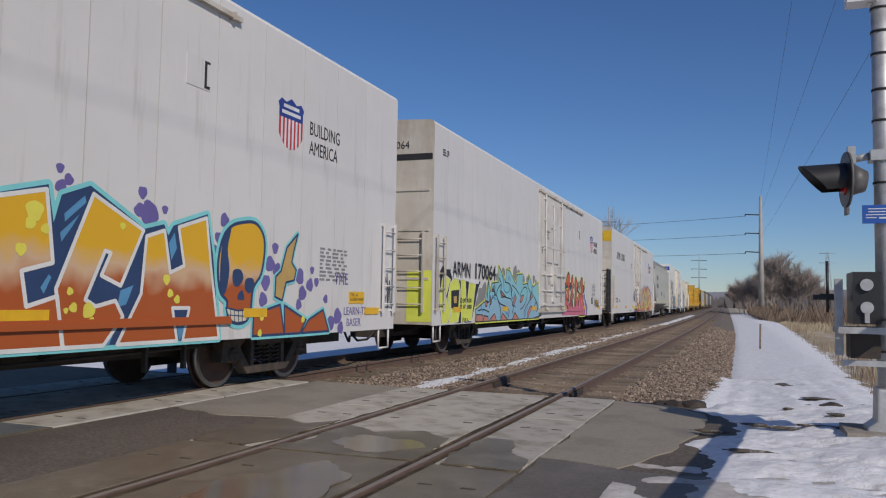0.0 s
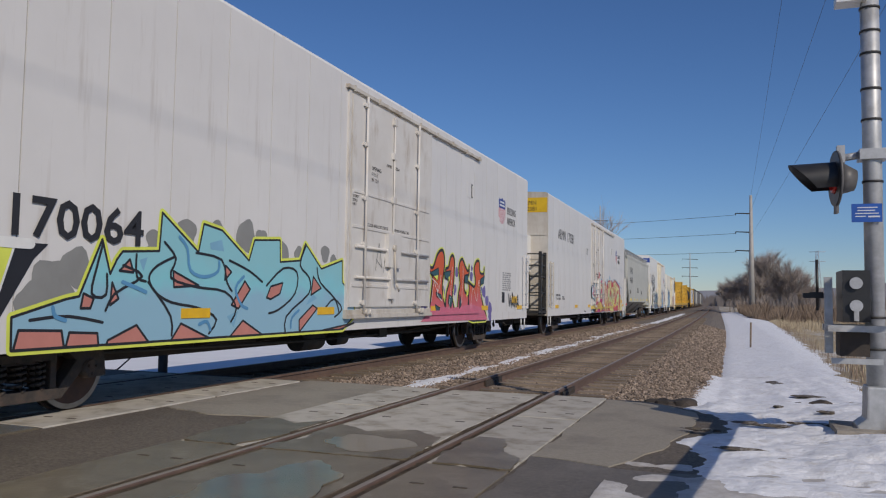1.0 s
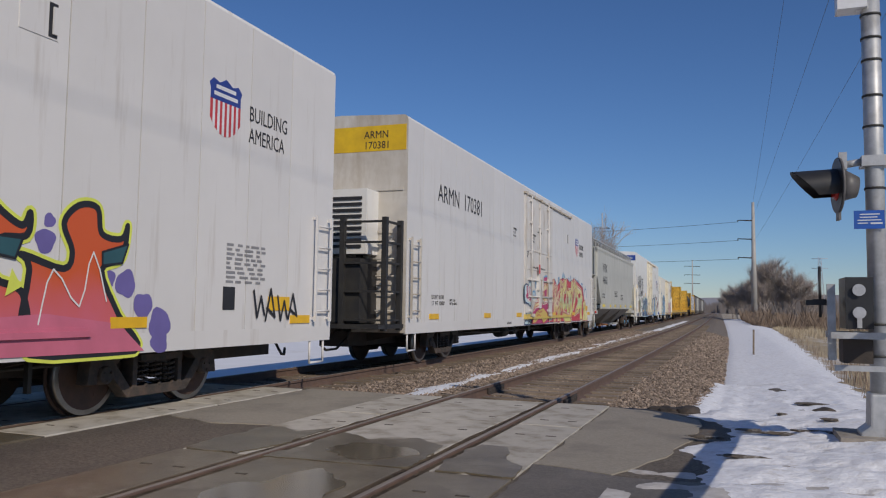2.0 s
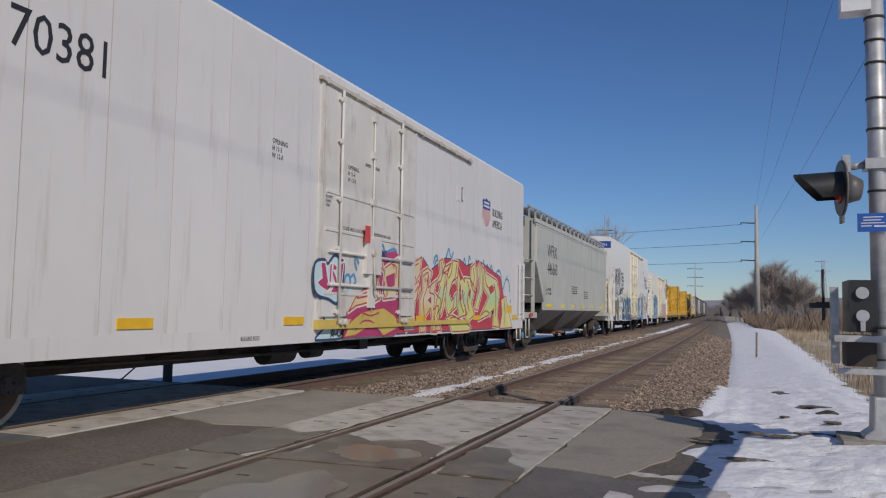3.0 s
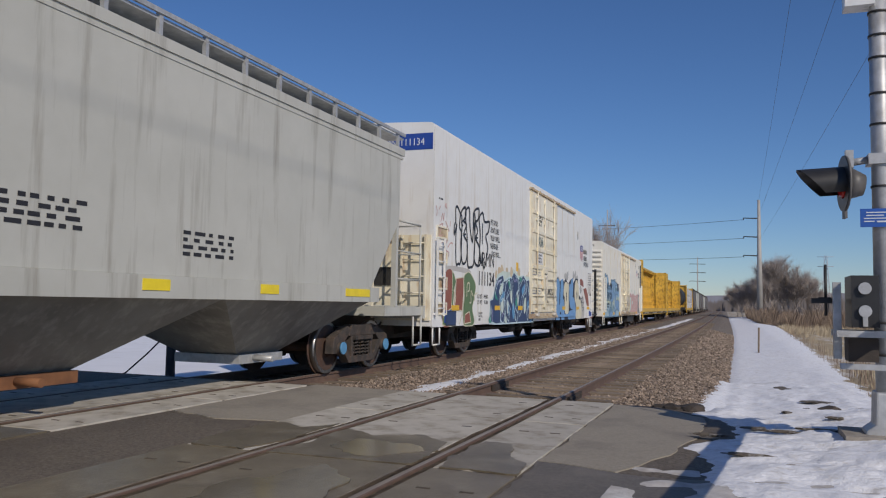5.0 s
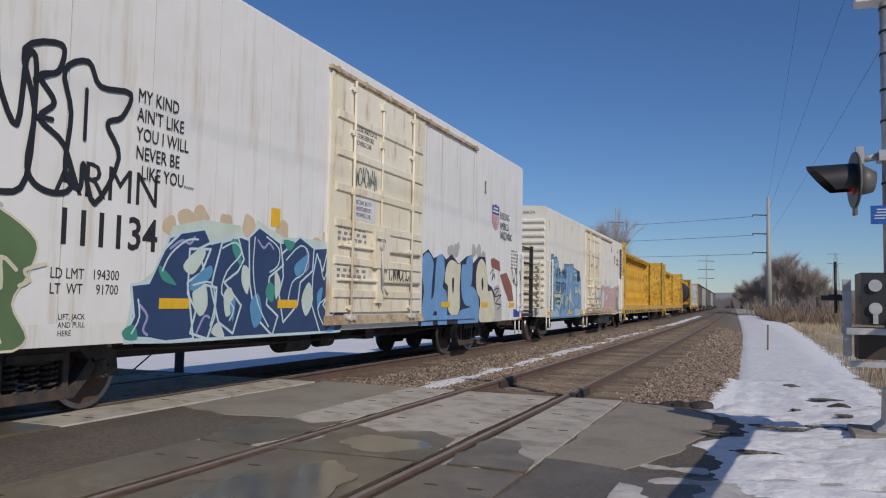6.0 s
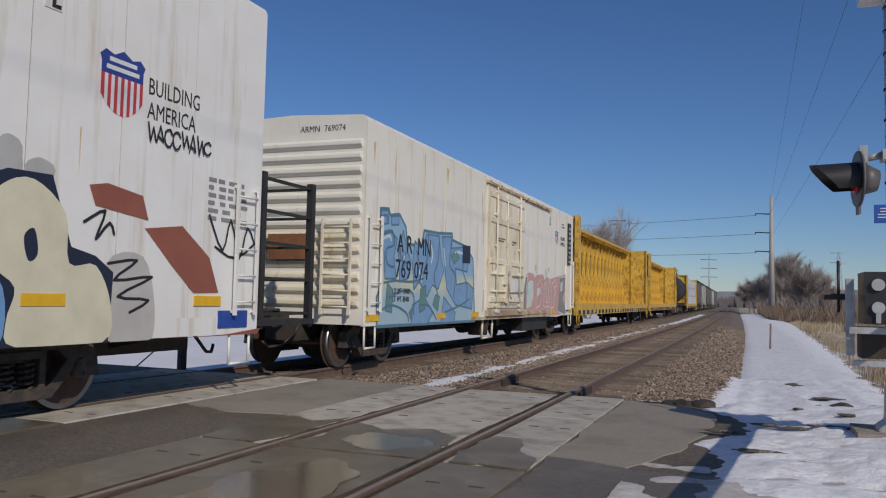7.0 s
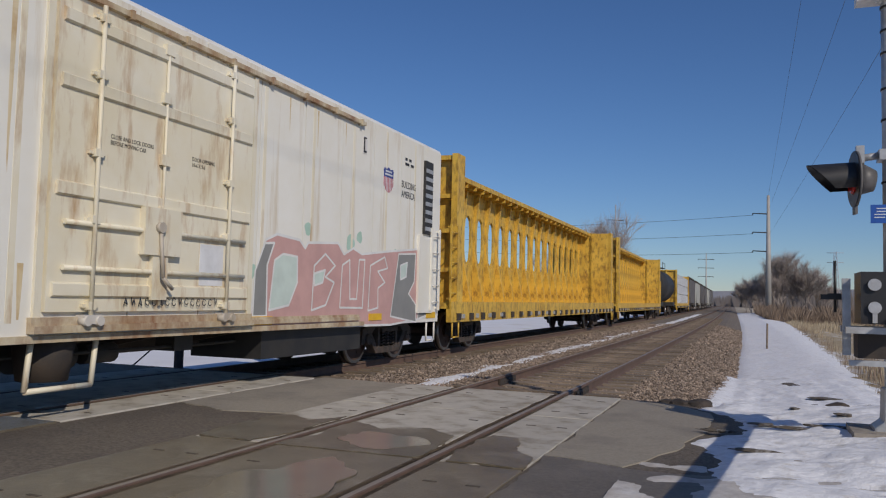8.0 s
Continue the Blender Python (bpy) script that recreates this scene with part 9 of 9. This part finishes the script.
    bx(bm, -0.42, 0.0, -0.40, -0.34, 0.64, 0.69)
    bx(bm, -0.30, 0.12, 0.02, 0.09, 0.72, 0.78)
    part("gate_support", bm, M_GALV, sig, "grey steel support arms", bevel=0.006)
    bm = bmesh.new()
    bx(bm, -0.33, -0.08, -0.22, 0.12, 0.70, 0.92)
    part("counterweight", bm, M_UNDER, sig, "dark counterweight plates", bevel=0.015)
    bm = bmesh.new()
    bx(bm, -0.56, -0.44, 0.06, 0.12, 1.24, 1.30)
    tube(bm, (-0.49, 0.09, 1.12), (-0.49, 0.09, 1.62), 0.014, n=8)
    bx(bm, -0.62, -0.36, 0.05, 0.13, 1.24, 1.29)
    part("tip_bracket", bm, M_SIGNALBLACK, sig)
    bm = bmesh.new()
    prism(bm, [(0.06, -0.25), (0.16, -0.25), (-0.66, -9.5), (-0.74, -9.5)], 1.06, 1.20, "z")
    part("gate_arm", bm, M_SIGNWHITE, sig, "long lowered gate arm", bevel=0.0)


# ---- far things ----
def bare_tree(name, label, at, height_, spread, seed, twigs=1400, group=""):
    """A many-stemmed winter tree: forking limbs that fan into a rounded dome of fine twigs."""
    t = thing(name, label, "tree", at, group)
    rnd = random.Random(seed)
    bm = bmesh.new()
    tips = []
    def limb(p, d, ln, r, depth):
        q = p + d * ln
        tube(bm, p, q, r, r * 0.6, n=6 if depth < 2 else 4, caps=False)
        if depth >= 2:
            tips.append((p, q))
        if depth >= 4:
            return
        for _ in range(3):
            nd = (d + Vector((rnd.uniform(-1, 1), rnd.uniform(-1, 1), rnd.uniform(-0.15, 0.6))) * (0.55 * spread)).normalized()
            limb(p + d * ln * rnd.uniform(0.6, 1.0), nd, ln * rnd.uniform(0.66, 0.86), r * 0.58, depth + 1)
    for _ in range(4):
        limb(Vector((rnd.uniform(-.6, .6), rnd.uniform(-.5, .5), -0.3)), Vector((rnd.uniform(-.4, .4), rnd.uniform(-.3, .3), 1)).normalized(), height_ * rnd.uniform(0.19, 0.27), height_ * 0.006, 0)
    part("trunk", bm, M_BARK, t)
    V, F = [], []
    for _ in range(twigs):
        p, q = rnd.choice(tips)
        a = p.lerp(q, rnd.uniform(0.1, 1.0))
        d = ((q - p).normalized() + Vector((rnd.uniform(-1, 1), rnd.uniform(-1, 1), rnd.uniform(-0.4, 0.8))) * 0.7).normalized()
        w = d.cross(Vector((rnd.uniform(-1, 1), rnd.uniform(-1, 1), 0.3))).normalized() * height_ * 0.0007
        k = len(V)
        e = a + d * height_ * rnd.uniform(0.05, 0.13)
        V += [tuple(a - w), tuple(a + w), tuple(e)]
        F.append((k, k + 1, k + 2))
    me = bpy.data.meshes.new("crown")
    me.from_pydata(V, [], F)
    me.materials.append(M_BARK)
    part("crown", me, None, t, "crown of fine bare twigs")
    return t


def build_far():
    # woods beyond the bend
    rnd = random.Random(12)
    k = 0
    for x, y, h, s in ((7.3, 150, 20.0, 0.95), (4.6, 148, 16.0, 1.0), (2.6, 154, 14.5, 1.05), (0.7, 158, 12.5, 1.1), (-1.0, 168, 12.0, 1.1), (9.6, 152, 15.0, 1.05), (6.0, 160, 18.0, 1.0), (1.8, 185, 14.0, 1.0), (11.6, 158, 11.0, 1.1)):
        bare_tree("bare_tree", "bare grey-brown winter tree in a roadside thicket", pose(x, y, -0.8), h * 0.78, s, 40 + k, 15000, "winter thicket")
        k += 1
    for x, y, h in ((-19.6, 99, 21.0), (-16.4, 96, 20.0), (-22.5, 104, 17.0)):
        bare_tree("bare_tree", "bare winter tree behind the train", pose(x, y, -0.9), h * 0.82, 1.0, 60 + k, 6500, "trees behind the train")
        k += 1
    # low brush, dry grass and stalks
    def blades(name, label, count, place, hmin, hmax, m, width, seed, lean=0.35):
        r = random.Random(seed)
        V, F = [], []
        for _ in range(count):
            x, y = place(r)
            z = height(x, y) - 0.05
            x += bend(y)
            h = r.uniform(hmin, hmax) * (0.35 + 1.1 * max(0.0, 0.5 + noise.noise((x * 0.5, y * 0.13, 3))))
            a, b = r.uniform(-lean, lean) * h, r.uniform(-lean, lean) * h
            w = width * r.uniform(0.6, 1.4)
            c, s = math.cos(r.uniform(0, 3.14)) * w, math.sin(r.uniform(0, 3.14)) * w
            k = len(V)
            V += [(x - c, y - s, z), (x + c, y + s, z), (x + a * .5 + c * .6, y + b * .5, z + h * .6), (x + a, y + b, z + h)]
            F += [(k, k + 1, k + 2), (k, k + 2, k + 3)]
        me = bpy.data.meshes.new(name)
        me.from_pydata(V, [], F)
        me.materials.append(m)
        tagged(new(name, me), label, "grass", kind="stuff")
    def verge(r):
        y = 13 + 120 * r.random() ** 1.8
        x = 2.2 + 0.025 * y + abs(r.gauss(0, 1)) * (0.8 + 0.05 * y)
        if noise.noise((x * 0.9, y * 0.35, 5)) < -0.05:
            return verge(r)
        return x, y
    blades("dry_grass", "tall dry tan grass along the verge", 9000, verge, 0.10, 0.36, M_GRASS, 0.008, 2)
    def verge2(r):
        y = 60 + 90 * r.random()
        return 2.4 + 0.02 * y + 12 * r.random() ** 1.5, y
    blades("dead_grass", "far matted tan grass", 22000, verge2, 0.15, 0.6, M_GRASS, 0.012, 8)
    def scrub(r):
        y = r.uniform(90, 150)
        x = 2.6 + 12 * r.random() ** 1.3
        return (x, y) if noise.noise((x * 0.45, y * 0.10, 9)) > -0.12 else scrub(r)
    blades("brush", "dark brown brush at the foot of the trees", 34000, scrub, 0.2, 1.7, M_BRUSH, 0.007, 3, 0.40)
    def stalks(r):
        y = 14 + 50 * r.random() ** 1.6
        return 1.9 + 0.02 * y + 0.6 * r.random(), y
    blades("stalks", "thin dead weed stalks standing in the snow", 420, stalks, 0.3, 0.75, M_BRUSH, 0.006, 5, 0.15)
    def farwood(r):
        a = r.uniform(-0.35, 0.25)
        d = r.uniform(420, 620)
        return d * math.sin(a), d
    V, F = [], []
    r = random.Random(77)
    for _ in range(9000):
        x, y = farwood(r)
        h = r.uniform(5, 13) * (0.7 + 0.5 * noise.noise((x * 0.02, 0, 0)))
        w = r.uniform(.4, 1.3)
        k = len(V)
        V += [(x - w, y, -1.5), (x + w, y, -1.5), (x + r.uniform(-1, 1), y, h)]
        F.append((k, k + 1, k + 2))
    me = bpy.data.meshes.new("far_woods")
    me.from_pydata(V, [], F)
    me.materials.append(M_BRUSHFAR)
    tagged(new("far_woods", me), "far bare woods along the horizon, greyed for haze", "woods", kind="stuff")
    # ridge, with distance haze put into its colour
    bm = bmesh.new()
    pts = []
    for i in range(90):
        x = -2200 + i * 50
        pts.append((x, 16 + 14 * noise.noise((x * 0.0017, 0.3, 0)) + 4 * noise.noise((x * 0.01, 2, 0)) + (22 if x > 200 else 8)))
    prism(bm, pts + [(2250, -6), (-2200, -6)], 1500, 1520, "y")
    tagged(new("far_ridge", shape("far_ridge", bm, M_HILL)), "wooded ridge on the horizon, tinted blue-grey for haze", "hill", kind="structure")

    def pole(name, label, x, y, top, r0, arms, armlen, left=True, both=False):
        t = thing(name, label, "utility pole", pose(x, y, -1.0))
        bm = bmesh.new()
        tube(bm, (0, 0, 0), (0, 0, top + 1.0), r0, r0 * 0.42, n=14)
        part("shaft", bm, M_POLE, t)
        for z in arms:
            bm = bmesh.new()
            a, b = (-armlen, armlen if both else 0.0)
            tube(bm, (a, 0, z + 1.08), (b, 0, z + 0.95), 0.07, 0.11, n=8)
            tube(bm, (a, 0, z + 0.75), (a, 0, z + 1.1), 0.08, n=8)
            part("cross_arm", bm, M_BLACK, t, "dark insulator arm")
    PX, PY = 2.60, 140.0
    pole("steel_pole", "tall grey tapered steel power pole with three arms", PX, PY, 19.2, 0.52, (16.2, 13.1, 10.0), 2.4)
    pole("wood_pole", "far dark power pole with cross arms", -14.7, 290.0, 18.8, 0.32, (16.5, 13.5, 10.5), 2.6, both=True)
    pole("wood_pole", "thin far power pole behind the train", -26.2, 165.0, 21.2, 0.22, (18.0,), 1.6, both=True)
    # lattice tower, its steel colour paled for haze
    t = thing("lattice_tower", "far steel lattice tower, haze tinted into its colour", "tower", pose(57, 640, -1))
    bm = bmesh.new()
    def leg(z):
        return 3.2 * (1 - z / 46)
    for sx, sy in ((-1, -1), (1, -1), (1, 1), (-1, 1)):
        tube(bm, (sx * 3.2, sy * 3.2, 0), (sx * 0.8, sy * 0.8, 42), 0.15, 0.11, n=5)
    for i in range(9):
        z0, z1 = i * 4.6, (i + 1) * 4.6
        for s in (-1, 1):
            tube(bm, (-leg(z0), s * leg(z0), z0), (leg(z1), s * leg(z1), z1), 0.07, n=4)
            tube(bm, (leg(z0), s * leg(z0), z0), (-leg(z1), s * leg(z1), z1), 0.07, n=4)
    for z in (34, 41):
        tube(bm, (-5.5, 0, z), (5.5, 0, z), 0.2, n=5)
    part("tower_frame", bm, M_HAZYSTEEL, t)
    # conductors
    def wire(a, b, sag, r):
        bm = bmesh.new()
        a, b = Vector(a), Vector(b)
        pts = [a.lerp(b, i / 24) - Vector((0, 0, sag * 4 * (i / 24) * (1 - i / 24))) for i in range(25)]
        path(bm, pts, r, n=4)
        tagged(new("power_line", shape("power_line", bm, M_WIRE)), "thin dark overhead power line", "cable", group="overhead lines", kind="structure")
    for (x0, z0), (x1, z1) in zip(((PX, 19.2), (PX - 0.2, 16.2), (PX, 12.6)), WIRE_ENDS):
        wire((x0, PY, z0), (x1, -20, z1), 0.7, 0.011)
    for z in (16.0, 12.9, 9.8):
        wire((PX - 2.4, PY, z), (-75, 190, z + 3.5), 0.8, 0.03)
    # short post with a cable beyond the far track
    post = thing("track_post", "short dark post with a loose cable beyond the far track", "post", pose(-12.83, 15.55, -0.95))
    bm = bmesh.new()
    tube(bm, (0, 0, 0), (0, 0, 1.7), 0.11, n=10)
    part("shaft", bm, M_UNDER, post)
    bm = bmesh.new()
    path(bm, [(0, 0, 1.5), (-0.5, -0.25, 0.9), (-0.9, -0.5, 0.45), (-1.3, -0.8, 0.30)], 0.02)
    part("cable", bm, M_BLACK, post, "thin black cable")
    # marker stake in the snow and rocks by the ballast
    bm = bmesh.new()
    tube(bm, (0.55, 33, -0.6), (0.57, 33, 0.55), 0.035, n=8)
    tagged(new("marker_stake", shape("marker_stake", bm, M_TIE)), "thin weathered marker stake in the snow", "stake")
    rnd = random.Random(31)
    for i in range(16):
        bm = bmesh.new()
        bmesh.ops.create_icosphere(bm, subdivisions=2, radius=1)
        s = rnd.uniform(0.04, 0.11)
        for v in bm.verts:
            k = 1 + 0.35 * noise.noise(v.co * 1.7 + Vector((i * 3, 0, 0)))
            v.co = Vector((v.co.x * s * 1.5 * k, v.co.y * s * k, v.co.z * s * 0.7 * k))
        x, y = (-0.75 + rnd.gauss(0, 0.28), 10.75 + rnd.gauss(0, 0.12)) if i < 11 else (rnd.uniform(0.1, 1.2), rnd.uniform(8.8, 15))
        o = tagged(new("rock", shape("rock", bm, M_UNDER)), "dark wet rock at the edge of the crossing", "rock", group="edge rocks")
        o.matrix_basis = pose(x, y, max(height(x, y), -0.06 if i < 11 else -9) + s * (0.35 if i < 11 else 0.1), 0, 0, rnd.uniform(0, 180))


WIRE_ENDS = ((3.07, 21.9), (6.23, 19.56), (8.16, 15.99))
# far woods: brown greyed so that the colour carries the haze
M_BRUSHFAR = surface("haze_tinted_woods", (0.20, 0.175, 0.165), (0.15, 0.135, 0.135), 0.03, 1.0)

build_ground()
build_slabs()
build_rails()
build_ballast()
build_snow()
build_train()
build_signal()
build_far()
build_panels()


def motions():
    def travelled(t):
        return SPEED * t + PICKUP * t * t / 2
    def at(y, L, t):
        c = y + L / 2 - travelled(t)
        h = heading(c)
        return pose(FAR_X + bend(c), c, 0, 0, 0, h) @ pose(0, -L / 2, 0)
    for car, y, L in CARS:
        walk(car, [(t, at(y, L, t)) for t in [i * 0.25 for i in range(33)]])
    for wheels, y in SPINNING:
        walk(wheels, [(i / 30, pose(0, y, WHEEL_R, math.degrees(travelled(i / 30) / WHEEL_R) % 360, 0, 0)) for i in range(241)])


motions()
